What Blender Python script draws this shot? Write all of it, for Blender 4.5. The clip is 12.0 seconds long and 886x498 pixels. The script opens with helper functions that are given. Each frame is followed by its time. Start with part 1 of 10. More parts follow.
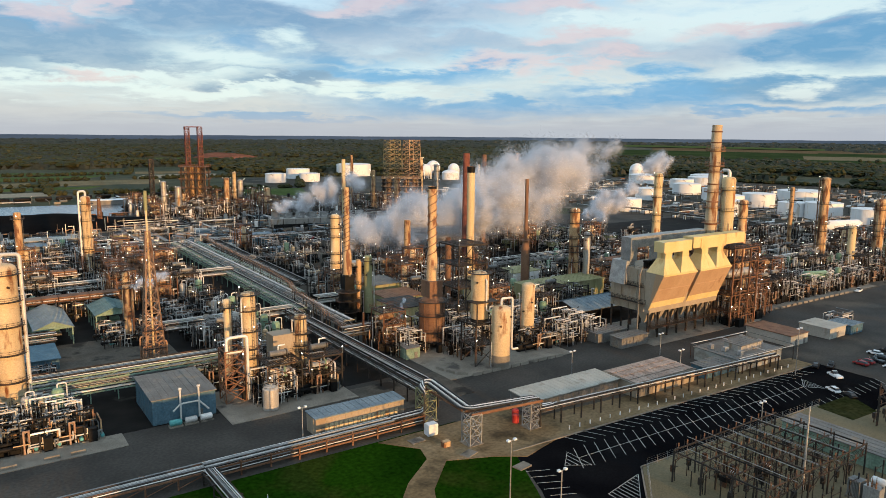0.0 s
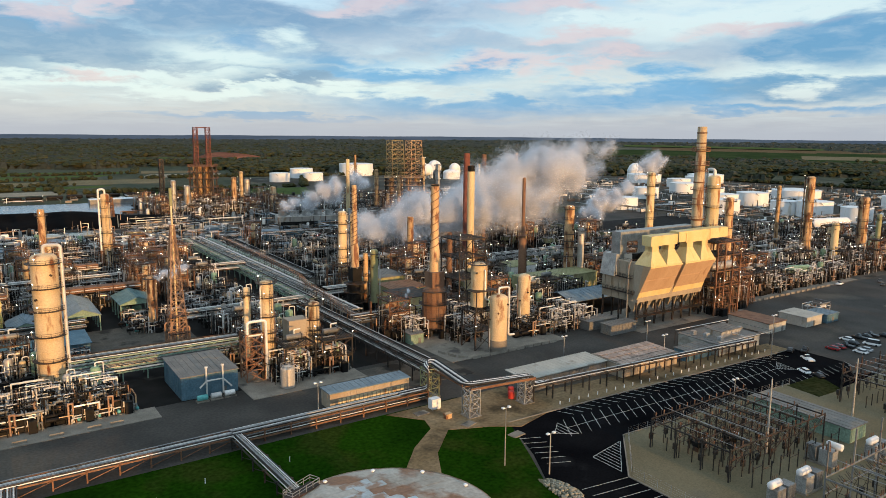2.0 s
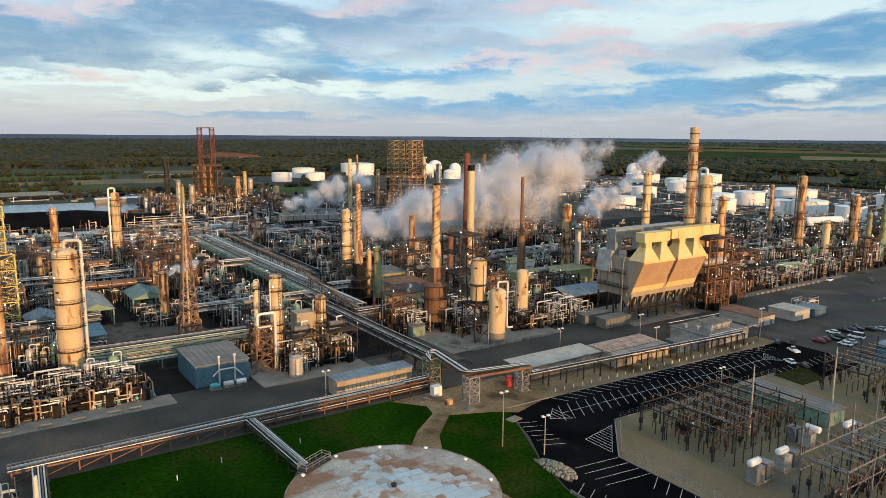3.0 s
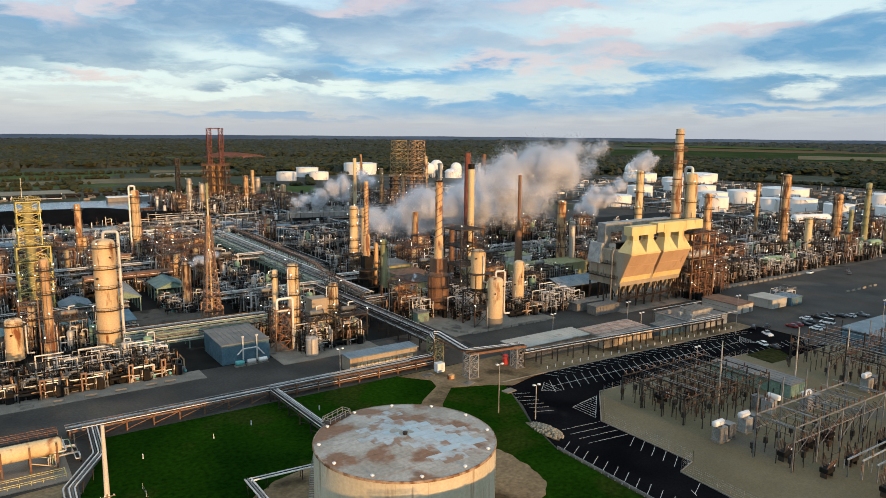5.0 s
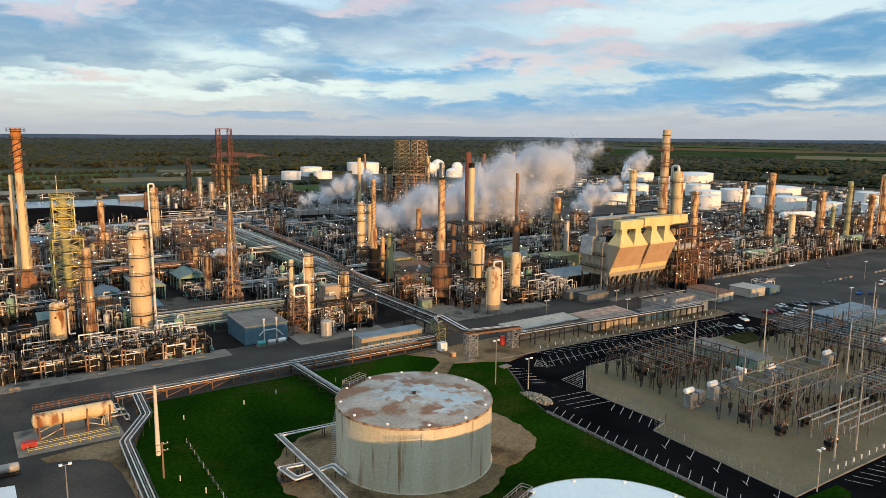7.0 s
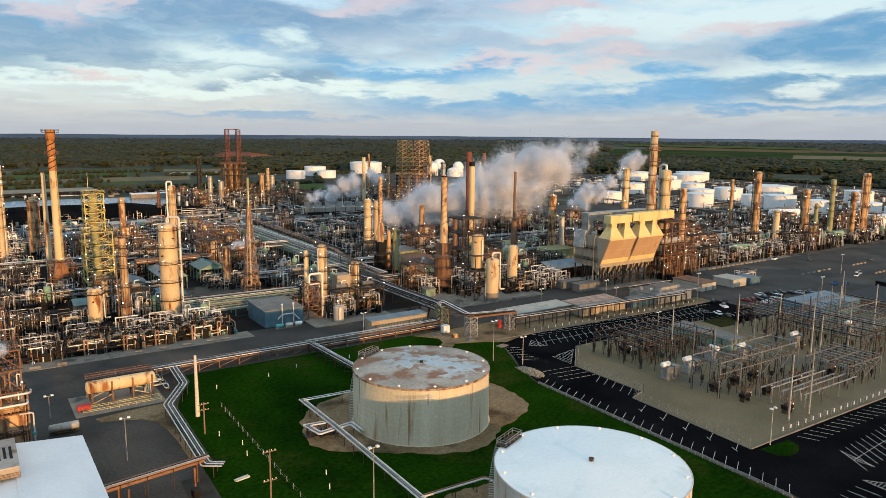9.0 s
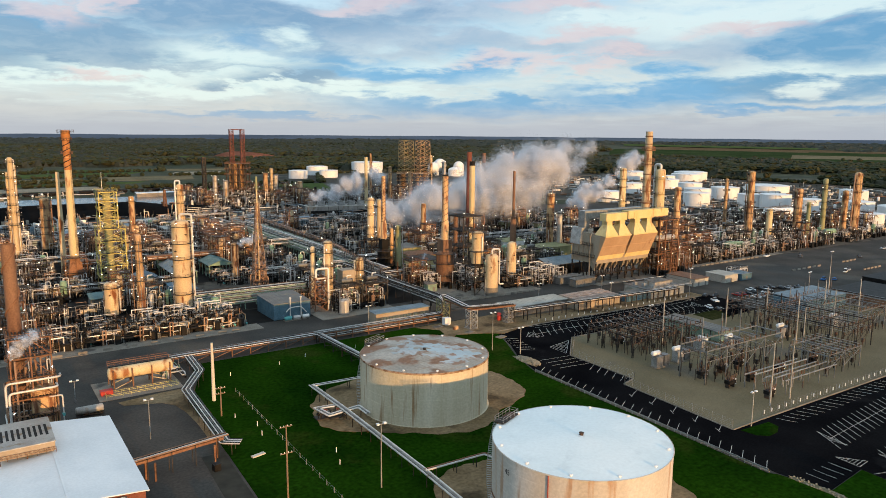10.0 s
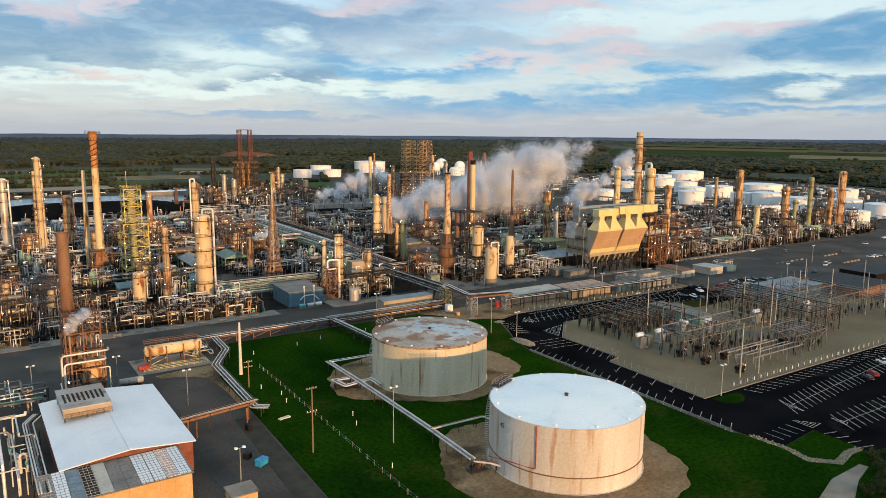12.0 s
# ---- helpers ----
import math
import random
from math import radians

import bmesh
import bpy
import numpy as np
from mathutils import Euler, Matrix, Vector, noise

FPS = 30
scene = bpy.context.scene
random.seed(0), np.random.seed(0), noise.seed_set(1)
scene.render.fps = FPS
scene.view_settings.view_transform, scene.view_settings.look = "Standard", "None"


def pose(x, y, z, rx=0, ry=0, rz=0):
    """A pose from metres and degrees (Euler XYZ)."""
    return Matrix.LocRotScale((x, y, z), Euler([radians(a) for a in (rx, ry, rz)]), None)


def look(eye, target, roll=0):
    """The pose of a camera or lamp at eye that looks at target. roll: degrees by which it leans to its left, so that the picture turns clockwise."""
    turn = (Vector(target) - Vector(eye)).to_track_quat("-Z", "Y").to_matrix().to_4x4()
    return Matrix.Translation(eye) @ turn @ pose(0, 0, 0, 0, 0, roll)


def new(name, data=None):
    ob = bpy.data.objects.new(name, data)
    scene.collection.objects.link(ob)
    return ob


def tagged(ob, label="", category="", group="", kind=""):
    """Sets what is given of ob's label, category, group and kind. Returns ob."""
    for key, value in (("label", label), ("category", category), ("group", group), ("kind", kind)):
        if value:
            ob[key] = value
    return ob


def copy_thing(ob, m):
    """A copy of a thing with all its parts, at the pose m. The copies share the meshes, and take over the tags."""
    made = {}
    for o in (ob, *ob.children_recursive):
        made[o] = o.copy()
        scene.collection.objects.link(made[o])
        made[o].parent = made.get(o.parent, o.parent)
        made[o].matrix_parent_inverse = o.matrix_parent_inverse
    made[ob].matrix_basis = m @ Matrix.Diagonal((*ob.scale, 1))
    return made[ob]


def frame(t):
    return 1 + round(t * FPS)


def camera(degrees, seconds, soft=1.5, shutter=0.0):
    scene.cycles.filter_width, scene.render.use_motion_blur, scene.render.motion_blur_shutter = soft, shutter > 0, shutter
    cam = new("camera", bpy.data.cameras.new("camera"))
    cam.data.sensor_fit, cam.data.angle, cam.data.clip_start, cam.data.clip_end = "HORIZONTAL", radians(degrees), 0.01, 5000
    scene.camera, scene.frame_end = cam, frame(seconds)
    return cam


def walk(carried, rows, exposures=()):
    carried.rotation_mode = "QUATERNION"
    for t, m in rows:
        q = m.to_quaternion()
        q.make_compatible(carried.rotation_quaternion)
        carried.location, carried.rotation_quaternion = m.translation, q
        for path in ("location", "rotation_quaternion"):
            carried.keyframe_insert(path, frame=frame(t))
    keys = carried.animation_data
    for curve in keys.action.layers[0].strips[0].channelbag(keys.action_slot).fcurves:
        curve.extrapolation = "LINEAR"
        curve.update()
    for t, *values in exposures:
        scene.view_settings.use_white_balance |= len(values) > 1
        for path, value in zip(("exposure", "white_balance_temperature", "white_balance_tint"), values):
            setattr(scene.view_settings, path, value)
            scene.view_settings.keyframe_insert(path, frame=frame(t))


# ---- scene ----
# ---- camera and its walk ----
cam = camera(63.18, 12.0, soft=0.6)
ROLL = 0.461
ROWS = [(0.0, -24.91, -139.59, 70.00, 80.737, -34.315), (1.0, -29.73, -146.39, 70.29, 80.729, -34.279),
        (2.0, -35.02, -153.84, 70.58, 80.722, -34.244), (3.0, -40.71, -161.83, 70.86, 80.714, -34.209),
        (4.0, -46.75, -170.30, 71.15, 80.706, -34.173), (5.0, -53.07, -179.14, 71.44, 80.698, -34.138),
        (6.0, -59.60, -188.28, 71.73, 80.690, -34.102), (7.0, -66.29, -197.62, 72.02, 80.682, -34.067),
        (8.0, -73.07, -207.07, 72.31, 80.674, -34.031), (9.0, -79.89, -216.55, 72.59, 80.666, -33.996),
        (10.0, -86.66, -225.97, 72.88, 80.658, -33.960), (11.0, -93.35, -235.25, 73.17, 80.650, -33.925),
        (12.0, -99.87, -244.29, 73.46, 80.642, -33.889)]
walk(cam, [(t, pose(x, y, z, rx, 0, rz) @ pose(0, 0, 0, 0, 0, ROLL)) for t, x, y, z, rx, rz in ROWS])

# ---- sky and sun ----
SUN_EL, SUN_AZ = 5.5, 180.0       # degrees; the sun stands low to the south (-y)
scene.view_settings.exposure = 0.0
world = bpy.data.worlds.new("sky")
scene.world = world
world.use_nodes = True
wn, wl = world.node_tree.nodes, world.node_tree.links
wn.clear()


def wnode(kind, **values):
    n = wn.new(kind)
    for k, v in values.items():
        n.inputs[k.replace("_", " ")].default_value = v
    return n


w_out, w_bg = wn.new("ShaderNodeOutputWorld"), wn.new("ShaderNodeBackground")
w_sky = wn.new("ShaderNodeTexSky")
w_sky.sky_type, w_sky.sun_disc = "NISHITA", False
w_sky.sun_elevation, w_sky.sun_rotation = radians(SUN_EL), radians(SUN_AZ)
w_sky.air_density, w_sky.dust_density, w_sky.ozone_density = 1.0, 0.6, 2.0
w_coord, w_sep = wn.new("ShaderNodeTexCoord"), wn.new("ShaderNodeSeparateXYZ")
wl.new(w_coord.outputs["Generated"], w_sep.inputs[0])


def wmath(op, a, b=None):
    n = wn.new("ShaderNodeMath")
    n.operation = op
    for i, v in enumerate((a, b)):
        if v is None:
            continue
        if isinstance(v, (int, float)):
            n.inputs[i].default_value = v
        else:
            wl.new(v, n.inputs[i])
    return n.outputs[0]


def wmix(fac, a, b):
    n = wn.new("ShaderNodeMix")
    n.data_type = "RGBA"
    for key, v in ((0, fac), (6, a), (7, b)):
        if isinstance(v, (int, float, tuple)):
            n.inputs[key].default_value = v
        else:
            wl.new(v, n.inputs[key])
    return n.outputs[2]


def wramp(value, stops):
    n = wn.new("ShaderNodeValToRGB")
    e = n.color_ramp.elements
    while len(e) < len(stops):
        e.new(0.5)
    for i, (p, c) in enumerate(stops):
        e[i].position, e[i].color = p, (*c, 1) if len(c) == 3 else c
    wl.new(value, n.inputs[0])
    return n.outputs[0]


# view-wise sky coordinates: across to the right of the plant axis, and up
RIGHT, AHEAD = (math.cos(radians(-34)), math.sin(radians(-34))), (-math.sin(radians(-34)), math.cos(radians(-34)))


def axis(v):
    return wmath("ADD", wmath("MULTIPLY", w_sep.outputs["X"], v[0]), wmath("MULTIPLY", w_sep.outputs["Y"], v[1]))


up = wmath("MAXIMUM", w_sep.outputs["Z"], 0.0)
across = axis(RIGHT)
ahead = wmath("MAXIMUM", axis(AHEAD), 0.0)
flat = wmath("ADD", up, 0.07)
w_plane = wn.new("ShaderNodeCombineXYZ")
wl.new(wmath("DIVIDE", across, flat), w_plane.inputs[0])
wl.new(wmath("DIVIDE", axis(AHEAD), flat), w_plane.inputs[1])


def cloud(scale, detail, rough, shift, distort=0.0, stretch=1.0):
    """Noise on a high flat cloud layer."""
    m = wn.new("ShaderNodeMapping")
    m.inputs["Location"].default_value = shift
    m.inputs["Scale"].default_value = (1.0, stretch, 1.0)
    wl.new(w_plane.outputs[0], m.inputs[0])
    n = wnode("ShaderNodeTexNoise", Scale=scale, Detail=detail, Roughness=rough, Distortion=distort)
    wl.new(m.outputs[0], n.inputs["Vector"])
    return n.outputs[0]


wisp = cloud(0.9, 8.0, 0.62, (9.2, 1.3, 2.0), 0.3, 0.9)
w_flat = wn.new("ShaderNodeCombineXYZ")
wl.new(across, w_flat.inputs[0])
wl.new(wmath("MULTIPLY", up, 3.0), w_flat.inputs[1])
wl.new(axis(AHEAD), w_flat.inputs[2])
puff_n = wnode("ShaderNodeTexNoise", Scale=7.5, Detail=6.0, Roughness=0.58, Distortion=0.25)
wl.new(w_flat.outputs[0], puff_n.inputs["Vector"])
puff = puff_n.outputs[0]
broad = cloud(0.28, 5.0, 0.5, (2.0, 4.0, 5.0), 0.3, 1.0)
veil = wmath("ADD", wmath("MULTIPLY", wmath("SUBTRACT", wisp, 0.5), 0.7), wmath("MULTIPLY", wmath("SUBTRACT", puff, 0.5), 1.7))
warp_u, warp_v = wmath("MULTIPLY", veil, 0.16), wmath("MULTIPLY", wmath("ADD", veil, wmath("SUBTRACT", broad, 0.5)), 0.05)
u_ax, v_ax = wmath("ADD", across, warp_u), wmath("ADD", up, warp_v)


def bank(cx, cy, sx, sy, soft=1.25):
    """A soft uneven cloud bank about a place in the sky."""
    a = wmath("DIVIDE", wmath("SUBTRACT", u_ax, cx), sx)
    b = wmath("DIVIDE", wmath("SUBTRACT", v_ax, cy), sy)
    r = wmath("SQRT", wmath("ADD", wmath("MULTIPLY", a, a), wmath("MULTIPLY", b, b)))
    n = wn.new("ShaderNodeMapRange")
    n.interpolation_type = "SMOOTHSTEP"
    n.inputs["From Min"].default_value, n.inputs["From Max"].default_value = 1.0 + soft * 0.5, 1.0 - soft * 0.5
    wl.new(wmath("ADD", r, wmath("MULTIPLY", veil, 1.05)), n.inputs[0])
    return n.outputs[0]


def layer(base, colour, amount, *banks):
    m = None
    for b in banks:
        k = bank(*b)
        m = k if m is None else wmath("MAXIMUM", m, k)
    m = wmath("MULTIPLY", wmath("MULTIPLY", m, amount), wmath("GREATER_THAN", ahead, 0.3))
    return wmix(m, base, colour)


tone = wramp(up, [(0.0, (0.465, 0.54, 0.66)), (0.03, (0.558, 0.62, 0.7)), (0.06, (0.614, 0.74, 0.82)), (0.10, (0.484, 0.72, 0.88)), (0.17, (0.446, 0.7, 0.92)), (0.4, (0.614, 0.8, 0.95)), (1.0, (0.67, 0.84, 0.98))])
sky_c = wmix(wramp(wisp, [(0.42, (0, 0, 0)), (0.66, (0.55, 0.55, 0.55))]), tone, (0.781, 0.92, 0.97, 1))
sky_c = layer(sky_c, (0.70, 0.74, 0.77, 1), 0.6, (-0.345, 0.075, 0.178, 0.016), (-0.379, 0.025, 0.281, 0.012), (0.339, 0.029, 0.178, 0.007), (0.249, 0.075, 0.119, 0.006))
sky_c = layer(sky_c, (0.11, 0.40, 0.76, 1), 0.95, (0.074, 0.036, 0.193, 0.016), (0.264, 0.050, 0.126, 0.017), (-0.063, 0.076, 0.156, 0.009), (-0.167, 0.096, 0.104, 0.010), (-0.230, 0.122, 0.052, 0.010), (0.423, 0.032, 0.148, 0.007), (-0.227, 0.018, 0.148, 0.006))
sky_c = layer(sky_c, (0.41, 0.50, 0.66, 1), 0.82, (-0.011, 0.154, 0.311, 0.020), (0.088, 0.111, 0.326, 0.014), (0.314, 0.094, 0.126, 0.016), (0.238, 0.126, 0.111, 0.010), (-0.122, 0.124, 0.119, 0.012))
sky_c = layer(sky_c, (0.165, 0.31, 0.53, 1), 0.95, (-0.420, 0.105, 0.222, 0.032), (-0.481, 0.075, 0.096, 0.014), (-0.228, 0.146, 0.178, 0.022), (-0.260, 0.067, 0.070, 0.006), (-0.321, 0.142, 0.104, 0.022))
sky_c = layer(sky_c, (0.82, 0.97, 0.98, 1), 0.86, (-0.285, 0.098, 0.074, 0.017), (-0.268, 0.053, 0.326, 0.006), (0.323, 0.140, 0.200, 0.029), (0.470, 0.143, 0.104, 0.029), (0.466, 0.078, 0.093, 0.012), (-0.406, 0.068, 0.089, 0.008), (0.167, 0.141, 0.044, 0.010))
sky_c = layer(sky_c, (0.10, 0.33, 0.62, 1), 0.95, (0.473, 0.101, 0.096, 0.020), (0.457, 0.057, 0.115, 0.011), (0.406, 0.097, 0.044, 0.009), (-0.497, 0.116, 0.030, 0.007))
sky_c = layer(sky_c, (0.80, 0.63, 0.67, 1), 0.75, (-0.480, 0.129, 0.041, 0.013), (-0.418, 0.145, 0.033, 0.009), (0.175, 0.120, 0.052, 0.007), (0.226, 0.097, 0.049, 0.007), (0.051, 0.087, 0.039, 0.007), (0.192, 0.080, 0.025, 0.007), (0.129, 0.087, 0.044, 0.007), (0.356, 0.118, 0.047, 0.007), (-0.107, 0.160, 0.044, 0.007), (-0.443, 0.063, 0.033, 0.006), (0.144, 0.161, 0.067, 0.007))
curd_n = wnode("ShaderNodeTexNoise", Scale=26.0, Detail=5.0, Roughness=0.6, Distortion=0.5)
wl.new(w_flat.outputs[0], curd_n.inputs["Vector"])
curd = wmath("ADD", wmath("MULTIPLY", curd_n.outputs[0], 0.65), wmath("MULTIPLY", puff, 0.35))
sky_c = wmix(wramp(curd, [(0.46, (0, 0, 0)), (0.64, (0.20, 0.20, 0.20))]), sky_c, (0.80, 0.86, 0.90, 1))
sky_c = wmix(wramp(curd, [(0.36, (0.20, 0.20, 0.20)), (0.46, (0, 0, 0))]), sky_c, (0.20, 0.42, 0.66, 1))
sky_c = wmix(wramp(up, [(0.0, (0.9, 0.9, 0.9)), (0.014, (0.55, 0.55, 0.55)), (0.036, (0, 0, 0))]), sky_c, (0.484, 0.55, 0.66, 1.0))
glow = wn.new("ShaderNodeVectorMath")
glow.operation = "SCALE"
wl.new(w_sky.outputs[0], glow.inputs[0])
glow.inputs["Scale"].default_value = 0.05
sky_all = wn.new("ShaderNodeVectorMath")
sky_all.operation = "ADD"
wl.new(glow.outputs[0], sky_all.inputs[0])
wl.new(sky_c, sky_all.inputs[1])
wl.new(sky_all.outputs[0], w_bg.inputs["Color"])
w_bg.inputs["Strength"].default_value = 0.84
wl.new(w_bg.outputs[0], w_out.inputs[0])

lamp = bpy.data.lights.new("sun", "SUN")
lamp.energy, lamp.angle, lamp.color = 5.0, radians(0.6), (1.0, 0.56, 0.22)
sun = new("sun", lamp)
sun.matrix_world = look((0, 0, 200), (0, 1000 * math.cos(radians(SUN_EL)), 200 - 1000 * math.sin(radians(SUN_EL))))

# ---- materials ----
MATS = {}


def mat(name, c1, c2, scale=0.6, rough=0.7, metal=0.0, fine=8.0, fine_amount=0.25, stain=None, stain_scale=0.25, stain_cut=0.58,
        streak=1.0, bump=0.2, vary=0.0, spec=0.18):
    """Two colours mixed by broad noise, broken by fine grain, with stains that may run down (streak < 1 stretches them upright)."""
    m = bpy.data.materials.new(name)
    m.use_nodes = True
    nt = m.node_tree
    n, l = nt.nodes, nt.links
    bsdf = n["Principled BSDF"]
    geo = n.new("ShaderNodeNewGeometry")

    def noise_at(sc, detail, stretch=1.0):
        mp = n.new("ShaderNodeMapping")
        mp.inputs["Scale"].default_value = (1, 1, stretch)
        l.new(geo.outputs["Position"], mp.inputs[0])
        t = n.new("ShaderNodeTexNoise")
        t.inputs["Scale"].default_value, t.inputs["Detail"].default_value = sc, detail
        l.new(mp.outputs[0], t.inputs["Vector"])
        return t.outputs[0]

    def ramp(value, lo, hi):
        r = n.new("ShaderNodeMapRange")
        r.inputs["From Min"].default_value, r.inputs["From Max"].default_value = lo, hi
        l.new(value, r.inputs[0])
        return r.outputs[0]

    def mix(fac, a, b, blend="MIX"):
        x = n.new("ShaderNodeMix")
        x.data_type, x.blend_type = "RGBA", blend
        for key, v in ((0, fac), (6, a), (7, b)):
            if isinstance(v, (int, float)):
                x.inputs[key].default_value = v
            elif isinstance(v, tuple):
                x.inputs[key].default_value = (*v, 1)
            else:
                l.new(v, x.inputs[key])
        return x.outputs[2]

    broad = noise_at(scale, 3.0, streak)
    grain = noise_at(fine, 4.0)
    col = mix(ramp(broad, 0.35, 0.65), c1, c2)
    if stain:
        col = mix(ramp(noise_at(stain_scale, 5.0, streak), stain_cut, stain_cut + 0.10), col, stain)
    dark = n.new("ShaderNodeMapRange")
    dark.inputs["From Min"].default_value, dark.inputs["From Max"].default_value = 0.3, 0.7
    dark.inputs["To Min"].default_value, dark.inputs["To Max"].default_value = 1 - fine_amount, 1 + fine_amount
    l.new(grain, dark.inputs[0])
    hsv = n.new("ShaderNodeHueSaturation")
    l.new(col, hsv.inputs["Color"])
    if vary:
        info = n.new("ShaderNodeObjectInfo")
        rnd = n.new("ShaderNodeMapRange")
        rnd.inputs["To Min"].default_value, rnd.inputs["To Max"].default_value = 1 - vary, 1 + vary
        l.new(info.outputs["Random"], rnd.inputs[0])
        mul = n.new("ShaderNodeMath")
        mul.operation = "MULTIPLY"
        l.new(rnd.outputs[0], mul.inputs[0])
        l.new(dark.outputs[0], mul.inputs[1])
        l.new(mul.outputs[0], hsv.inputs["Value"])
    else:
        l.new(dark.outputs[0], hsv.inputs["Value"])
    l.new(hsv.outputs[0], bsdf.inputs["Base Color"])
    rr = n.new("ShaderNodeMapRange")
    rr.inputs["To Min"].default_value, rr.inputs["To Max"].default_value = max(0.05, rough - 0.15), min(1.0, rough + 0.15)
    l.new(grain, rr.inputs[0])
    l.new(rr.outputs[0], bsdf.inputs["Roughness"])
    bsdf.inputs["Metallic"].default_value = metal
    bsdf.inputs["Specular IOR Level"].default_value = spec
    if bump:
        b = n.new("ShaderNodeBump")
        b.inputs["Strength"].default_value, b.inputs["Distance"].default_value = bump, 0.05
        l.new(grain, b.inputs["Height"])
        l.new(b.outputs[0], bsdf.inputs["Normal"])
    MATS[name] = m
    return m


def glowing(name, colour, power):
    m = bpy.data.materials.new(name)
    m.use_nodes = True
    b = m.node_tree.nodes["Principled BSDF"]
    b.inputs["Base Color"].default_value = (*colour, 1)
    b.inputs["Emission Color"].default_value = (*colour, 1)
    b.inputs["Emission Strength"].default_value = power
    return m


RUST = (0.20, 0.075, 0.03)
ASPHALT = mat("plant asphalt", (0.041, 0.0372, 0.033), (0.073, 0.0655, 0.0575), 0.05, 0.9, fine=1.5, fine_amount=0.25, stain=(0.095, 0.082, 0.066), stain_scale=0.03, stain_cut=0.565, spec=0.15)
LOT = mat("fresh black asphalt", (0.0045, 0.0045, 0.0055), (0.009, 0.009, 0.01), 0.06, 0.8, fine=2.0, fine_amount=0.25, stain=(0.016, 0.016, 0.017), stain_scale=0.08, stain_cut=0.62, spec=0.0)
CONCRETE = mat("worn concrete", (0.19, 0.166, 0.135), (0.265, 0.232, 0.19), 0.2, 0.85, stain=(0.09, 0.08, 0.07), stain_scale=0.15)
DIRT = mat("bare earth", (0.165, 0.112, 0.056), (0.25, 0.178, 0.10), 0.09, 0.95, fine=1.2, fine_amount=0.3, stain=(0.075, 0.052, 0.026), stain_scale=0.07, stain_cut=0.53)
GRAVEL = mat("pale gravel", (0.14, 0.115, 0.067), (0.178, 0.148, 0.09), 0.05, 0.95, fine=3.0, fine_amount=0.2, stain=(0.12, 0.105, 0.08), stain_scale=0.04, stain_cut=0.60)
GRASS = mat("mown grass", (0.005, 0.021, 0.0017), (0.012, 0.041, 0.0027), 0.035, 0.95, fine=1.0, fine_amount=0.4, stain=(0.024, 0.038, 0.006), stain_scale=0.045, stain_cut=0.54, spec=0.0)
FIELD = mat("fields and scrub", (0.036, 0.046, 0.024), (0.066, 0.066, 0.04), 0.006, 0.95, fine=0.05, fine_amount=0.35, stain=(0.12, 0.10, 0.07), stain_scale=0.004, stain_cut=0.57, bump=0.0, spec=0.1)
WOODS = mat("mixed woodland leaves", (0.022, 0.027, 0.019), (0.052, 0.051, 0.034), 0.012, 0.95, fine=0.12, fine_amount=0.4, stain=(0.05, 0.04, 0.022), stain_scale=0.04, stain_cut=0.60, bump=0.0, spec=0.1)
CROWNS = mat("mixed tree crowns", (0.021, 0.028, 0.013), (0.046, 0.049, 0.022), 0.004, 0.95, fine=0.12, fine_amount=0.4, bump=0.0, spec=0.1)
cn, cl = CROWNS.node_tree.nodes, CROWNS.node_tree.links      # every crown has its own shade of green, olive or bare brown
c_geo, c_ramp, c_mix = cn.new("ShaderNodeNewGeometry"), cn.new("ShaderNodeValToRGB"), cn.new("ShaderNodeMix")
for c_i, (c_p, c_c) in enumerate(((0.0, (0.019, 0.027, 0.014)), (0.35, (0.027, 0.037, 0.018)), (0.6, (0.046, 0.051, 0.023)), (0.78, (0.048, 0.041, 0.026)), (1.0, (0.075, 0.074, 0.03)))):
    c_e = c_ramp.color_ramp.elements[c_i] if c_i < 2 else c_ramp.color_ramp.elements.new(c_p)
    c_e.position, c_e.color = c_p, (*c_c, 1)
c_mix.data_type = "RGBA"
c_mix.inputs[0].default_value = 0.5
cl.new(c_geo.outputs["Random Per Island"], c_ramp.inputs[0])
cl.new(cn["Hue/Saturation/Value"].outputs[0], c_mix.inputs[6])
cl.new(c_ramp.outputs[0], c_mix.inputs[7])
cl.new(c_mix.outputs[2], cn["Principled BSDF"].inputs["Base Color"])
COAL = mat("black coke heap", (0.003, 0.003, 0.0035), (0.007, 0.0065, 0.0065), 0.1, 0.9, fine=1.0, spec=0.02)
POND = mat("still grey water", (0.10, 0.12, 0.14), (0.13, 0.15, 0.17), 0.02, 0.15, fine=0.2, fine_amount=0.05, bump=0.03, spec=0.6)
PAINT = mat("white road paint", (0.40, 0.40, 0.38), (0.60, 0.60, 0.57), 0.8, 0.7, fine=5.0)
CLAD = mat("aluminium cladding", (0.38, 0.355, 0.325), (0.5, 0.47, 0.43), 0.25, 0.42, 0.35, fine=3.0, fine_amount=0.15, stain=(0.28, 0.18, 0.10), stain_scale=0.35, stain_cut=0.60, streak=0.25, vary=0.12)
TAN = mat("tan column cladding", (0.54, 0.40, 0.23), (0.64, 0.50, 0.32), 0.3, 0.5, 0.05, fine=3.0, fine_amount=0.15, stain=RUST, stain_scale=0.4, stain_cut=0.57, streak=0.3, vary=0.14)
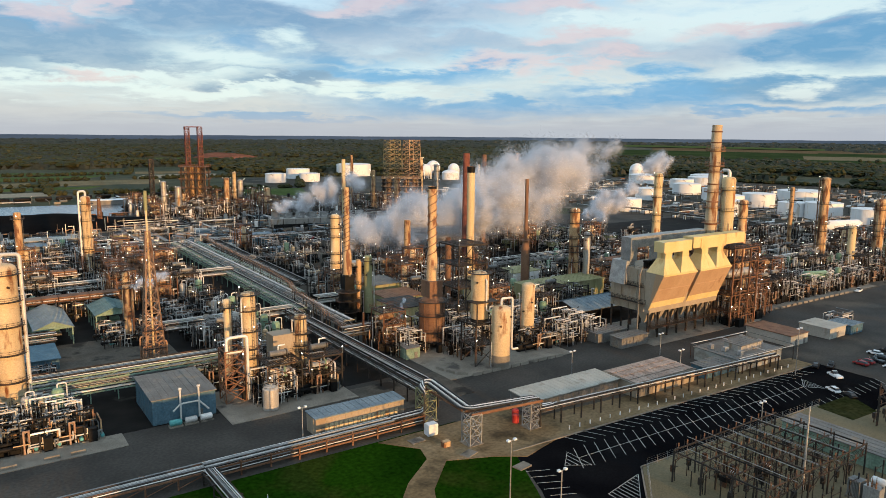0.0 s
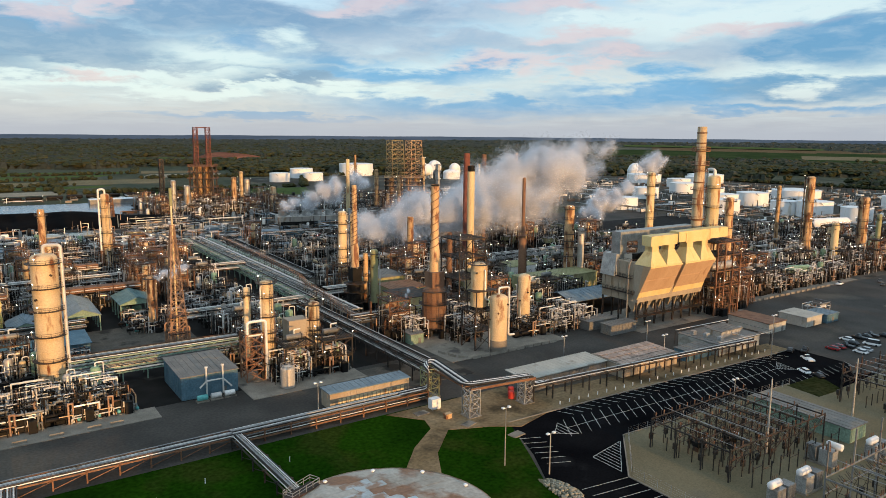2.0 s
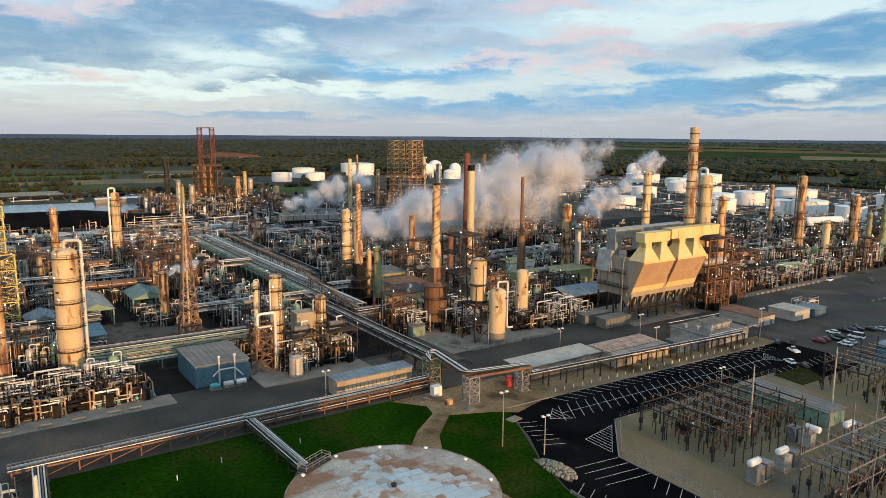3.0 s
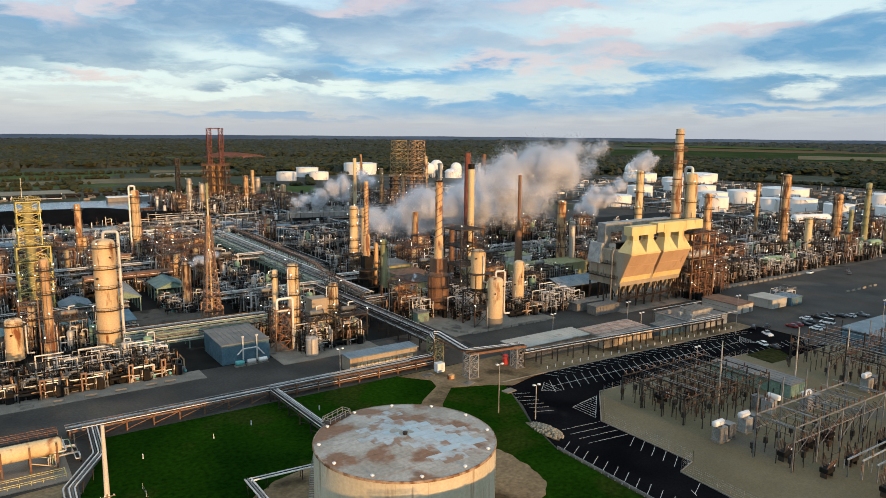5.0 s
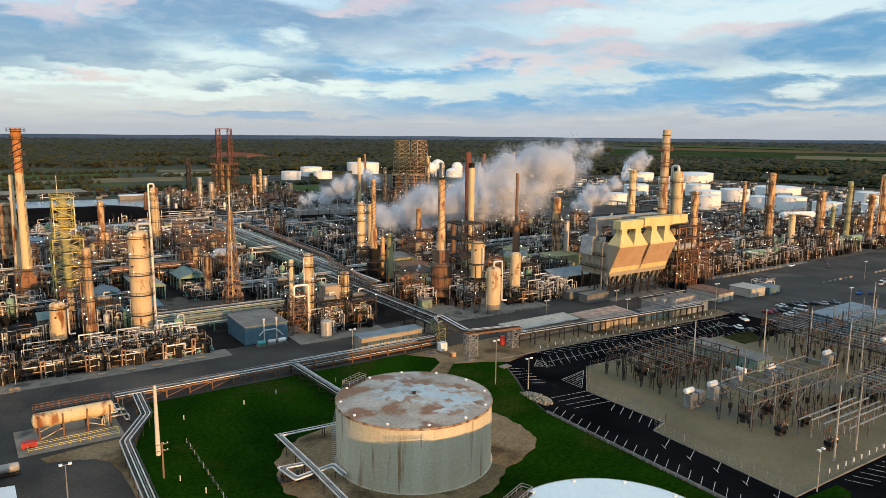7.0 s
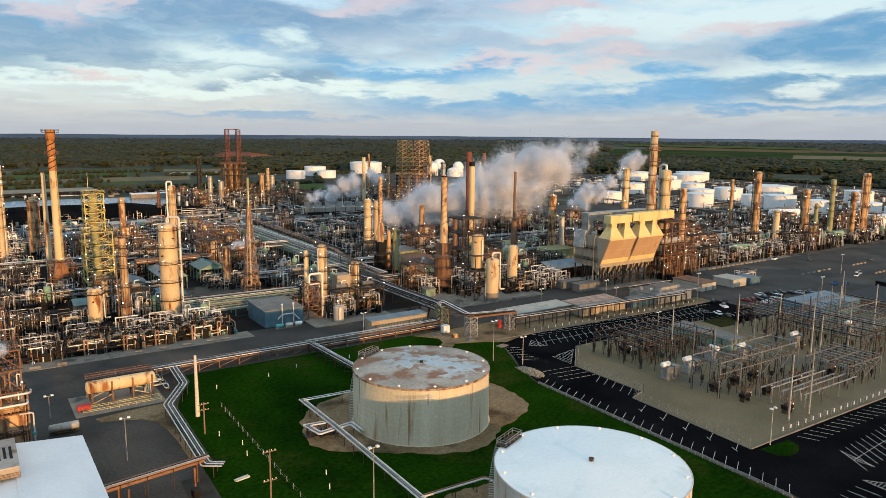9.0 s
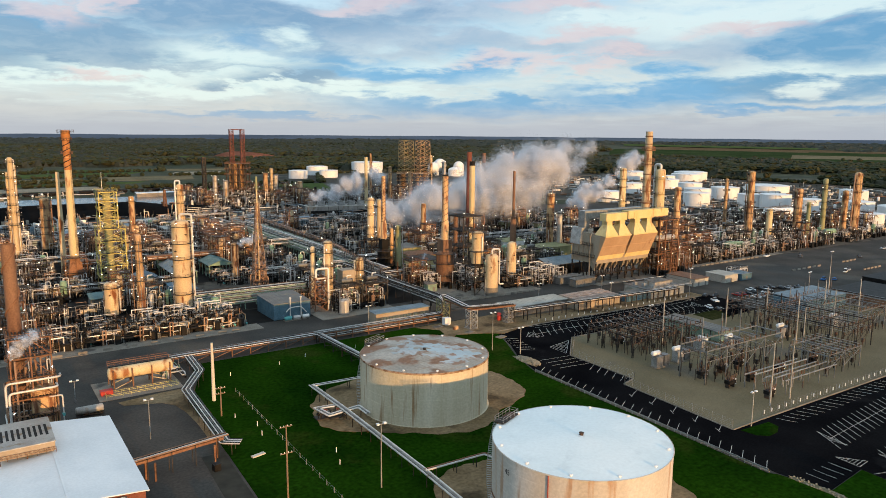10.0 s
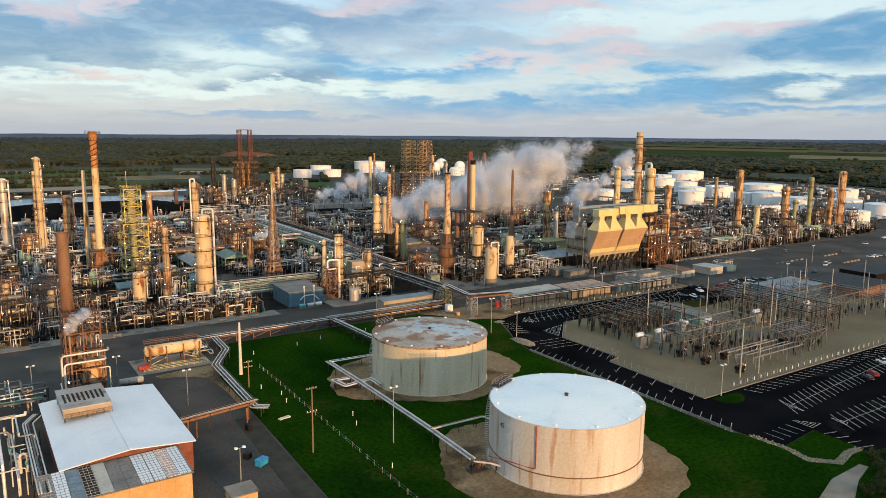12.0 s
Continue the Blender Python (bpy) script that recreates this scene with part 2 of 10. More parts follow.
ORANGE = mat("rust streaked steel", (0.46, 0.29, 0.15), (0.57, 0.39, 0.22), 0.4, 0.6, 0.1, fine=3.0, fine_amount=0.2, stain=(0.19, 0.085, 0.045), stain_scale=0.5, stain_cut=0.50, streak=0.3, vary=0.2)
CREAM = mat("cream stack paint", (0.58, 0.45, 0.25), (0.66, 0.53, 0.32), 0.2, 0.55, fine=3.0, fine_amount=0.12, stain=(0.30, 0.12, 0.045), stain_scale=0.35, stain_cut=0.55, streak=0.25)
BROWN = mat("brown heater plate", (0.17, 0.09, 0.055), (0.23, 0.13, 0.08), 0.3, 0.65, 0.1, fine=3.0, stain=(0.12, 0.06, 0.04), stain_scale=0.4, streak=0.25)
REDSTK = mat("oxide red steel", (0.155, 0.05, 0.038), (0.22, 0.082, 0.056), 0.5, 0.65, fine=3.0, stain=(0.10, 0.04, 0.03), stain_scale=0.4, vary=0.1)
STEEL = mat("weathered structural steel", (0.030, 0.027, 0.025), (0.064, 0.053, 0.045), 0.3, 0.6, 0.25, fine=3.0, stain=(0.11, 0.055, 0.032), stain_scale=0.3, stain_cut=0.55, vary=0.25)
RUSTY = mat("rusted structural steel", (0.17, 0.08, 0.045), (0.25, 0.135, 0.08), 0.4, 0.7, 0.1, fine=3.0, stain=(0.14, 0.07, 0.04), stain_scale=0.4, vary=0.25)
YELLOW = mat("yellow steel paint", (0.55, 0.47, 0.14), (0.65, 0.57, 0.22), 0.4, 0.6, fine=3.0, stain=(0.27, 0.18, 0.08), stain_scale=0.4, vary=0.15)
GALV = mat("galvanised steel", (0.28, 0.28, 0.275), (0.4, 0.4, 0.39), 0.5, 0.45, 0.4, fine=4.0, vary=0.2)
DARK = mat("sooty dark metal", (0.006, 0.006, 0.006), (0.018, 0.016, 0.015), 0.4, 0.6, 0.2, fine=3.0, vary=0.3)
PIPE_A = mat("silver pipe lagging", (0.58, 0.565, 0.54), (0.74, 0.72, 0.69), 0.3, 0.38, 0.2, fine=4.0, fine_amount=0.12, stain=(0.34, 0.25, 0.18), stain_scale=0.4, stain_cut=0.62, vary=0.18)
PIPE_B = mat("grey painted pipe", (0.15, 0.155, 0.155), (0.23, 0.23, 0.225), 0.3, 0.5, 0.2, fine=4.0, stain=RUST, stain_scale=0.5, stain_cut=0.62, vary=0.25)
PIPE_C = mat("rusty pipe", (0.28, 0.16, 0.10), (0.38, 0.25, 0.17), 0.4, 0.6, 0.15, fine=4.0, vary=0.2)
PIPE_G = mat("green pipe paint", (0.16, 0.26, 0.17), (0.23, 0.34, 0.24), 0.4, 0.5, 0.1, fine=4.0, stain=RUST, stain_scale=0.5, stain_cut=0.64, vary=0.15)
PIPE_K = mat("black lagged pipe", (0.02, 0.02, 0.022), (0.04, 0.04, 0.04), 0.4, 0.45, 0.2, fine=4.0)
WHITE = mat("white tank paint", (0.70, 0.71, 0.72), (0.80, 0.80, 0.80), 0.15, 0.5, fine=2.0, fine_amount=0.05, stain=(0.62, 0.57, 0.50), stain_scale=0.15, stain_cut=0.62, streak=0.3)
TANKWALL = mat("stained pale tank wall", (0.50, 0.44, 0.31), (0.62, 0.56, 0.43), 0.3, 0.6, fine=2.0, fine_amount=0.1, stain=(0.30, 0.19, 0.10), stain_scale=0.6, stain_cut=0.57, streak=0.08)
TANKROOF = mat("rust blotched tank roof", (0.33, 0.29, 0.24), (0.44, 0.40, 0.35), 0.14, 0.6, fine=1.5, fine_amount=0.18, stain=(0.25, 0.135, 0.08), stain_scale=0.16, stain_cut=0.49)
TANKBLUE = mat("pale repainted roof plates", (0.37, 0.455, 0.50), (0.45, 0.535, 0.575), 0.2, 0.5, fine=1.5, fine_amount=0.08, stain=(0.40, 0.36, 0.32), stain_scale=0.2, stain_cut=0.62)
RUSTRIM = mat("rust-eaten rim steel", (0.30, 0.19, 0.12), (0.42, 0.31, 0.22), 0.6, 0.7, fine=2.0, fine_amount=0.25, stain=(0.16, 0.075, 0.035), stain_scale=0.5, stain_cut=0.5)
TANKMIX = mat("half-worn blue roof plates", (0.38, 0.40, 0.40), (0.47, 0.50, 0.51), 0.3, 0.55, fine=1.5, fine_amount=0.12, stain=(0.30, 0.19, 0.13), stain_scale=0.35, stain_cut=0.49)
TANKWHITE = mat("white tank shell with rust wash", (0.48, 0.43, 0.365), (0.62, 0.59, 0.55), 0.10, 0.6, fine=2.0, fine_amount=0.1, stain=(0.42, 0.29, 0.2), stain_scale=0.55, stain_cut=0.55, streak=0.1)
ROOFWHITE = mat("clean white roof paint", (0.75, 0.82, 0.83), (0.83, 0.88, 0.88), 0.08, 0.45, fine=1.5, fine_amount=0.04, stain=(0.71, 0.77, 0.78), stain_scale=0.2, stain_cut=0.6)
ROOFBLUE = mat("blue grey roof sheet", (0.13, 0.18, 0.22), (0.19, 0.245, 0.28), 0.3, 0.5, 0.2, fine=2.0)
BLUE = mat("blue wall sheet", (0.07, 0.14, 0.19), (0.11, 0.19, 0.24), 0.3, 0.55, 0.1, fine=2.0)
TURQ = mat("turquoise paint", (0.08, 0.30, 0.30), (0.13, 0.38, 0.36), 0.5, 0.5, fine=2.0, vary=0.15)
MINT = mat("pale green steel paint", (0.17, 0.26, 0.2), (0.24, 0.33, 0.26), 0.4, 0.55, fine=2.0, vary=0.1)
BEIGE = mat("beige wall sheet", (0.33, 0.27, 0.2), (0.38, 0.32, 0.245), 0.25, 0.6, fine=2.0, fine_amount=0.1, stain=(0.32, 0.24, 0.16), stain_scale=0.25, streak=0.3)
OLIVE = mat("yellow green cladding", (0.26, 0.26, 0.13), (0.33, 0.32, 0.18), 0.25, 0.6, fine=2.0, fine_amount=0.12, stain=(0.22, 0.19, 0.11), stain_scale=0.25, streak=0.3)
OCHRE = mat("ochre wall sheet", (0.52, 0.30, 0.12), (0.58, 0.36, 0.17), 0.3, 0.6, fine=2.0, fine_amount=0.12)
GREYROOF = mat("grey sheet roof", (0.15, 0.145, 0.135), (0.21, 0.2, 0.185), 0.2, 0.6, 0.1, fine=2.0, stain=(0.25, 0.20, 0.15), stain_scale=0.2)
WHITEROOF = mat("white ribbed roof sheet", (0.66, 0.70, 0.73), (0.76, 0.79, 0.81), 0.1, 0.45, 0.05, fine=2.0, fine_amount=0.05)
GLASS = mat("dark window glass", (0.02, 0.025, 0.03), (0.03, 0.035, 0.04), 0.3, 0.1, fine=1.0, bump=0, spec=0.6)
TYRE = mat("tyre rubber", (0.015, 0.015, 0.015), (0.025, 0.025, 0.025), 1.0, 0.8)
CHROME = mat("bright rim metal", (0.5, 0.5, 0.5), (0.6, 0.6, 0.6), 1.0, 0.3, 0.8)
WOOD = mat("weathered pole wood", (0.16, 0.11, 0.07), (0.24, 0.17, 0.11), 0.8, 0.85, streak=0.1)
RED_LINE = mat("faded red pipe paint", (0.30, 0.06, 0.045), (0.38, 0.10, 0.07), 0.5, 0.6)
PALEWOOD = mat("pale spun pole", (0.55, 0.50, 0.42), (0.65, 0.60, 0.50), 0.8, 0.7, streak=0.1)
REDPAINT = mat("red paint", (0.38, 0.035, 0.03), (0.46, 0.06, 0.05), 0.8, 0.5)
BLUEPAINT = mat("bright blue paint", (0.02, 0.22, 0.42), (0.04, 0.28, 0.50), 0.8, 0.5)
STEAM = mat("water vapour", (0.92, 0.92, 0.95), (0.95, 0.95, 0.97), 0.05, 1.0, fine=0.3, fine_amount=0.03, bump=0.0, spec=0.0)
sn, sl_ = STEAM.node_tree.nodes, STEAM.node_tree.links      # thin vapour: mostly clear, and light passes through it
thru, blend, clear_, thin_ = sn.new("ShaderNodeBsdfTranslucent"), sn.new("ShaderNodeMixShader"), sn.new("ShaderNodeBsdfTransparent"), sn.new("ShaderNodeMixShader")
thru.inputs["Color"].default_value = (0.9, 0.93, 0.99, 1)
blend.inputs[0].default_value = 0.45
thin_.inputs[0].default_value = 0.05
sl_.new(sn["Principled BSDF"].outputs[0], blend.inputs[1])
sl_.new(thru.outputs[0], blend.inputs[2])
sl_.new(clear_.outputs[0], thin_.inputs[1])
sl_.new(blend.outputs[0], thin_.inputs[2])
sl_.new(thin_.outputs[0], sn["Material Output"].inputs[0])
scene.cycles.transparent_max_bounces = 96
SLEEVE = mat("rust-orange sheet", (0.42, 0.16, 0.05), (0.50, 0.24, 0.09), 0.5, 0.6, fine=3.0, fine_amount=0.15, stain=(0.2, 0.07, 0.03), stain_scale=0.5, stain_cut=0.56)
LAMPGLOW = glowing("lit plant lamp", (1.0, 0.93, 0.78), 9.0)
FLATWHITE = mat("white plastic", (0.75, 0.75, 0.75), (0.8, 0.8, 0.8), 1.0, 0.4)
CAR_COLOURS = {"white": mat("white car paint", (0.75, 0.75, 0.75), (0.8, 0.8, 0.8), 1.0, 0.2, bump=0), "black": mat("black car paint", (0.01, 0.01, 0.012), (0.015, 0.015, 0.015), 1.0, 0.2, bump=0),
               "silver": mat("silver car paint", (0.42, 0.43, 0.45), (0.48, 0.49, 0.5), 1.0, 0.25, 0.4, bump=0), "red": mat("dark red car paint", (0.22, 0.015, 0.015), (0.26, 0.02, 0.02), 1.0, 0.2, bump=0),
               "blue": mat("blue car paint", (0.02, 0.10, 0.28), (0.03, 0.12, 0.32), 1.0, 0.2, bump=0), "grey": mat("grey car paint", (0.10, 0.105, 0.11), (0.13, 0.13, 0.135), 1.0, 0.25, 0.3, bump=0)}
PALEROOF = mat("pale flat roofing", (0.36, 0.35, 0.31), (0.46, 0.44, 0.39), 0.15, 0.7, fine=2.0, fine_amount=0.1, stain=(0.26, 0.23, 0.19), stain_scale=0.2)
PALEYEL = mat("pale yellow wall sheet", (0.42, 0.38, 0.19), (0.50, 0.46, 0.25), 0.25, 0.6, fine=2.0, fine_amount=0.12, stain=(0.26, 0.17, 0.08), stain_scale=0.3, stain_cut=0.56, streak=0.3)
DRYGRASS = mat("dry grass", (0.022, 0.026, 0.009), (0.040, 0.040, 0.016), 0.1, 0.95, fine=1.0, fine_amount=0.4, spec=0.0)
OLDSLAB = mat("old stained concrete", (0.075, 0.066, 0.054), (0.12, 0.104, 0.085), 0.12, 0.9, fine=1.5, stain=(0.03, 0.027, 0.023), stain_scale=0.12, stain_cut=0.54)
PINKROOF = mat("rust-washed roof panel", (0.36, 0.26, 0.21), (0.46, 0.36, 0.30), 0.3, 0.7, fine=2.0, stain=(0.25, 0.15, 0.11), stain_scale=0.3, vary=0.2)
STACKTAN = mat("tan stack with long rust runs", (0.46, 0.35, 0.22), (0.58, 0.47, 0.32), 0.3, 0.55, fine=3.0, fine_amount=0.15, stain=(0.22, 0.1, 0.05), stain_scale=0.6, stain_cut=0.52, streak=0.15)
# concrete nearly black: the shade among the units is painted into its colour
SHADEFLOOR = mat("oil-darkened concrete", (0.008, 0.0075, 0.007), (0.018, 0.016, 0.0145), 0.12, 0.85, fine=1.5, fine_amount=0.3, stain=(0.055, 0.05, 0.043), stain_scale=0.1, stain_cut=0.60, spec=0.1)
# sunlit twins of the beige sheet: low sun painted into brown and gold
HOPPER = mat("brown hopper sheet", (0.40, 0.26, 0.155), (0.47, 0.32, 0.20), 0.25, 0.6, fine=2.0, fine_amount=0.1, stain=(0.33, 0.2, 0.12), stain_scale=0.25, streak=0.3)
SUNGOLD = mat("golden duct sheet", (0.66, 0.49, 0.21), (0.72, 0.56, 0.28), 0.2, 0.55, fine=3.0, fine_amount=0.1, stain=(0.52, 0.33, 0.14), stain_scale=0.3, stain_cut=0.60, streak=0.3)
# the many DARK entries paint the shaded gaps between thicket pipes
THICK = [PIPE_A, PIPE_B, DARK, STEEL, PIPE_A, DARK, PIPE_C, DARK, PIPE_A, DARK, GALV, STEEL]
TEAL = mat("teal roof sheet", (0.085, 0.155, 0.165), (0.13, 0.21, 0.215), 0.3, 0.55, 0.1, fine=2.0)
PIPES = [PIPE_A, PIPE_A, PIPE_B, PIPE_B, PIPE_C, PIPE_A, PIPE_G]

# ---- building kit ----
class Geo:
    """A growing mesh: plain lists of corners and faces."""

    def __init__(self):
        self.v, self.f, self.s = [], [], []

    def add(self, vs, fs, smooth=False):
        o = len(self.v)
        self.v.extend(vs)
        self.f.extend([tuple(i + o for i in f) for f in fs])
        self.s.extend([smooth] * len(fs))
        return self

    def box(self, x0, y0, z0, x1, y1, z1):
        vs = [(x, y, z) for z in (z0, z1) for x, y in ((x0, y0), (x1, y0), (x1, y1), (x0, y1))]
        return self.add(vs, [(3, 2, 1, 0), (4, 5, 6, 7), (0, 1, 5, 4), (1, 2, 6, 5), (2, 3, 7, 6), (3, 0, 4, 7)])

    def beam(self, p, q, w=0.3, h=None):
        """A square bar from p to q."""
        p, q, h = Vector(p), Vector(q), h or w
        d = (q - p).normalized()
        side = d.cross(Vector((0, 0, 1)))
        side = Vector((1, 0, 0)) if side.length < 1e-4 else side.normalized()
        top = side.cross(d).normalized()
        vs = [tuple(e + side * (a * w / 2) + top * (b * h / 2)) for e in (p, q) for a, b in ((-1, -1), (1, -1), (1, 1), (-1, 1))]
        return self.add(vs, [(0, 1, 2, 3), (7, 6, 5, 4), (1, 0, 4, 5), (2, 1, 5, 6), (3, 2, 6, 7), (0, 3, 7, 4)])

    def tube(self, pts, r=0.2, n=8):
        """A pipe along a line of points, mitred at the corners."""
        pts = [Vector(p) for p in pts]
        pts = [p for i, p in enumerate(pts) if i == 0 or (p - pts[i - 1]).length > 0.02]
        if len(pts) < 2:
            return self
        d0 = (pts[1] - pts[0]).normalized()
        ref = Vector((0, 0, 1)) if abs(d0.z) < 0.9 else Vector((1, 0, 0))
        a = d0.cross(ref).normalized()
        vs, fs = [], []
        for i, p in enumerate(pts):
            din = (p - pts[i - 1]).normalized() if i else d0
            dout = (pts[i + 1] - p).normalized() if i < len(pts) - 1 else din
            t = (din + dout)
            t = t.normalized() if t.length > 1e-6 else din
            a = (a - t * a.dot(t)).normalized()
            b = t.cross(a)
            k = 1.0 / max(0.5, t.dot(din))
            bis = (dout - din)
            for j in range(n):
                an = 2 * math.pi * j / n
                off = a * math.cos(an) + b * math.sin(an)
                if bis.length > 1e-6:
                    bn = bis.normalized()
                    off = off + bn * (off.dot(bn) * (k - 1))
                vs.append(tuple(p + off * r))
            if i:
                o = (i - 1) * n
                fs += [(o + j, o + (j + 1) % n, o + n + (j + 1) % n, o + n + j) for j in range(n)]
        self.add(vs, fs, True)
        self.add(vs[:n], [tuple(range(n - 1, -1, -1))])
        return self.add(vs[-n:], [tuple(range(n))])

    def rev(self, prof, n=20, c=(0, 0), closed=False):
        """A profile of (radius, height) turned round an upright axis."""
        vs, fs = [], []
        for r, z in prof:
            vs += [(c[0] + r * math.cos(2 * math.pi * j / n), c[1] + r * math.sin(2 * math.pi * j / n), z) for j in range(n)]
        m = len(prof)
        for i in range(m if closed else m - 1):
            o, q = i * n, ((i + 1) % m) * n
            fs += [(o + j, o + (j + 1) % n, q + (j + 1) % n, q + j) for j in range(n)]
        return self.add(vs, fs, True)

    def drum(self, p, q, r, n=14, dome=0.35):
        """A closed vessel with rounded ends lying or standing from p to q."""
        p, q = Vector(p), Vector(q)
        d = (q - p).normalized()
        ref = Vector((0, 0, 1)) if abs(d.z) < 0.9 else Vector((1, 0, 0))
        a = d.cross(ref).normalized()
        b = d.cross(a)
        rows = [(0.02, -dome), (0.55, -dome * 0.82), (0.86, -dome * 0.48), (1, 0)]
        vs, fs = [], []
        seq = [(p, k, s) for k, s in rows] + [(q, k, -s) for k, s in reversed(rows)]
        for e, k, s in seq:
            vs += [tuple(e + d * (s * r) + (a * math.cos(2 * math.pi * j / n) + b * math.sin(2 * math.pi * j / n)) * (k * r)) for j in range(n)]
        for i in range(len(seq) - 1):
            o = i * n
            fs += [(o + (j + 1) % n, o + j, o + n + j, o + n + (j + 1) % n) for j in range(n)]
        return self.add(vs, fs, True)

    def prism(self, poly, z0, z1):
        """An upright prism over a polygon that runs anticlockwise."""
        n = len(poly)
        vs = [(x, y, z0) for x, y in poly] + [(x, y, z1) for x, y in poly]
        return self.add(vs, [tuple(range(n - 1, -1, -1)), tuple(range(n, 2 * n))] + [(i, (i + 1) % n, n + (i + 1) % n, n + i) for i in range(n)])

    def mesh(self, name, material):
        me = bpy.data.meshes.new(name)
        me.from_pydata(self.v, [], self.f)
        me.polygons.foreach_set("use_smooth", self.s)
        me.set_sharp_from_angle(angle=radians(40))
        me.materials.append(material)
        me.update()
        return me


def part(name, geo, material, parent=None, label=""):
    ob = new(name, geo.mesh(name, material))
    ob.parent = parent
    return tagged(ob, label)


def thing(name, label, category, x=0, y=0, z=0, rz=0, group="", kind=""):
    ob = new(name)
    ob.empty_display_size = 0.5
    ob.matrix_basis = pose(x, y, z, 0, 0, rz)
    return tagged(ob, label, category, group, kind)


def solo(name, geo, material, label, category, x=0, y=0, z=0, rz=0, group="", kind=""):
    ob = part(name, geo, material)
    ob.matrix_basis = pose(x, y, z, 0, 0, rz)
    return tagged(ob, label, category, group, kind)


def bend(pts, r=0.6, k=3):
    """The same line with its corners rounded."""
    pts = [Vector(p) for p in pts]
    out = [pts[0]]
    for i in range(1, len(pts) - 1):
        a, b, c = pts[i - 1], pts[i], pts[i + 1]
        rr = min(r, (a - b).length * 0.45, (c - b).length * 0.45)
        p, q = b + (a - b).normalized() * rr, b + (c - b).normalized() * rr
        for j in range(k + 1):
            u = j / k
            out.append(p * (1 - u) ** 2 + b * (2 * u * (1 - u)) + q * u * u)
    return out + [pts[-1]]


def railing(geo, x0, y0, x1, y1, z, step=2.4, h=1.1, w=0.07):
    """Handrail round a rectangle."""
    cs = [(x0, y0), (x1, y0), (x1, y1), (x0, y1)]
    for i in range(4):
        (ax, ay), (bx, by) = cs[i], cs[(i + 1) % 4]
        n = max(1, round(math.hypot(bx - ax, by - ay) / step))
        for hh in (h, h * 0.55):
            geo.beam((ax, ay, z + hh), (bx, by, z + hh), w)
        for j in range(n):
            x, y = ax + (bx - ax) * j / n, ay + (by - ay) * j / n
            geo.beam((x, y, z), (x, y, z + h), w)
    return geo


def ring_rail(r, z, n=12, h=1.1, w=0.07):
    g = Geo()
    for hh in (h, h * 0.55):
        g.rev([(r - w / 2, z + hh - w / 2), (r + w / 2, z + hh - w / 2), (r + w / 2, z + hh + w / 2), (r - w / 2, z + hh + w / 2)], n, closed=True)
    for j in range(n):
        an = 2 * math.pi * j / n
        x, y = r * math.cos(an), r * math.sin(an)
        g.beam((x, y, z), (x, y, z + h), w)
    return g


def lamp_part(parent, x, y, z, h=1.6):
    post = part("lamp", Geo().beam((x, y, z), (x, y, z + h), 0.08), GALV, parent, "small lit plant lamp")
    part("globe", Geo().rev([(0.01, z + h), (0.16, z + h + 0.07), (0.16, z + h + 0.22), (0.01, z + h + 0.3)], 6, (x, y)), LAMPGLOW, post)


def ladder(parent, r, z0, z1, an):
    g = Geo()
    ca, sa = math.cos(an), math.sin(an)
    for s in (-0.28, 0.28):
        x, y = (r + 0.25) * ca - s * sa, (r + 0.25) * sa + s * ca
        g.beam((x, y, z0), (x, y, z1), 0.08)
    n = int((z1 - z0) / 0.9)
    for j in range(n):
        z = z0 + (j + 0.5) * (z1 - z0) / n
        g.beam(((r + 0.25) * ca + 0.28 * sa, (r + 0.25) * sa - 0.28 * ca, z), ((r + 0.25) * ca - 0.28 * sa, (r + 0.25) * sa + 0.28 * ca, z), 0.07)
    part("ladder", g, STEEL, parent)


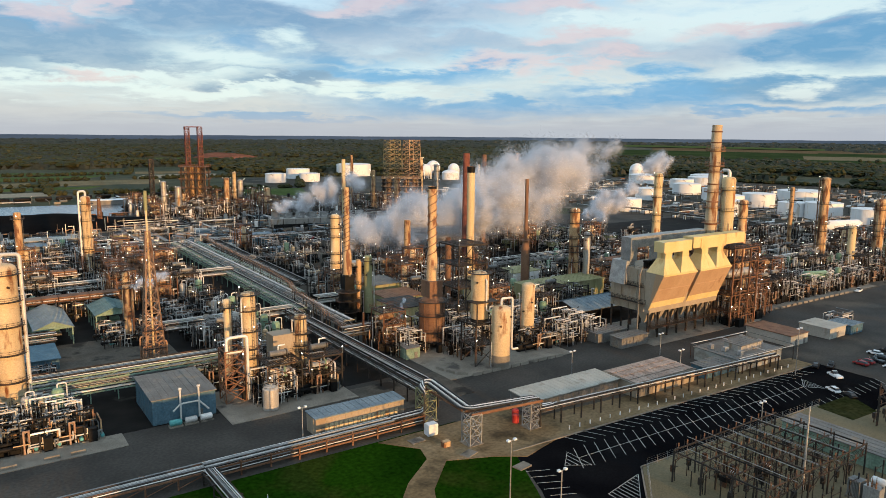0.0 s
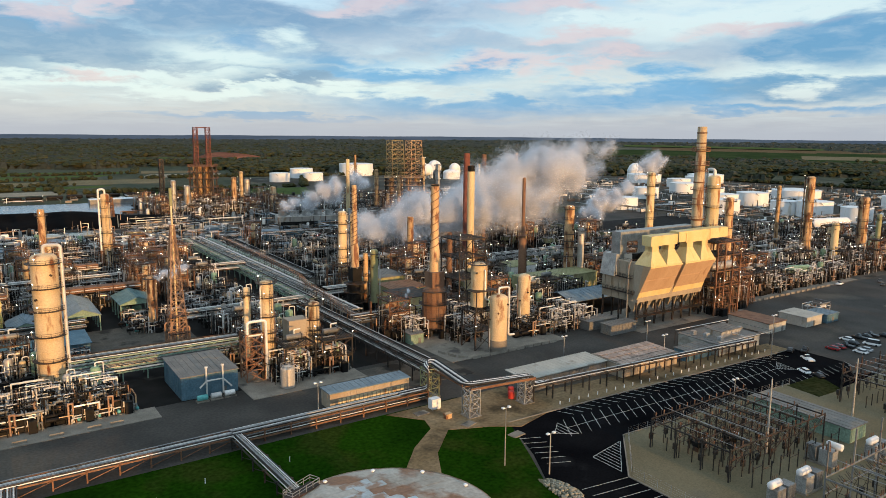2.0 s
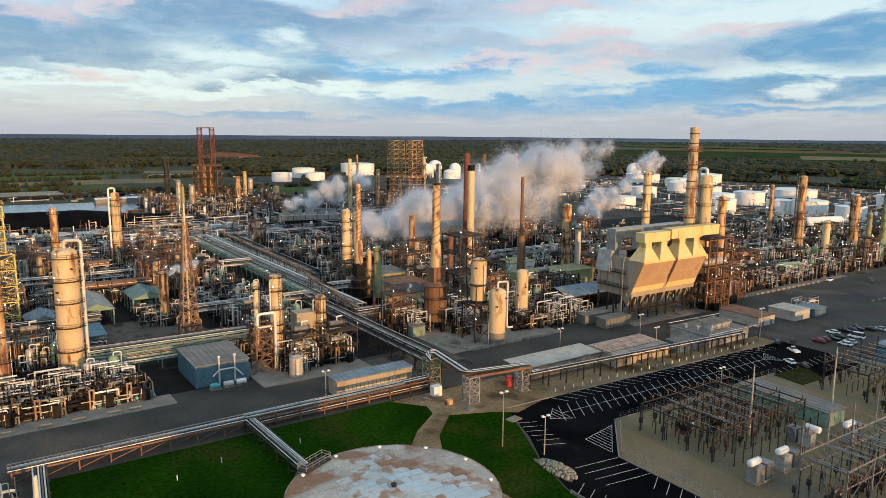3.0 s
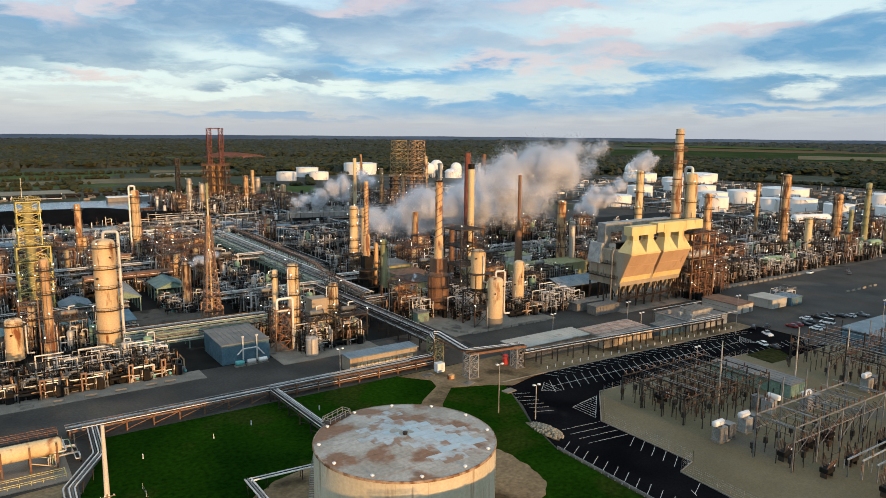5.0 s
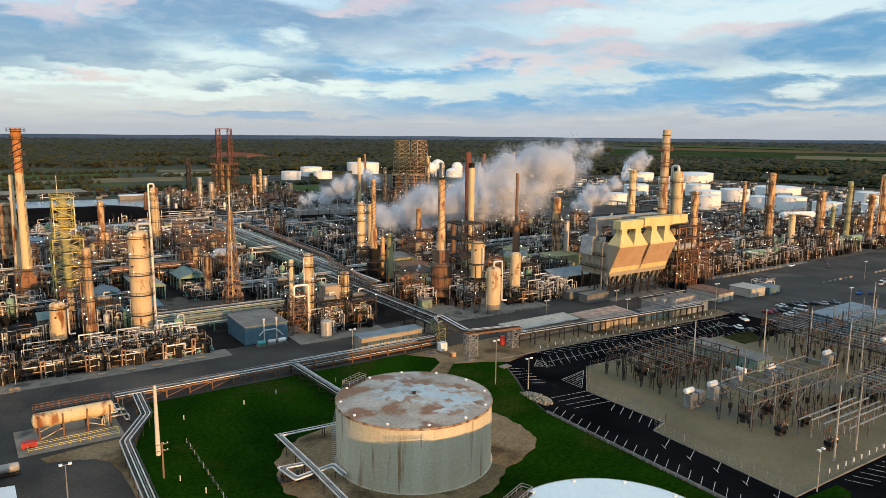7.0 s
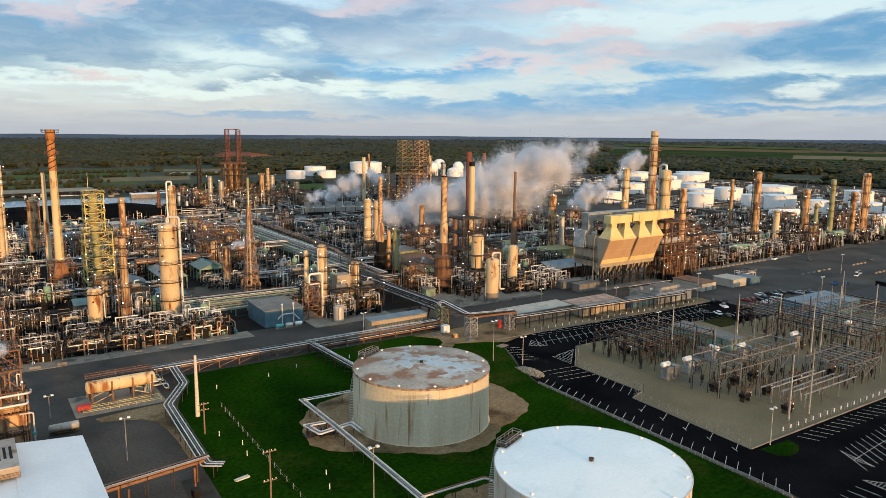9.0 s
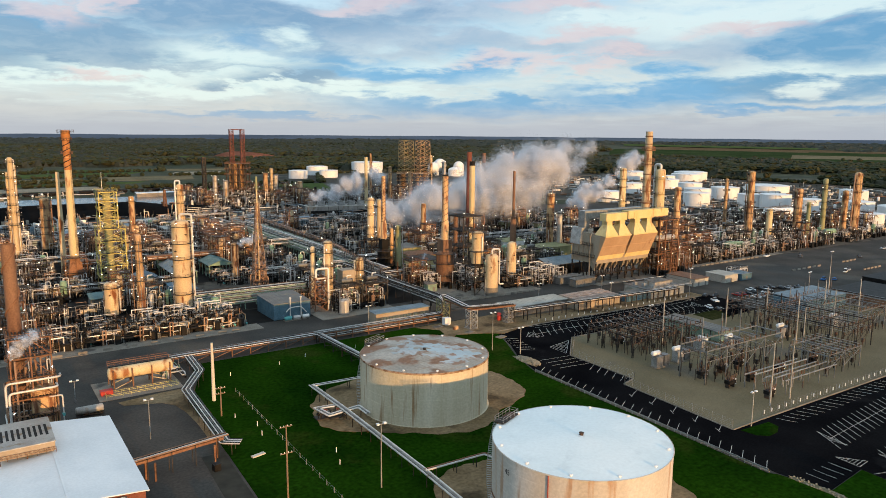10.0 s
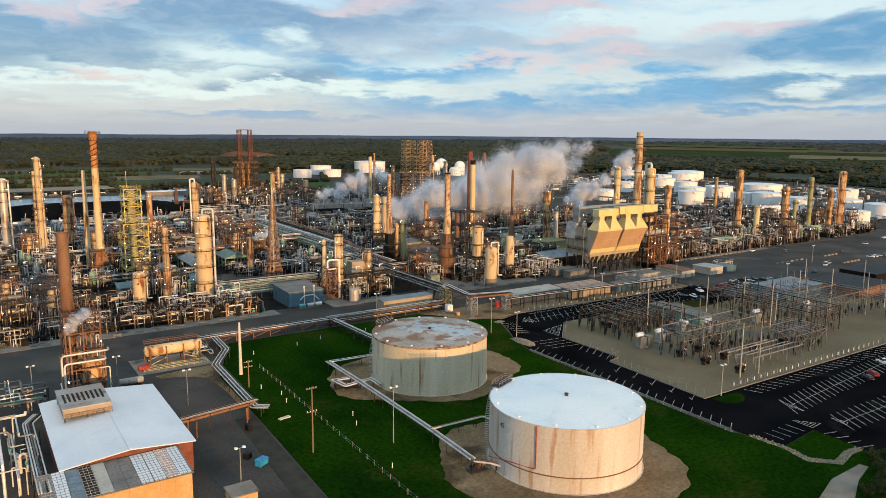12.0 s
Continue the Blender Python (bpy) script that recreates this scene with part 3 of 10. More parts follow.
def column(name, label, x, y, h, r, material, z0=0.0, skirt=3.0, plats=(), pipe=0.0, turn=-100, dome=0.45, neck=None, feet=False, group="", loop=False):
    """An upright process column: skirt, banded shell with domed head, ring platforms with rails, ladder, overhead pipe."""
    t = thing(name, label, "process tower", x, y, z0, 0, group)
    H = h - z0
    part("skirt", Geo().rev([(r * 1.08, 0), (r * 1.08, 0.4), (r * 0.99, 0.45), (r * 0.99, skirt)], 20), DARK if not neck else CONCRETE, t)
    prof, top = [(r, skirt)], H - r * dome
    z = skirt + 2.5
    lower = neck[1] if neck else 0
    if neck:
        prof = [(neck[0], skirt), (neck[0], lower), (r, lower + neck[0] - r + 0.8)]
        z = lower + neck[0] - r + 3.0
    while z < top - 1.0:
        prof += [(r, z), (r * 1.018 + 0.03, z + 0.03), (r * 1.018 + 0.03, z + 0.22), (r, z + 0.25)]
        z += 3.1
    prof += [(r, top), (r * 0.94, top + r * dome * 0.4), (r * 0.72, top + r * dome * 0.75), (r * 0.36, top + r * dome * 0.95), (0.01, H)]
    part("shell", Geo().rev(prof, 22), material, t)
    if H > 24 and len(plats) > 1:      # tall columns carry a platform every few metres
        plats = tuple(sorted(plats)) + tuple(k for k in (0.36, 0.48, 0.64, 0.82) if min(abs(k - p) for p in plats) > 0.07)
    rr = max(r, neck[0] if neck else r)
    for k in plats:
        zp, rad = H * k, r
        pl = part("platform", Geo().rev([(rad + 0.05, zp), (rad + 1.25, zp), (rad + 1.25, zp + 0.14), (rad + 0.05, zp + 0.14)], 16, closed=True), STEEL, t)
        part("railing", ring_rail(rad + 1.2, zp + 0.1, 12), STEEL, pl)
        lamp_part(t, (rad + 1.15) * math.cos(zp), (rad + 1.15) * math.sin(zp), zp + 0.1, 1.4)
    if plats:
        ladder(t, rr, 1.0, H * max(plats) + 1.0, radians(turn + 70))
    if pipe:
        an = radians(turn)
        px, py = (rr + pipe + 0.5) * math.cos(an), (rr + pipe + 0.5) * math.sin(an)
        if not loop:
            sx, sy = r * 0.8 * math.cos(an), r * 0.8 * math.sin(an)
            part("riser_pipe", Geo().tube(bend([(sx, sy, top - 0.6), (px, py, top - 0.6), (px, py, 4.0), (px * 1.6, py * 1.6, 4.0)], pipe * 2.2, 3), pipe, 10), PIPE_C if material is ORANGE else PIPE_A, t)
        else:
            part("overhead_pipe", Geo().tube(bend([(0, 0, H - 0.3), (0, 0, H + 1.6 + pipe), (px, py, H + 1.6 + pipe), (px, py, 5.0), (px * 1.6, py * 1.6, 5.0)], pipe * 2.2, 4), pipe, 10), PIPE_A, t)
    for j, k in enumerate((0.93, 0.66, 0.42)):      # thin side lines strapped to the shell
        an = radians(turn + 105 + 38 * j)
        part("side_line", Geo().tube([((rr + 0.3) * math.cos(an), (rr + 0.3) * math.sin(an), 0.2), ((rr + 0.3) * math.cos(an), (rr + 0.3) * math.sin(an), H * k)], 0.1 + 0.03 * (j % 2), 6), (PIPE_B, PIPE_C, PIPE_A)[j], t)
    for j in range(5):
        an, zz = radians(turn + 40 + 67 * j), skirt + (top - skirt) * (0.12 + 0.19 * j)
        part("manway", Geo().tube([(r * 0.9 * math.cos(an), r * 0.9 * math.sin(an), zz), ((r + 0.6) * math.cos(an), (r + 0.6) * math.sin(an), zz)], 0.3, 8), STEEL, t)
    return t


def stack(name, label, x, y, h, r0, r1, material, z0=0.0, strake=0, cap=None, plats=(), wide=None, turns=5):
    """A chimney: tapered shell with flanges, optional spiral strakes, dark tip, platforms and a wider foot."""
    t = thing(name, label, "chimney", x, y, z0)
    H = h - z0
    prof, rad = [], lambda z: r0 + (r1 - r0) * z / H
    if wide:
        rw, zw = wide
        rad = lambda z: rw if z < zw else max(r1, rw + (r1 - rw) * min(1, (z - zw) / (0.08 * H)))
        prof = [(rw, 0), (rw, zw), (r1, zw + 0.08 * H)]
        zs = zw + 0.1 * H
    else:
        prof = [(r0, 0)]
        zs = 4.0
    while zs < H - 2:
        rz = rad(zs)
        prof += [(rz, zs), (rz + 0.09, zs + 0.02), (rz + 0.09, zs + 0.2), (rz, zs + 0.22)]
        zs += 5.2
    prof += [(r1, H), (r1 - 0.15, H), (r1 - 0.15, H - 1.5)]
    part("shell", Geo().rev(prof, 18), material, t)
    if cap:
        part("tip", Geo().rev([(r1 + 0.04, H - cap), (r1 + 0.06, H + 0.05), (r1 - 0.1, H + 0.05)], 18), DARK, t)
    for s in range(strake):
        g, n = Geo(), 14 * turns
        zb, vs, fs = H * 0.28, [], []
        for i in range(n + 1):
            u = i / n
            an, z = 2 * math.pi * (u * turns + s / strake), zb + (H - 1 - zb) * u
            rz = rad(z)
            for k, dz in ((0.97, -0.12), (1.0, -0.12), (1.0, 0.12), (0.97, 0.12)):
                rr = rz * 0.97 if k < 1 else rz + 0.28
                vs.append((rr * math.cos(an), rr * math.sin(an), z + dz))
            if i:
                o = 4 * (i - 1)
                fs += [(o + a, o + (a + 1) % 4, o + 4 + (a + 1) % 4, o + 4 + a) for a in range(4)]
        g.add(vs, fs)
        part("strake", g, RUSTY, t)
    for k in plats:
        zp = H * k
        rz = rad(zp)
        pl = part("platform", Geo().rev([(rz, zp), (rz + 1.2, zp), (rz + 1.2, zp + 0.14), (rz, zp + 0.14)], 14, closed=True), RUSTY, t)
        part("railing", ring_rail(rz + 1.15, zp + 0.1, 10), RUSTY, pl)
    if plats:
        ladder(t, rad(0) + 0.05, 2.0, H * max(plats) + 1, radians(-60))
    part("base_ring", Geo().rev([(rad(0) * 1.25, -0.02), (rad(0) * 1.25, 0.5), (rad(0) * 1.02, 0.55)], 16), CONCRETE, t)
    return t


def grating(x0, y0, x1, y1, z):
    """An open floor: edge bars and planks with gaps between them."""
    g = Geo().box(x0, y0, z, x1, y0 + 0.15, z + 0.1).box(x0, y1 - 0.15, z, x1, y1, z + 0.1)
    n = max(3, int((x1 - x0) / 0.7))
    for i in range(n):
        a = x0 + (x1 - x0) * i / n
        g.box(a, y0 + 0.15, z + 0.01, a + 0.34, y1 - 0.15, z + 0.09)
    return g


def steel_frame(name, label, x, y, w, d, levels, nx=3, ny=2, material=STEEL, size=0.35, rails=True, braces=True, deck=True, lamps=1, rz=0, z0=0, group=""):
    """An open steel structure: columns, floor beams, grating floors with handrails, cross bracing and plant lamps. Origin at its centre."""
    t = thing(name, label, "steel structure", x, y, z0, rz, group)
    xs, ys = [-w / 2 + w * i / (nx - 1) for i in range(nx)], [-d / 2 + d * j / (ny - 1) for j in range(ny)]
    top = levels[-1]
    for a in xs:
        for b in ys:
            part("post", Geo().box(a - size / 2, b - size / 2, 0, a + size / 2, b + size / 2, top), material, t)
    for z in levels:
        for b in ys:
            part("beam", Geo().beam((-w / 2, b, z - 0.2), (w / 2, b, z - 0.2), size * 0.8, 0.4), material, t)
        for a in xs:
            part("beam", Geo().beam((a, -d / 2, z - 0.25), (a, d / 2, z - 0.25), size * 0.8, 0.4), material, t)
        if deck:
            fl = part("floor", grating(-w / 2 - 0.5, -d / 2 - 0.5, w / 2 + 0.5, d / 2 + 0.5, z), STEEL, t, "steel grating floor")
            tagged(fl, "steel grating floor", kind="stuff")
            if rails:
                part("railing", railing(Geo(), -w / 2 - 0.45, -d / 2 - 0.45, w / 2 + 0.45, d / 2 + 0.45, z + 0.1), material, fl)
    if braces:
        low = 0.0
        for z in levels:
            for b in (ys[0], ys[-1]):
                a = xs[0], xs[1]
                part("brace", Geo().beam((a[0], b, low), (a[1], b, z - 0.4), 0.18), material, t)
                part("brace", Geo().beam((xs[-1], b, low), (xs[-2], b, z - 0.4), 0.18), material, t)
            low = z
    for i in range(lamps):
        z = levels[i % len(levels)]
        lamp_part(t, xs[i % nx], ys[0] - 0.4, z + 0.1, 1.7)
    return t


def pipe_rack(name, label, p, q, z, width, pipes, bay=7.0, levels=1, gap=2.0, material=STEEL, mats=None, z_pipe=None, group="", truss=False):
    """A pipe bridge from p to q on bents of two posts and a cross beam; every pipe is a piece of its own."""
    p, q = Vector((*p, 0)), Vector((*q, 0))
    length = (q - p).length
    t = thing(name, label, "pipe rack", p.x, p.y, 0, math.degrees(math.atan2(q.y - p.y, q.x - p.x)), group)
    n = max(2, round(length / bay) + 1)
    for i in range(n):
        a = length * i / (n - 1)
        for s in (-1, 1):
            part("post", Geo().beam((a, s * width / 2, 0), (a, s * width / 2, z + (levels - 1) * gap + 0.1), 0.3), material, t)
        for k in range(levels):
            part("cross_beam", Geo().beam((a, -width / 2 - 0.4, z + k * gap - 0.2), (a, width / 2 + 0.4, z + k * gap - 0.2), 0.28, 0.35), material, t)
        if i and truss:
            a0 = length * (i - 1) / (n - 1)
            g = Geo()
            for s in (-1, 1):
                g.beam((a0, s * width / 2, z - 2.2), (a, s * width / 2, z - 0.4), 0.14)
            tagged(part("brace", g, material, t), kind="stuff")
    for k in range(levels):
        for s in (-1, 1):
            part("side_beam", Geo().beam((0, s * width / 2, z + k * gap - 0.25), (length, s * width / 2, z + k * gap - 0.25), 0.2, 0.35), material, t)
        for j in range(pipes):
            r = (0.11, 0.17, 0.09, 0.22, 0.13)[(j * 3 + k) % 5]
            yy = -width / 2 + 0.5 + (width - 1.0) * j / max(1, pipes - 1)
            m = (mats or PIPES)[(j * 2 + k) % len(mats or PIPES)]
            part("pipe", Geo().tube([(-0.6, yy, z + k * gap + r), (length + 0.6, yy, z + k * gap + r)], r, 8), m, t)
    return t


def pipework(name, label, x, y, w, d, h, n, seed, rz=0, mats=None, group=""):
    """A tangle of process pipes that rise, run level and come down again, with valves and small supports."""
    rng = random.Random(seed)
    t = thing(name, label, "pipework", x, y, 0, rz, group)
    for i in range(n):
        r = rng.choice((0.1, 0.14, 0.18, 0.24, 0.3))
        m = rng.choice(mats or PIPES)
        a = Vector((rng.uniform(-w / 2, w / 2), rng.uniform(-d / 2, d / 2), 0.05))
        z = rng.uniform(0.18, 1.0) * h
        pts = [a, Vector((a.x, a.y, z))]
        for k in range(rng.choice((1, 2, 2, 3))):
            last = pts[-1].copy()
            if (k + i) % 2:
                last.x = rng.uniform(-w / 2, w / 2)
            else:
                last.y = rng.uniform(-d / 2, d / 2)
            pts.append(last)
        end = pts[-1].copy()
        end.z = 0.05 if rng.random() < 0.6 else min(h, end.z + rng.uniform(0.8, 3))
        pts.append(end)
        pipe = part("pipe", Geo().tube(bend(pts, r * 2.5, 2), r, 7), m, t)
        if i % 3 == 0:
            v = Vector(pts[1])
            g = Geo().drum((v.x - r * 1.5, v.y, v.z * 0.5), (v.x + r * 1.5, v.y, v.z * 0.5), r * 1.7, 8, 0.2).beam((v.x, v.y, v.z * 0.5), (v.x, v.y - 0.8, v.z * 0.5), 0.1)
            g.tube([(v.x, v.y - 0.75, v.z * 0.5), (v.x, v.y - 0.85, v.z * 0.5)], 0.3, 8)
            part("valve", g, rng.choice((STEEL, TURQ, DARK)), pipe)
    return t


def thicket(x, y, w, d, h, n, seed, mats=None, rise=0.55, radii=(0.06, 0.07, 0.09, 0.11, 0.15, 0.21)):
    """A close tangle of small process pipes and conduits, far too many to count: one mesh."""
    rng = random.Random(seed)
    groups = {}
    tiers = [h * k for k in (0.16, 0.3, 0.46, 0.62, 0.8, 0.97)]
    for i in range(n):
        r = rng.choice(radii)
        m = rng.choice(mats or THICK)
        g = groups.setdefault(m, Geo())
        if i % 2:      # long level runs at set heights, dropping at their ends
            z, flip = rng.choice(tiers) + rng.uniform(-0.15, 0.15), rng.random() < 0.6
            a, b = sorted((rng.uniform(-0.5, 0.5), rng.uniform(-0.5, 0.5)))
            o = rng.uniform(-0.5, 0.5)
            p, q = ((a * w, o * d, z), (b * w, o * d, z)) if flip else ((o * w, a * d, z), (o * w, b * d, z))
            pts = [p, q]
            if rng.random() < 0.7:
                pts.append((q[0], q[1], rng.choice((0.02, z * 0.4, min(h, z + h * 0.2)))))
            if rng.random() < 0.6:
                pts.insert(0, (p[0], p[1], 0.02))
        else:
            a = Vector((rng.uniform(-w / 2, w / 2), rng.uniform(-d / 2, d / 2), 0.02))
            z = h * rng.uniform(0.12, 1.0) ** (1 - rise * 0.5)
            pts = [a, Vector((a.x, a.y, z))]
            for k in range(rng.choice((1, 2, 2))):
                last = pts[-1].copy()
                step = rng.uniform(-0.3, 0.3)
                if (k + i // 2) % 2:
                    last.x = max(-w / 2, min(w / 2, last.x + step * w))
                else:
                    last.y = max(-d / 2, min(d / 2, last.y + step * d))
                pts.append(last)
            if rng.random() < 0.6:
                end = pts[-1].copy()
                end.z = rng.uniform(0.02, 0.6) * z
                pts.append(end)
        g.tube(pts, r, 5)
    body = groups.setdefault(DARK, Geo())      # near-black pumps, boxes and small drums: shade painted low in the tangle
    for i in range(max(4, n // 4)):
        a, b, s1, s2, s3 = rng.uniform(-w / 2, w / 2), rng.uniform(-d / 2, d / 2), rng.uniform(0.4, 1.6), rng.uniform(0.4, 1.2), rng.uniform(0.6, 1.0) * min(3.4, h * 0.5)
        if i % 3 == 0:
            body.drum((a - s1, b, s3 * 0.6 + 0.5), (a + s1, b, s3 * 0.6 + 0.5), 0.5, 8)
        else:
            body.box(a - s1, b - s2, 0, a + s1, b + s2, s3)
    kids = [part("pipe", g, m) for m, g in groups.items()]
    root = thing("pipework", "dense tangle of small silver and rusty pipes", "pipework", 0, 0)
    ob = merged("pipework", kids, root, "stuff")
    for o in kids + [root]:
        bpy.data.objects.remove(o)
    ob.matrix_basis = pose(x, y, 0)
    return tagged(ob, "dense tangle of small silver and rusty pipes", "pipework")


def pump(x, y, rz=0, material=TURQ):
    t = thing("pump", "electric process pump on a concrete plinth", "pump", x, y, 0, rz, "process pumps")
    part("plinth", Geo().box(-1.3, -0.6, 0, 1.3, 0.6, 0.35), CONCRETE, t)
    part("motor", Geo().drum((-1.0, 0, 0.95), (0.1, 0, 0.95), 0.42, 12, 0.3), material, t)
    part("casing", Geo().drum((0.45, 0, 0.9), (0.95, 0, 0.9), 0.5, 12, 0.3).tube([(0.7, 0, 1.2), (0.7, 0, 2.2)], 0.16, 8), DARK, t)
    part("coupling", Geo().tube([(0.1, 0, 0.92), (0.45, 0, 0.92)], 0.12, 8), GALV, t)
    return t


def merged(name, obs, root, kind=""):
    """One mesh out of several parts, in the frame of root, with all their materials."""
    vs, fs, sm, mi, mats = [], [], [], [], []
    inv = world_of(root).inverted()
    for o in obs:
        m, off = inv @ world_of(o), len(vs)
        slot = o.data.materials[0]
        if slot not in mats:
            mats.append(slot)
        vs += [tuple(m @ v.co) for v in o.data.vertices]
        for p in o.data.polygons:
            fs.append(tuple(i + off for i in p.vertices))
            sm.append(p.use_smooth)
            mi.append(mats.index(slot))
    me = bpy.data.meshes.new(name)
    me.from_pydata(vs, [], fs)
    for m in mats:
        me.materials.append(m)
    me.polygons.foreach_set("use_smooth", sm)
    me.polygons.foreach_set("material_index", mi)
    me.set_sharp_from_angle(angle=radians(40))
    ob = new(name, me)
    return tagged(ob, kind=kind)


def world_of(o):
    m = o.matrix_basis.copy()
    while o.parent:
        o = o.parent
        m = o.matrix_basis @ m
    return m


SHARE = {"post": "steelwork", "beam": "steelwork", "brace": "steelwork", "cross_beam": "steelwork", "side_beam": "steelwork", "railing": "floor", "globe": "lamp", "fan_ring": "bay", "header": "bay", "wall_rib": "wall", "roof_rib": "roof",
         "valve": "pipe", "roof_slope": "roof", "gable_board": "roof", "eave_beam": "steelwork", "handle": "door"}


def far_copy(ob, single=False):
    """A plainer twin of a thing for the distance: its small pieces joined part by part, or all in one."""
    base = ob.name.split(".")[0]
    kids = [o for o in ob.children_recursive if o.type == "MESH"]
    if single:
        t = merged(base, kids, ob)
    else:
        t = new(base)
        t.empty_display_size = 0.5
        groups = {}
        for o in kids:
            key = o.name.split(".")[0]
            groups.setdefault(SHARE.get(key, key), []).append(o)
        for key, obs in groups.items():
            merged(key, obs, ob, "stuff" if len(obs) > 1 else "").parent = t
    tagged(t, ob["label"], ob["category"], ob.get("group", ""), ob.get("kind", ""))
    t.matrix_basis = ob.matrix_basis.copy()
    return t


def drop(ob):
    for o in [*ob.children_recursive, ob]:
        bpy.data.objects.remove(o)


def thin(ob):
    """Replaces a far thing by its plainer twin."""
    t = far_copy(ob)
    drop(ob)
    return t

# ---- ground, roads, lots ----
DIRT_DULL = mat("stony grey earth", (0.034, 0.034, 0.028), (0.062, 0.056, 0.044), 0.02, 0.95, fine=0.3, fine_amount=0.3, stain=(0.13, 0.115, 0.09), stain_scale=0.03, stain_cut=0.57, spec=0.1)


def terrain():
    """One sheet out to the horizon: level round the plant, low wooded ridges far off."""
    g, rings, seg = Geo(), [0, 150, 400, 700, 950, 1150, 1350, 1600, 1900, 2250, 2650, 3100, 3500, 3900, 4250, 4500, 4700], 96
    vs, fs = [(100, 100, 0)], []
    for i, r in enumerate(rings[1:]):
        for j in range(seg):
            an = 2 * math.pi * j / seg
            x, y = 100 + r * math.cos(an), 100 + r * math.sin(an)
            vs.append((x, y, ground_height(x, y)))
    for j in range(seg):
        fs.append((0, 1 + j, 1 + (j + 1) % seg))
    for i in range(len(rings) - 2):
        o = 1 + i * seg
        fs += [(o + j, o + seg + j, o + seg + (j + 1) % seg, o + (j + 1) % seg) for j in range(seg)]
    return g.add(vs, fs, True)


def ground_height(x, y):
    r = math.hypot(x - 100, y - 100)
    k = min(1.0, max(0.0, (r - 1050) / 1500))
    far = min(1.0, max(0.0, (r - 2600) / 1900))
    return k * (5 + 9 * noise.noise((x * 0.0011, y * 0.0011, 3.3))) + far * (5 + 7 * noise.noise((x * 0.0006, y * 0.0006, 8.1)))


solo("ground", terrain(), FIELD, "scrubby fields and low hills reaching the horizon", "ground", kind="structure")
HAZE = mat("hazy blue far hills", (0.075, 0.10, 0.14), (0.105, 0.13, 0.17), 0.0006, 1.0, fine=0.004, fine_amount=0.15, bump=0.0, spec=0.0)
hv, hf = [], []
for i in range(121):      # low hills far behind everything, the evening haze painted into their colour
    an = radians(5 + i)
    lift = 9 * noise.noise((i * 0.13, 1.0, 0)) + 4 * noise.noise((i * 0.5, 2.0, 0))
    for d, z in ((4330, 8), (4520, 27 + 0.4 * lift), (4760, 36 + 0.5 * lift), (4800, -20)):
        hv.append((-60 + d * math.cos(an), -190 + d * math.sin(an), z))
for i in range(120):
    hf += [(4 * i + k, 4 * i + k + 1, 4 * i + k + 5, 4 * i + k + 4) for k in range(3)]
solo("backdrop", Geo().add(hv, hf, True), HAZE, "hills painted haze-blue along the horizon", "hills", kind="structure")
solo("pavement", Geo().prism([(-330, -420), (330, -420), (700, -120), (700, 10), (500, 60), (480, 300), (345, 330), (340, 470), (215, 560), (105, 560), (-40, 380), (-330, 380)], -0.3, 0.03), ASPHALT,
     "worn grey plant asphalt with pale stains", "pavement", kind="structure")
solo("lawn", Geo().prism([(-31, -3.5), (-34, -21), (-40, -36), (-41, -72), (-44, -135), (-50, -260), (86, -260), (86, -172), (71.4, -168.1), (72.2, -163.1), (72.8, -154.5), (58, -155.9), (55.3, -145.7), (54, -144), (55.5, -66), (60, -52), (66, -40), (72, -27), (72, -3.5)], -0.2, 0.10), GRASS,
     "dark green mown lawn round the storage tanks", "lawn", kind="structure")


def blob(cx, cy, rx, ry, seed, n=150, rough=0.12, z0=0.0, z1=0.13, turn=0.0):
    pts = []
    for i in range(n):
        a = 2 * math.pi * i / n
        k = 1 + rough * 2 * noise.noise((math.cos(a) * 1.4 + seed, math.sin(a) * 1.4, seed * 0.7)) + rough * 0.35 * noise.noise((math.cos(a) * 9 + seed, math.sin(a) * 9, 2.0))
        x, y = rx * k * math.cos(a), ry * k * math.sin(a)
        pts.append((cx + x * math.cos(turn) - y * math.sin(turn), cy + x * math.sin(turn) + y * math.cos(turn)))
    return Geo().prism(pts, z0, z1)


solo("earth_patch", blob(14, -67, 30, 23.5, 1, z1=0.16), DIRT, "bare earth round the grey storage tank", "earth", kind="structure")
solo("earth_patch", blob(8, -130, 26, 26, 2, z1=0.16), DIRT, "bare earth round the white storage tank", "earth", kind="structure")
solo("earth_track", Geo().prism([(88, -4), (50, -4), (56.5, -12), (55, -17), (46, -24), (38, -33), (30, -48), (42, -52), (44, -38), (49, -29), (58, -20), (68, -24), (74, -28), (88, -24)], 0.0, 0.15), DIRT,
     "pale dirt track across the lawn", "earth", kind="structure")
solo("earth_patch", blob(60.5, -57, 2.2, 5.4, 5, z1=0.17, rough=0.3), GRAVEL, "low heap of pale gravel by the fence", "gravel", kind="structure")
solo("verge", Geo().prism([(88, -24.2), (190, -27.6), (190, -20), (88, -12)], 0.0, 0.10), DIRT, "dry earth strip beside the parking lot", "earth", kind="structure")
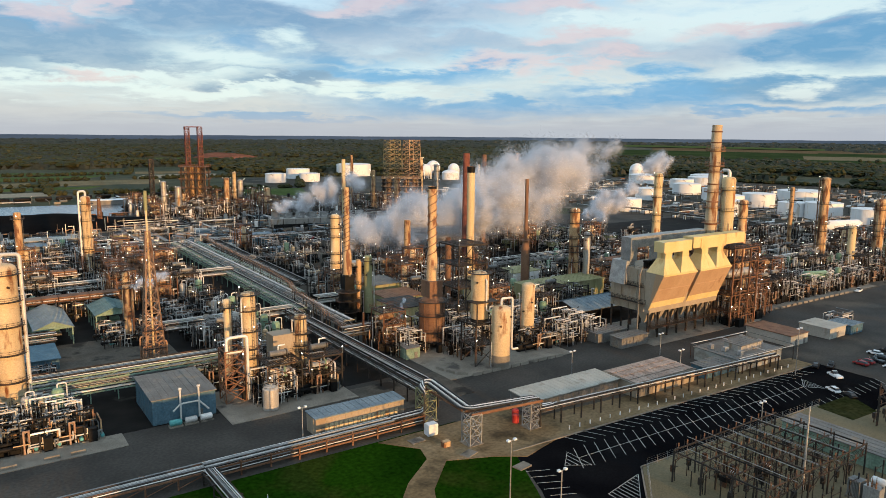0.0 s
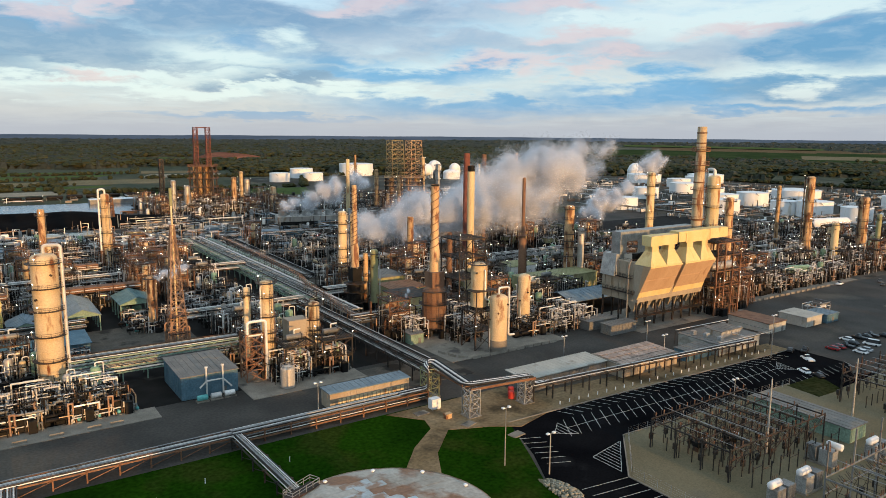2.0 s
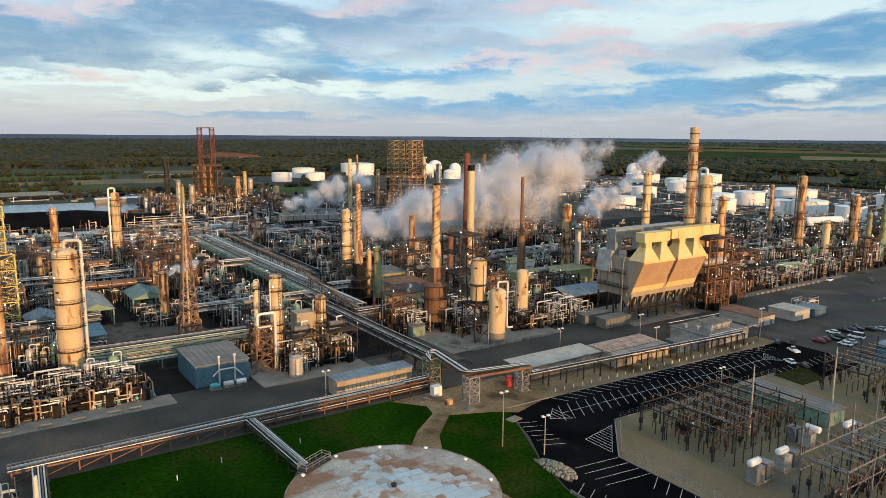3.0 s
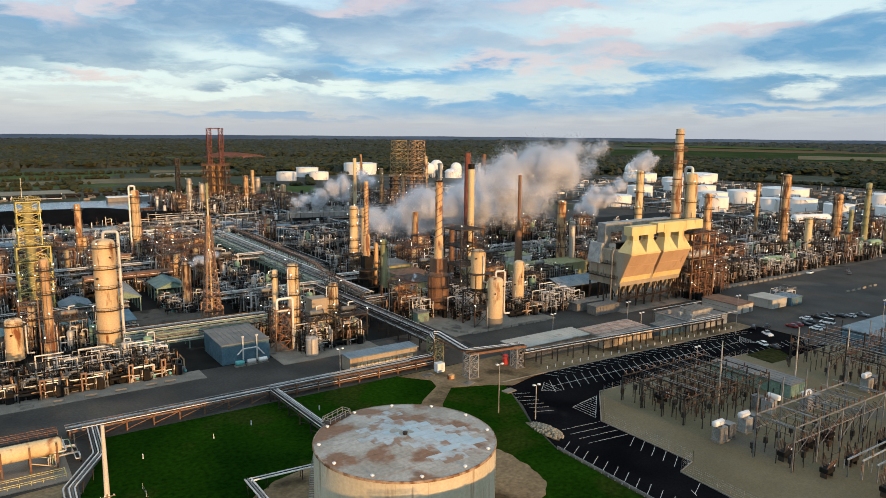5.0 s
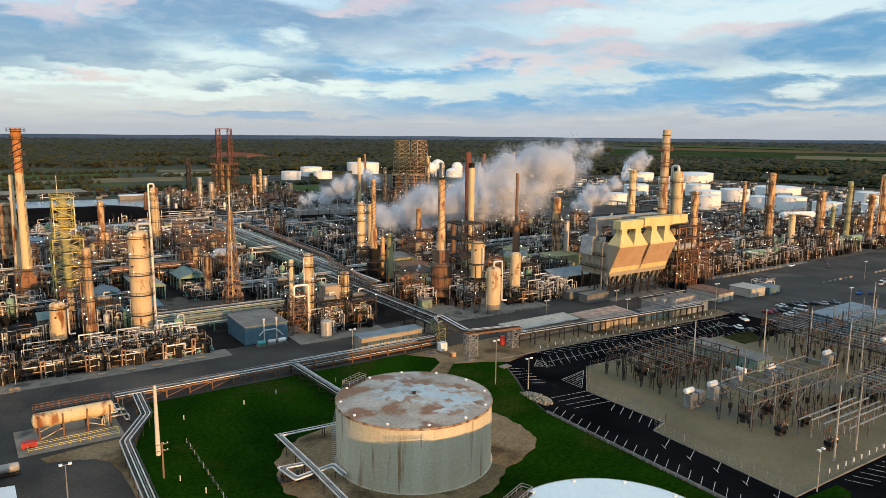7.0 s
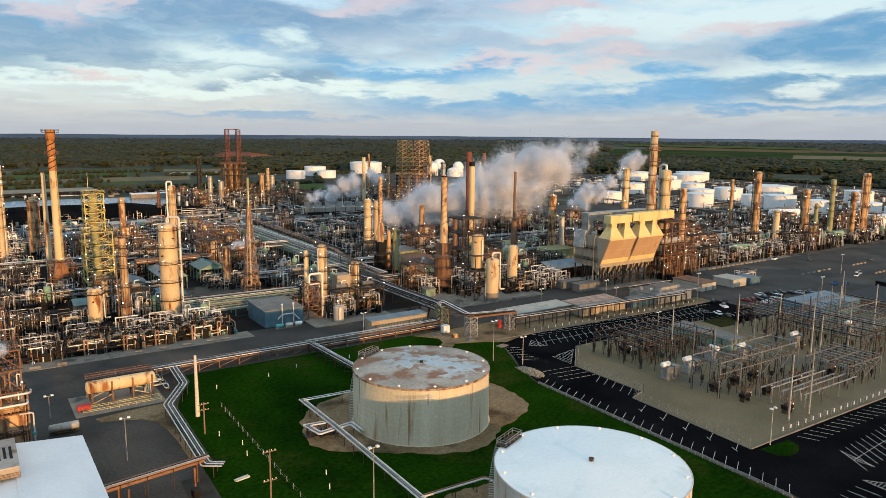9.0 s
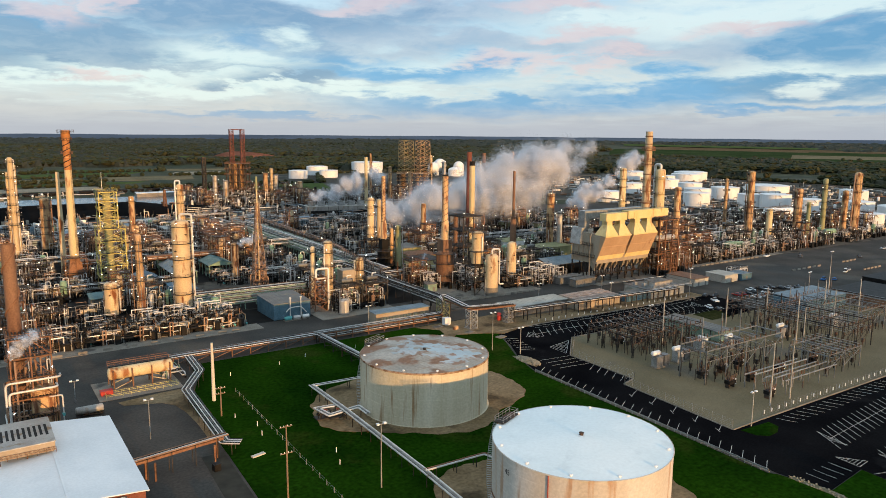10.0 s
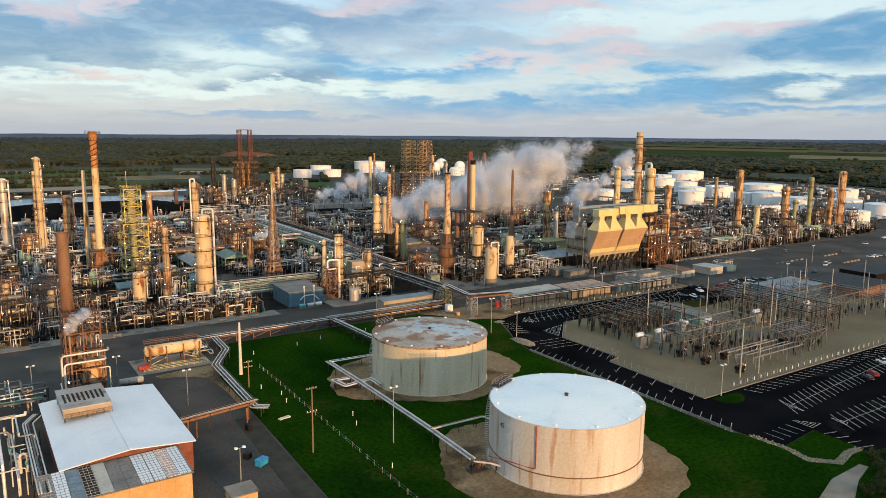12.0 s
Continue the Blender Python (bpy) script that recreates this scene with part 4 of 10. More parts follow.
solo("parking_lot", Geo().prism([(66.5, -41), (73, -24.5), (82, -22.8), (107, -25.3), (150, -27), (192, -28.5), (192, -46), (183, -52), (200, -60), (184, -62), (155, -57), (158, -46.5), (91, -45), (76, -60), (76, -87), (70, -88.5),
     (68, -126), (168, -127.5), (230, -129), (230, -290), (86.2, -290), (86.2, -171.8), (71.6, -168), (72.4, -163.1), (73, -154.3), (58.1, -155.7), (55.8, -145.6), (56, -66), (60.5, -52)][::-1], -0.3, 0.06), LOT,
     "fresh black asphalt parking lot", "parking lot", kind="structure")
solo("gravel_pad", Geo().prism([(91.2, -45.2), (158, -46.7), (155, -57), (239, -55), (239, -126), (169, -127), (82, -125.7), (68.3, -125.7), (70.2, -88.7), (76.2, -87.2), (76.2, -60)][::-1], -0.2, 0.15), GRAVEL,
     "pale gravel yard of the substation", "gravel yard", kind="structure")
solo("rock_strip", Geo().prism([(55.6, -147.8), (56.2, -157), (54.4, -163.2), (59.6, -168.6), (66.8, -167), (71.2, -167.2), (71.3, -165.3), (66.8, -164.9), (60.2, -166.4), (56.6, -162.5), (58, -157), (57, -147.8)], 0, 0.14), GRAVEL, "pale broken stone strip across the grass", "gravel", kind="structure")
PALESTONE = mat("pale broken stone", (0.26, 0.23, 0.17), (0.34, 0.31, 0.24), 1.5, 0.9, fine=6.0)
rng, stones = random.Random(9), Geo()
for (xa, ya), (xb, yb) in (((56.5, -148), (57.1, -157)), ((57.1, -157), (55.4, -163)), ((55.4, -163), (60, -167.5)), ((60, -167.5), (67, -166)), ((67, -166), (71.2, -166.2))):
    for i in range(70):
        u, w = rng.random(), rng.uniform(0.07, 0.2)
        x, y = xa + (xb - xa) * u + rng.uniform(-0.9, 0.9), ya + (yb - ya) * u + rng.uniform(-0.9, 0.9)
        stones.drum((x, y, 0.08), (x + w * 0.3, y, 0.1 + w), w, 5)
for i in range(260):
    a, k, w = rng.uniform(0, 6.283), rng.random() ** 0.6, rng.uniform(0.1, 0.34)
    x, y = 60.5 + 2.3 * k * math.cos(a), -57 + 5.6 * k * math.sin(a)
    stones.drum((x, y, 0.1), (x + w * 0.3, y, 0.12 + w + 0.5 * (1 - k)), w, 5)
solo("stone_edging", stones, PALESTONE, "pale broken stones edging the grass", "stones", kind="stuff")
solo("road", Geo().prism([(39.5, -174), (42, -178), (46, -178), (55, -174.3), (63.5, -172.2), (63, -170.4), (50.7, -170.8)], 0, 0.13), CONCRETE, "short pale service road in the grass", "road", kind="structure")
# floor sheets whose dark colour stands for shade between the process units
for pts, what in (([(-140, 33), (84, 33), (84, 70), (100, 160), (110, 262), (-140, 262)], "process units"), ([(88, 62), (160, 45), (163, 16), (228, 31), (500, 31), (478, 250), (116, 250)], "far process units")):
    solo("unit_floor", Geo().prism(pts, -0.1, 0.07), SHADEFLOOR, "painted-shade concrete floor under the " + what, "concrete floor", kind="structure")
solo("gravel_yard", Geo().prism([(500, -40), (900, -60), (960, 300), (930, 640), (640, 840), (300, 900), (320, 560), (480, 300)], -0.2, 0.06), DIRT_DULL, "stony yard of the far tank farm", "gravel yard", kind="structure")
solo("lawn", Geo().prism([(156, -47.2), (172, -47.5), (166, -57.5), (155, -57)][::-1], 0, 0.2), DRYGRASS, "small grass corner by the substation", "lawn", kind="structure")
solo("lawn", Geo().prism([(69.4, -127.2), (80, -128), (79.4, -131), (76, -132.8), (72.4, -133), (70, -131)][::-1], 0, 0.16), GRASS, "small grass corner by the parking lot", "lawn", kind="structure")


def slab(x0, y0, x1, y1, label, z=0.18):
    solo("concrete_slab", Geo().box(x0, y0, -0.2, x1, y1, z), CONCRETE, label, "concrete slab", kind="structure")


slab(-110, 25.2, 3, 33.2, "stained concrete apron before the process unit")
for x0, y0, x1, y1, what in ((-8, 67, 30, 118, "round the open shelters"), (60, 10, 88, 30, "at the road crossing"), (100, 150, 150, 250, "of the far yard"), (-46, 60, -8, 68, "beside the rack"), (232, 18, 470, 27, "along the eastern units")):
    solo("concrete_slab", Geo().box(x0, y0, -0.2, x1, y1, 0.11), OLDSLAB, "old stained concrete floor " + what, "concrete slab", kind="structure")
slab(26, 24, 60, 48, "concrete floor of a small process unit")
slab(88, 21.2, 136, 60, "concrete floor under vessels and heater")
slab(164, 12, 226, 40, "concrete floor under the boiler house")
slab(-60, -22, -38, -6, "concrete pad under the yellow tank")
slab(228, 19, 330, 30, "concrete strip along the process unit")


def kerb(pts, w=0.3, h=0.28):
    g = Geo()
    for a, b in zip(pts, pts[1:]):
        g.beam((*a, h / 2), (*b, h / 2), w, h)
    solo("kerb", g, CONCRETE, "concrete kerb at the edge of the lot", "kerb", kind="structure")


kerb([(91, -45), (158, -46.6)])
kerb([(91, -45), (76, -60), (76, -87), (70, -88.6), (68, -126), (82, -126)])
kerb([(82, -126), (230, -128)])
kerb([(73, -24.4), (107, -25.2), (190, -28.3)])
kerb([(56, -66), (54.6, -144)])


def stripes(lines, w=0.11, label="white painted parking bay lines"):
    g = Geo()
    for (x0, y0), (x1, y1) in lines:
        g.beam((x0, y0, 0.065), (x1, y1, 0.065), w, 0.02)
    solo("bay_line", g, PAINT, label, "road marking", kind="structure")


def rows(x0, y0, x1, y1, n, dx, dy, both=True):
    """Slanted bay lines on a spine, or to one side of an edge."""
    out = [((x0, y0), (x1, y1))] if both else []
    for i in range(n):
        u = i / (n - 1)
        x, y = x0 + (x1 - x0) * u, y0 + (y1 - y0) * u
        out.append(((x - dx * both, y - dy * both), (x + dx, y + dy)))
    return out


def hatch(x0, y0, x1, y1, x2, y2, n):
    """A striped triangle."""
    out = [((x0, y0), (x1, y1)), ((x1, y1), (x2, y2)), ((x2, y2), (x0, y0))]
    for i in range(1, n):
        u = i / n
        out.append(((x0 + (x1 - x0) * u, y0 + (y1 - y0) * u), (x0 + (x2 - x0) * u, y0 + (y2 - y0) * u)))
    return out


stripes(rows(83, -34.5, 168, -37, 28, 2.6, 4.2))
stripes(rows(88, -25, 180, -28, 30, 2.4, -4.3, False))
stripes(rows(69, -33, 66, -46, 6, 5, -2.2, False))
stripes(hatch(78, -35.5, 83, -31, 83, -38.5, 4) + hatch(168, -37, 174, -33, 172, -41, 6))
stripes(hatch(88, -46.8, 76.6, -49.2, 76.6, -57.5, 10) + [((64, -58.5 - 3 * i), (75.6, -60 - 3 * i)) for i in range(4)])
stripes(rows(75.6, -71, 75.6, -86.5, 6, -4.6, -2.8, False))
stripes(rows(56.6, -67, 55.2, -143, 26, 4.4, 2.6, False))
stripes([((69.3, y), (64.8, y - 2.2)) for y in (-94, -101, -108, -115, -122)] + [((65.3, y - 0.9), (64.3, y - 2.9)) for y in (-94, -101, -108, -115, -122)])
stripes(rows(84, -127.5, 200, -128.5, 38, 2.2, -4.6, False))
stripes(rows(82.4, -142, 200, -133.5, 44, 2.6, 4.2))
stripes(hatch(74.4, -147.9, 78.4, -153.1, 73.9, -153.5, 7) + hatch(84.9, -137.7, 82.4, -142, 83.1, -146.2, 5) + hatch(84.4, -152.5, 85.1, -156.5, 83, -157.3, 5))
stripes([((x, -148.6), (x + 0.1, -153.6)) for x in (61, 64, 67, 70.2)])
stripes(rows(84, -155.7, 180, -158.5, 34, 2.6, 4.4))
stripes(rows(73, -157, 72.4, -166, 4, 3.8, -1.2, False))
stripes(rows(160, -49, 190, -49, 11, 2.2, 4.2, False))

# ---- storage tanks ----
def storage_tank(x, y, r, h, wall, roof, label, near=True, group=""):
    t = thing("storage_tank", label, "storage tank", x, y, 0, 0, group)
    n = 96 if near else 40
    prof = [(r + 0.35, 0.0), (r + 0.35, 0.2), (r, 0.22)]
    if near:
        for k in range(1, 6):
            z = h * k / 6
            prof += [(r, z - 0.02), (r + 0.02, z), (r, z + 0.02)]
    prof += [(r, h - 0.25), (r + 0.12, h - 0.22), (r + 0.12, h), (r - 0.05, h + 0.03)]
    shell = part("shell", Geo().rev(prof, n), wall, t)
    rise = r * 0.045
    part("roof", Geo().rev([(r - 0.06, h), (r * 0.66, h + rise * 0.36), (r * 0.33, h + rise * 0.7), (0.01, h + rise)], n), roof, t)
    if not near:
        return t, shell, rise
    for k in range(12):
        an = 2 * math.pi * (k + 0.3) / 12
        cx, cy = (r - 1.0) * math.cos(an), (r - 1.0) * math.sin(an)
        part("vent", Geo().rev([(0.22, h), (0.22, h + 0.22), (0.38, h + 0.23), (0.34, h + 0.38), (0.01, h + 0.46)], 10, (cx, cy)), FLATWHITE, t, "white mushroom vent")
    part("hatch", Geo().rev([(0.4, h + rise - 0.1), (0.4, h + rise + 0.4), (0.5, h + rise + 0.42), (0.5, h + rise + 0.5), (0.01, h + rise + 0.55)], 10), STEEL, t)
    return t, shell, rise


def tank_platform(t, r, h, an):
    """A small railed gauging platform on the rim, with a spiral stair down the wall."""
    ca, sa = math.cos(an), math.sin(an)
    holder = part("gauge_platform", Geo().box(-3.2, -1.1, h + 0.25, 3.2, 1.1, h + 0.4), STEEL, t)
    part("railing", railing(Geo(), -3.1, -1.0, 3.1, 1.0, h + 0.4, 1.5), GALV, holder)
    holder.matrix_basis = pose((r - 0.6) * ca, (r - 0.6) * sa, 0, 0, 0, math.degrees(an) + 90)
    g = Geo()
    for i in range(46):
        u = i / 45
        a = an + 0.1 + u * 0.75
        z = h * (1 - u) + 0.1
        c, s = math.cos(a), math.sin(a)
        g.beam(((r + 0.1) * c, (r + 0.1) * s, z), ((r + 1.0) * c, (r + 1.0) * s, z), 0.28, 0.06)
        g.beam(((r + 1.0) * c, (r + 1.0) * s, z), ((r + 1.0) * c, (r + 1.0) * s, z + 1.0), 0.05)
    part("stair", g, GALV, t)


grey_tank, g_shell, g_rise = storage_tank(13.5, -68.7, 17.15, 14.0, TANKWALL, TANKROOF, "weathered pale storage tank with a rust-blotched roof")
tank_platform(grey_tank, 17.15, 14.0, radians(115))
white_tank, w_shell, w_rise = storage_tank(9.4, -131.8, 17.15, 14.2, TANKWHITE, ROOFWHITE, "large white storage tank with rust washes on its wall")
tank_platform(white_tank, 17.15, 14.2, radians(112))
part("wind_girder", Geo().rev([(17.15, 3.6), (17.32, 3.62), (17.32, 3.78), (17.15, 3.8)], 96), RUSTY, white_tank, "rust-red ring round the wall")

fa = radians(206.5)
part("foam_pipe", Geo().tube(bend([(17.3 * math.cos(fa), 17.3 * math.sin(fa), 14.0), (17.3 * math.cos(fa), 17.3 * math.sin(fa), 4.6), (17.35 * math.cos(fa - 0.35), 17.35 * math.sin(fa - 0.35), 4.3), (18.6 * math.cos(fa - 0.75), 18.6 * math.sin(fa - 0.75), 3.0)], 0.5), 0.11, 8), RED_LINE, white_tank, "faded red foam line")
digits = bpy.data.curves.new("number", "FONT")
digits.body, digits.size, digits.extrude, digits.align_x = "45", 1.5, 0.01, "CENTER"
digits.materials.append(PIPE_K)
num = new("number", digits)
num.parent = white_tank
na = radians(175.5)
num.matrix_basis = pose(17.24 * math.cos(na), 17.24 * math.sin(na), 10.9, 90, 0, math.degrees(na) + 90)
tagged(num, "dark painted number on the tank wall")


def roof_plates(t, r, h, rise):
    """Lapped roof plates, some repainted pale blue."""
    rng = random.Random(5)
    wide, long_ = 1.9, 5.2
    row = 0
    y = -r
    while y < r:
        x = -r - (row % 3) * 1.7
        while x < r:
            cx, cy = x + long_ / 2, y + wide / 2
            if math.hypot(abs(cx) + long_ / 2, abs(cy) + wide / 2) < r - 0.5:
                zc = lambda a, b: h + rise * (1 - math.hypot(a, b) / r) + 0.03
                e = 0.03
                cs = [(x + e, y + e), (x + long_ - e, y + e), (x + long_ - e, y + wide - e), (x + e, y + wide - e)]
                g = Geo().add([(a, b, zc(a, b)) for a, b in cs] + [(a, b, zc(a, b) + 0.02) for a, b in cs], [(4, 5, 6, 7), (0, 1, 5, 4), (1, 2, 6, 5), (2, 3, 7, 6), (3, 0, 4, 7)])
                rt, aw = 0.83 * cx - 0.56 * cy, 0.56 * cx + 0.83 * cy
                inside = min(rt + 6, 13 - rt, 4.8 - abs(aw - 2.2 + 0.45 * rt)) + rng.uniform(-1.4, 1.4)
                part("roof_plate", g, TANKBLUE if inside > 1.2 else TANKMIX if inside > -1.5 else TANKROOF, t)
            x += long_
        y += wide
        row += 1


roof_plates(grey_tank, 17.15, 14.0, g_rise)
part("rim_band", Geo().rev([(17.18, 13.55), (17.3, 13.6), (17.3, 14.02), (17.1, 14.06)], 96), RUSTRIM, grey_tank, "rust-eaten rim")


# ---- boiler house with slanted hopper front ----
def boiler_house():
    t = thing("boiler_house", "beige boiler house with two slanted hopper fronts on steel legs", "boiler house", 167, 12, 0)
    # side and rear body, standing on legs
    part("body", Geo().add([(0.3, 5.6, 9.5), (37.2, 5.6, 9.5), (37.2, 23, 9.5), (0.3, 23, 9.5), (0.3, 3.2, 24), (37.2, 3.2, 24), (37.2, 23, 24), (0.3, 23, 24)],
         [(3, 2, 1, 0), (4, 5, 6, 7), (0, 1, 5, 4), (1, 2, 6, 5), (2, 3, 7, 6), (3, 0, 4, 7)]), BEIGE, t)
    part("rear_casing", Geo().add([(-1.6, 15.5, 18), (4, 15.5, 18), (4, 22.6, 18), (-1.6, 22.6, 18), (-0.2, 16, 26), (4, 16, 26), (4, 22.6, 26), (-0.2, 22.6, 26)],
         [(3, 2, 1, 0), (4, 5, 6, 7), (0, 1, 5, 4), (2, 3, 7, 6), (3, 0, 4, 7)]), GALV, t)
    # fronts, bands, cones and ducts carry the sun's warmth in their colour
    for k, (a, b) in enumerate(((0.0, 17.6), (19.4, 37.0))):
        # slanted front: the top overhangs
        part("hopper_front", Geo().add([(a, 5.4, 11.3), (b, 5.4, 11.3), (b, 0, 23.4), (a, 0, 23.4), (a, 5.7, 11.3), (b, 5.7, 11.3), (b, 3.3, 23.6), (a, 3.3, 23.6)],
             [(0, 1, 2, 3), (1, 5, 6, 2), (4, 0, 3, 7), (5, 4, 7, 6), (3, 2, 6, 7), (4, 5, 1, 0)]), HOPPER, t)
        part("lower_band", Geo().add([(a - 0.1, 5.6, 10.6), (b + 0.1, 5.6, 10.6), (b + 0.1, 4.35, 13.5), (a - 0.1, 4.35, 13.5), (a - 0.1, 5.8, 10.6), (b + 0.1, 5.8, 10.6), (b + 0.1, 4.6, 13.5), (a - 0.1, 4.6, 13.5)],
             [(0, 1, 2, 3), (1, 5, 6, 2), (4, 0, 3, 7), (3, 2, 6, 7), (4, 5, 1, 0)]), SUNGOLD, t)
        part("seam_rail", Geo().beam((a, 2.3, 18.1), (b, 2.3, 18.1), 0.16, 0.2), HOPPER, t)
        part("upper_band", Geo().beam((a - 0.1, 0.12, 23.3), (b + 0.1, 0.12, 23.3), 0.4, 0.5), SUNGOLD, t)
        for j in range(2):
            x0 = a + j * (b - a) / 2
            x1, xm = x0 + (b - a) / 2 - 0.15, x0 + (b - a) / 4
            # tapering cone up to a square neck
            part("cone", Geo().add([(x0, 0.1, 23.6), (x1, 0.1, 23.6), (x1, 7.5, 23.6), (x0, 7.5, 23.6), (xm - 1.7, 2.0, 28.6), (xm + 1.7, 2.0, 28.6), (xm + 1.7, 5.4, 28.6), (xm - 1.7, 5.4, 28.6)],
                 [(4, 5, 6, 7), (0, 1, 5, 4), (1, 2, 6, 5), (2, 3, 7, 6), (3, 0, 4, 7)]), SUNGOLD, t)
            part("neck", Geo().box(xm - 1.7, 2.0, 28.55, xm + 1.7, 5.4, 30.6), SUNGOLD, t)
        part("header_duct", Geo().box(a + 1.6, 1.7, 30.6, b - 1.6, 6.0, 34.2), SUNGOLD, t)
        # bottom hoppers
        for j in range(5):
            x0, x1 = a + (b - a) * j / 5 + 0.1, a + (b - a) * (j + 1) / 5 - 0.1
            xm = (x0 + x1) / 2
            part("bottom_hopper", Geo().add([(x0, 5.6, 11.2), (x1, 5.6, 11.2), (x1, 12, 11.2), (x0, 12, 11.2), (xm - 0.3, 8.3, 5.6), (xm + 0.3, 8.3, 5.6), (xm + 0.3, 9.0, 5.6), (xm - 0.3, 9.0, 5.6)],
                 [(0, 4, 5, 1), (1, 5, 6, 2), (2, 6, 7, 3), (3, 7, 4, 0), (7, 6, 5, 4)]), BEIGE, t)
    part("gap_panel", Geo().box(17.65, 6.3, 9.6, 19.35, 7.0, 30), RUSTY, t, "rust-stained gap between the fronts")
    part("top_duct", Geo().box(17.0, 1.9, 31.0, 46.5, 6.2, 34.8), SUNGOLD, t)
    part("rear_duct", Geo().box(1.2, 15.6, 30.5, 44, 20, 34.2), GALV, t)
    part("rear_duct_leg", Geo().box(1.2, 15.6, 25.8, 4.6, 20, 30.5), GALV, t)
    part("rear_duct_leg", Geo().box(16.0, 15.6, 23.9, 19.4, 20, 30.5), GALV, t)
    for i in range(6):
        part("roof_fan", Geo().rev([(0.9, 23.9), (0.9, 26), (1.1, 26.2), (1.1, 26.6), (0.01, 26.8)], 10, (4 + i * 2.2, 11)), DARK, t)
    part("roof_railing", railing(Geo(), 0.4, 8.0, 37, 22.9, 24.0), STEEL, t)
    for j in range(5):
        part("side_stiffener", Geo().beam((0.22, 8 + j * 3.4, 9.6), (0.22, 8 + j * 3.4, 23.8), 0.28), BEIGE, t)
    for j in range(2):
        gal = part("side_gallery", Geo().box(-1.2, 7 + j, 12.5 + 5.6 * j, 0.28, 22.6, 12.62 + 5.6 * j), STEEL, t)
        part("railing", railing(Geo(), -1.15, 7.1 + j, 0.2, 22.5, 12.62 + 5.6 * j, 2.4, 1.1, 0.08), STEEL, gal)
    part("side_pipe", Geo().tube(bend([(-0.7, 9.5, 0.3), (-0.7, 9.5, 22.5), (0.6, 9.5, 25)], 0.8), 0.28, 8), PIPE_B, t)
    for i in range(8):
        x = 0.6 + 36.4 * i / 7
        for yy in (6.2, 14.5, 22.6):
            part("leg", Geo().box(x - 0.25, yy - 0.25, 0, x + 0.25, yy + 0.25, 11.3 if yy < 7 else 9.5), STEEL, t)
        part("brace", Geo().beam((x, 6.2, 0.2), (x + (2.6 if i % 2 == 0 else -2.6), 6.0, 10.8), 0.25), STEEL, t)
    part("tie_beam", Geo().beam((0.4, 6.0, 4.2), (37.2, 6.0, 4.2), 0.35, 0.5), STEEL, t)
    part("walkway", railing(Geo().box(-0.5, 3.8, 4.4, 37.5, 5.8, 4.55), -0.5, 3.9, 37.5, 5.7, 4.55), STEEL, t)
    return t


boiler_house()
mc = stack("main_chimney", "tall tan chimney banded with rusty ring platforms", 212, 27.4, 73.2, 2.6, 1.8, STACKTAN, plats=(0.42, 0.5, 0.58, 0.66, 0.76, 0.88))
for z in (36, 44.5, 51, 56, 66.5, 70.5):
    rr = 2.6 - 0.8 * z / 73.2
    part("collar", Geo().rev([(rr, z), (rr + 0.14, z + 0.05), (rr + 0.14, z + 0.4 + 0.15 * (z % 2)), (rr, z + 0.45 + 0.15 * (z % 2))], 18), RUSTY, mc)
for z in (58, 63.5, 30.5):
    pl = part("platform", Geo().rev([(2.0, z), (3.6, z), (3.6, z + 0.3), (2.0, z + 0.3)], 16, closed=True), RUSTY, mc)
    part("railing", ring_rail(3.5, z + 0.3, 12, 1.3, 0.12), RUSTY, pl)
steel_frame("boiler_side_frame", "rust-lit steel frame crowded with braces beside the boiler house", 213.5, 17, 15, 9, (6, 12, 18, 24, 29), 4, 2, RUSTY, 0.5, lamps=4)
solo("duct_drum", Geo().drum((207, 16, 19), (221, 16, 19), 1.6, 16).box(209, 14.9, 0, 209.3, 15.2, 17.6).box(219, 14.9, 0, 219.3, 15.2, 17.6).box(209, 16.9, 0, 209.3, 17.2, 17.6).box(219, 16.9, 0, 219.3, 17.2, 17.6), CLAD, "horizontal lagged drum on tall steel supports", "vessel")

# ---- tall columns and chimneys ----
column("distillation_tower", "wide tan distillation column with ring platforms", -17, 59.3, 38.2, 3.3, TAN, plats=(0.24, 0.42, 0.60, 0.76, 0.93), pipe=0.45, turn=-20, loop=True)
column("slender_tower", "slender rust-streaked column with small platforms", -34, 51.8, 34.7, 1.25, ORANGE, plats=(0.3, 0.5, 0.7, 0.9), pipe=0.18, turn=160, neck=(1.7, 10))
column("short_tower", "short tan column on a dark skirt", -42.2, 64.2, 15.6, 2.4, TAN, plats=(0.86,), pipe=0.25, turn=10)
sc = stack("striped_chimney", "tall cream chimney with a rust-streaked spiral top", -44.9, 139.9, 71.5, 1.9, 1.4, CREAM, z0=14, plats=(0.82,))
part("sleeve", Geo().rev([(1.66, 40), (1.6, 43), (1.56, 52), (1.9, 54.5), (1.9, 57.6), (1.6, 57.6)], 18), SLEEVE, sc, "rust-orange sheet sleeve")
for k in range(2):
    part("spiral_strake", Geo().tube([(1.62 * math.cos(0.32 * i + 3.14 * k), 1.62 * math.sin(0.32 * i + 3.14 * k), 40.5 + 0.25 * i) for i in range(56)], 0.2, 5), DARK, sc)
for z, rr in ((56.4, 3.5), (53.2, 2.5)):
    pl = part("platform", Geo().rev([(1.5, z), (rr, z), (rr, z + 0.14), (1.5, z + 0.14)], 16, closed=True), STEEL, sc)
    part("railing", ring_rail(rr - 0.06, z + 0.1, 12, 1.3, 0.11), STEEL, pl)
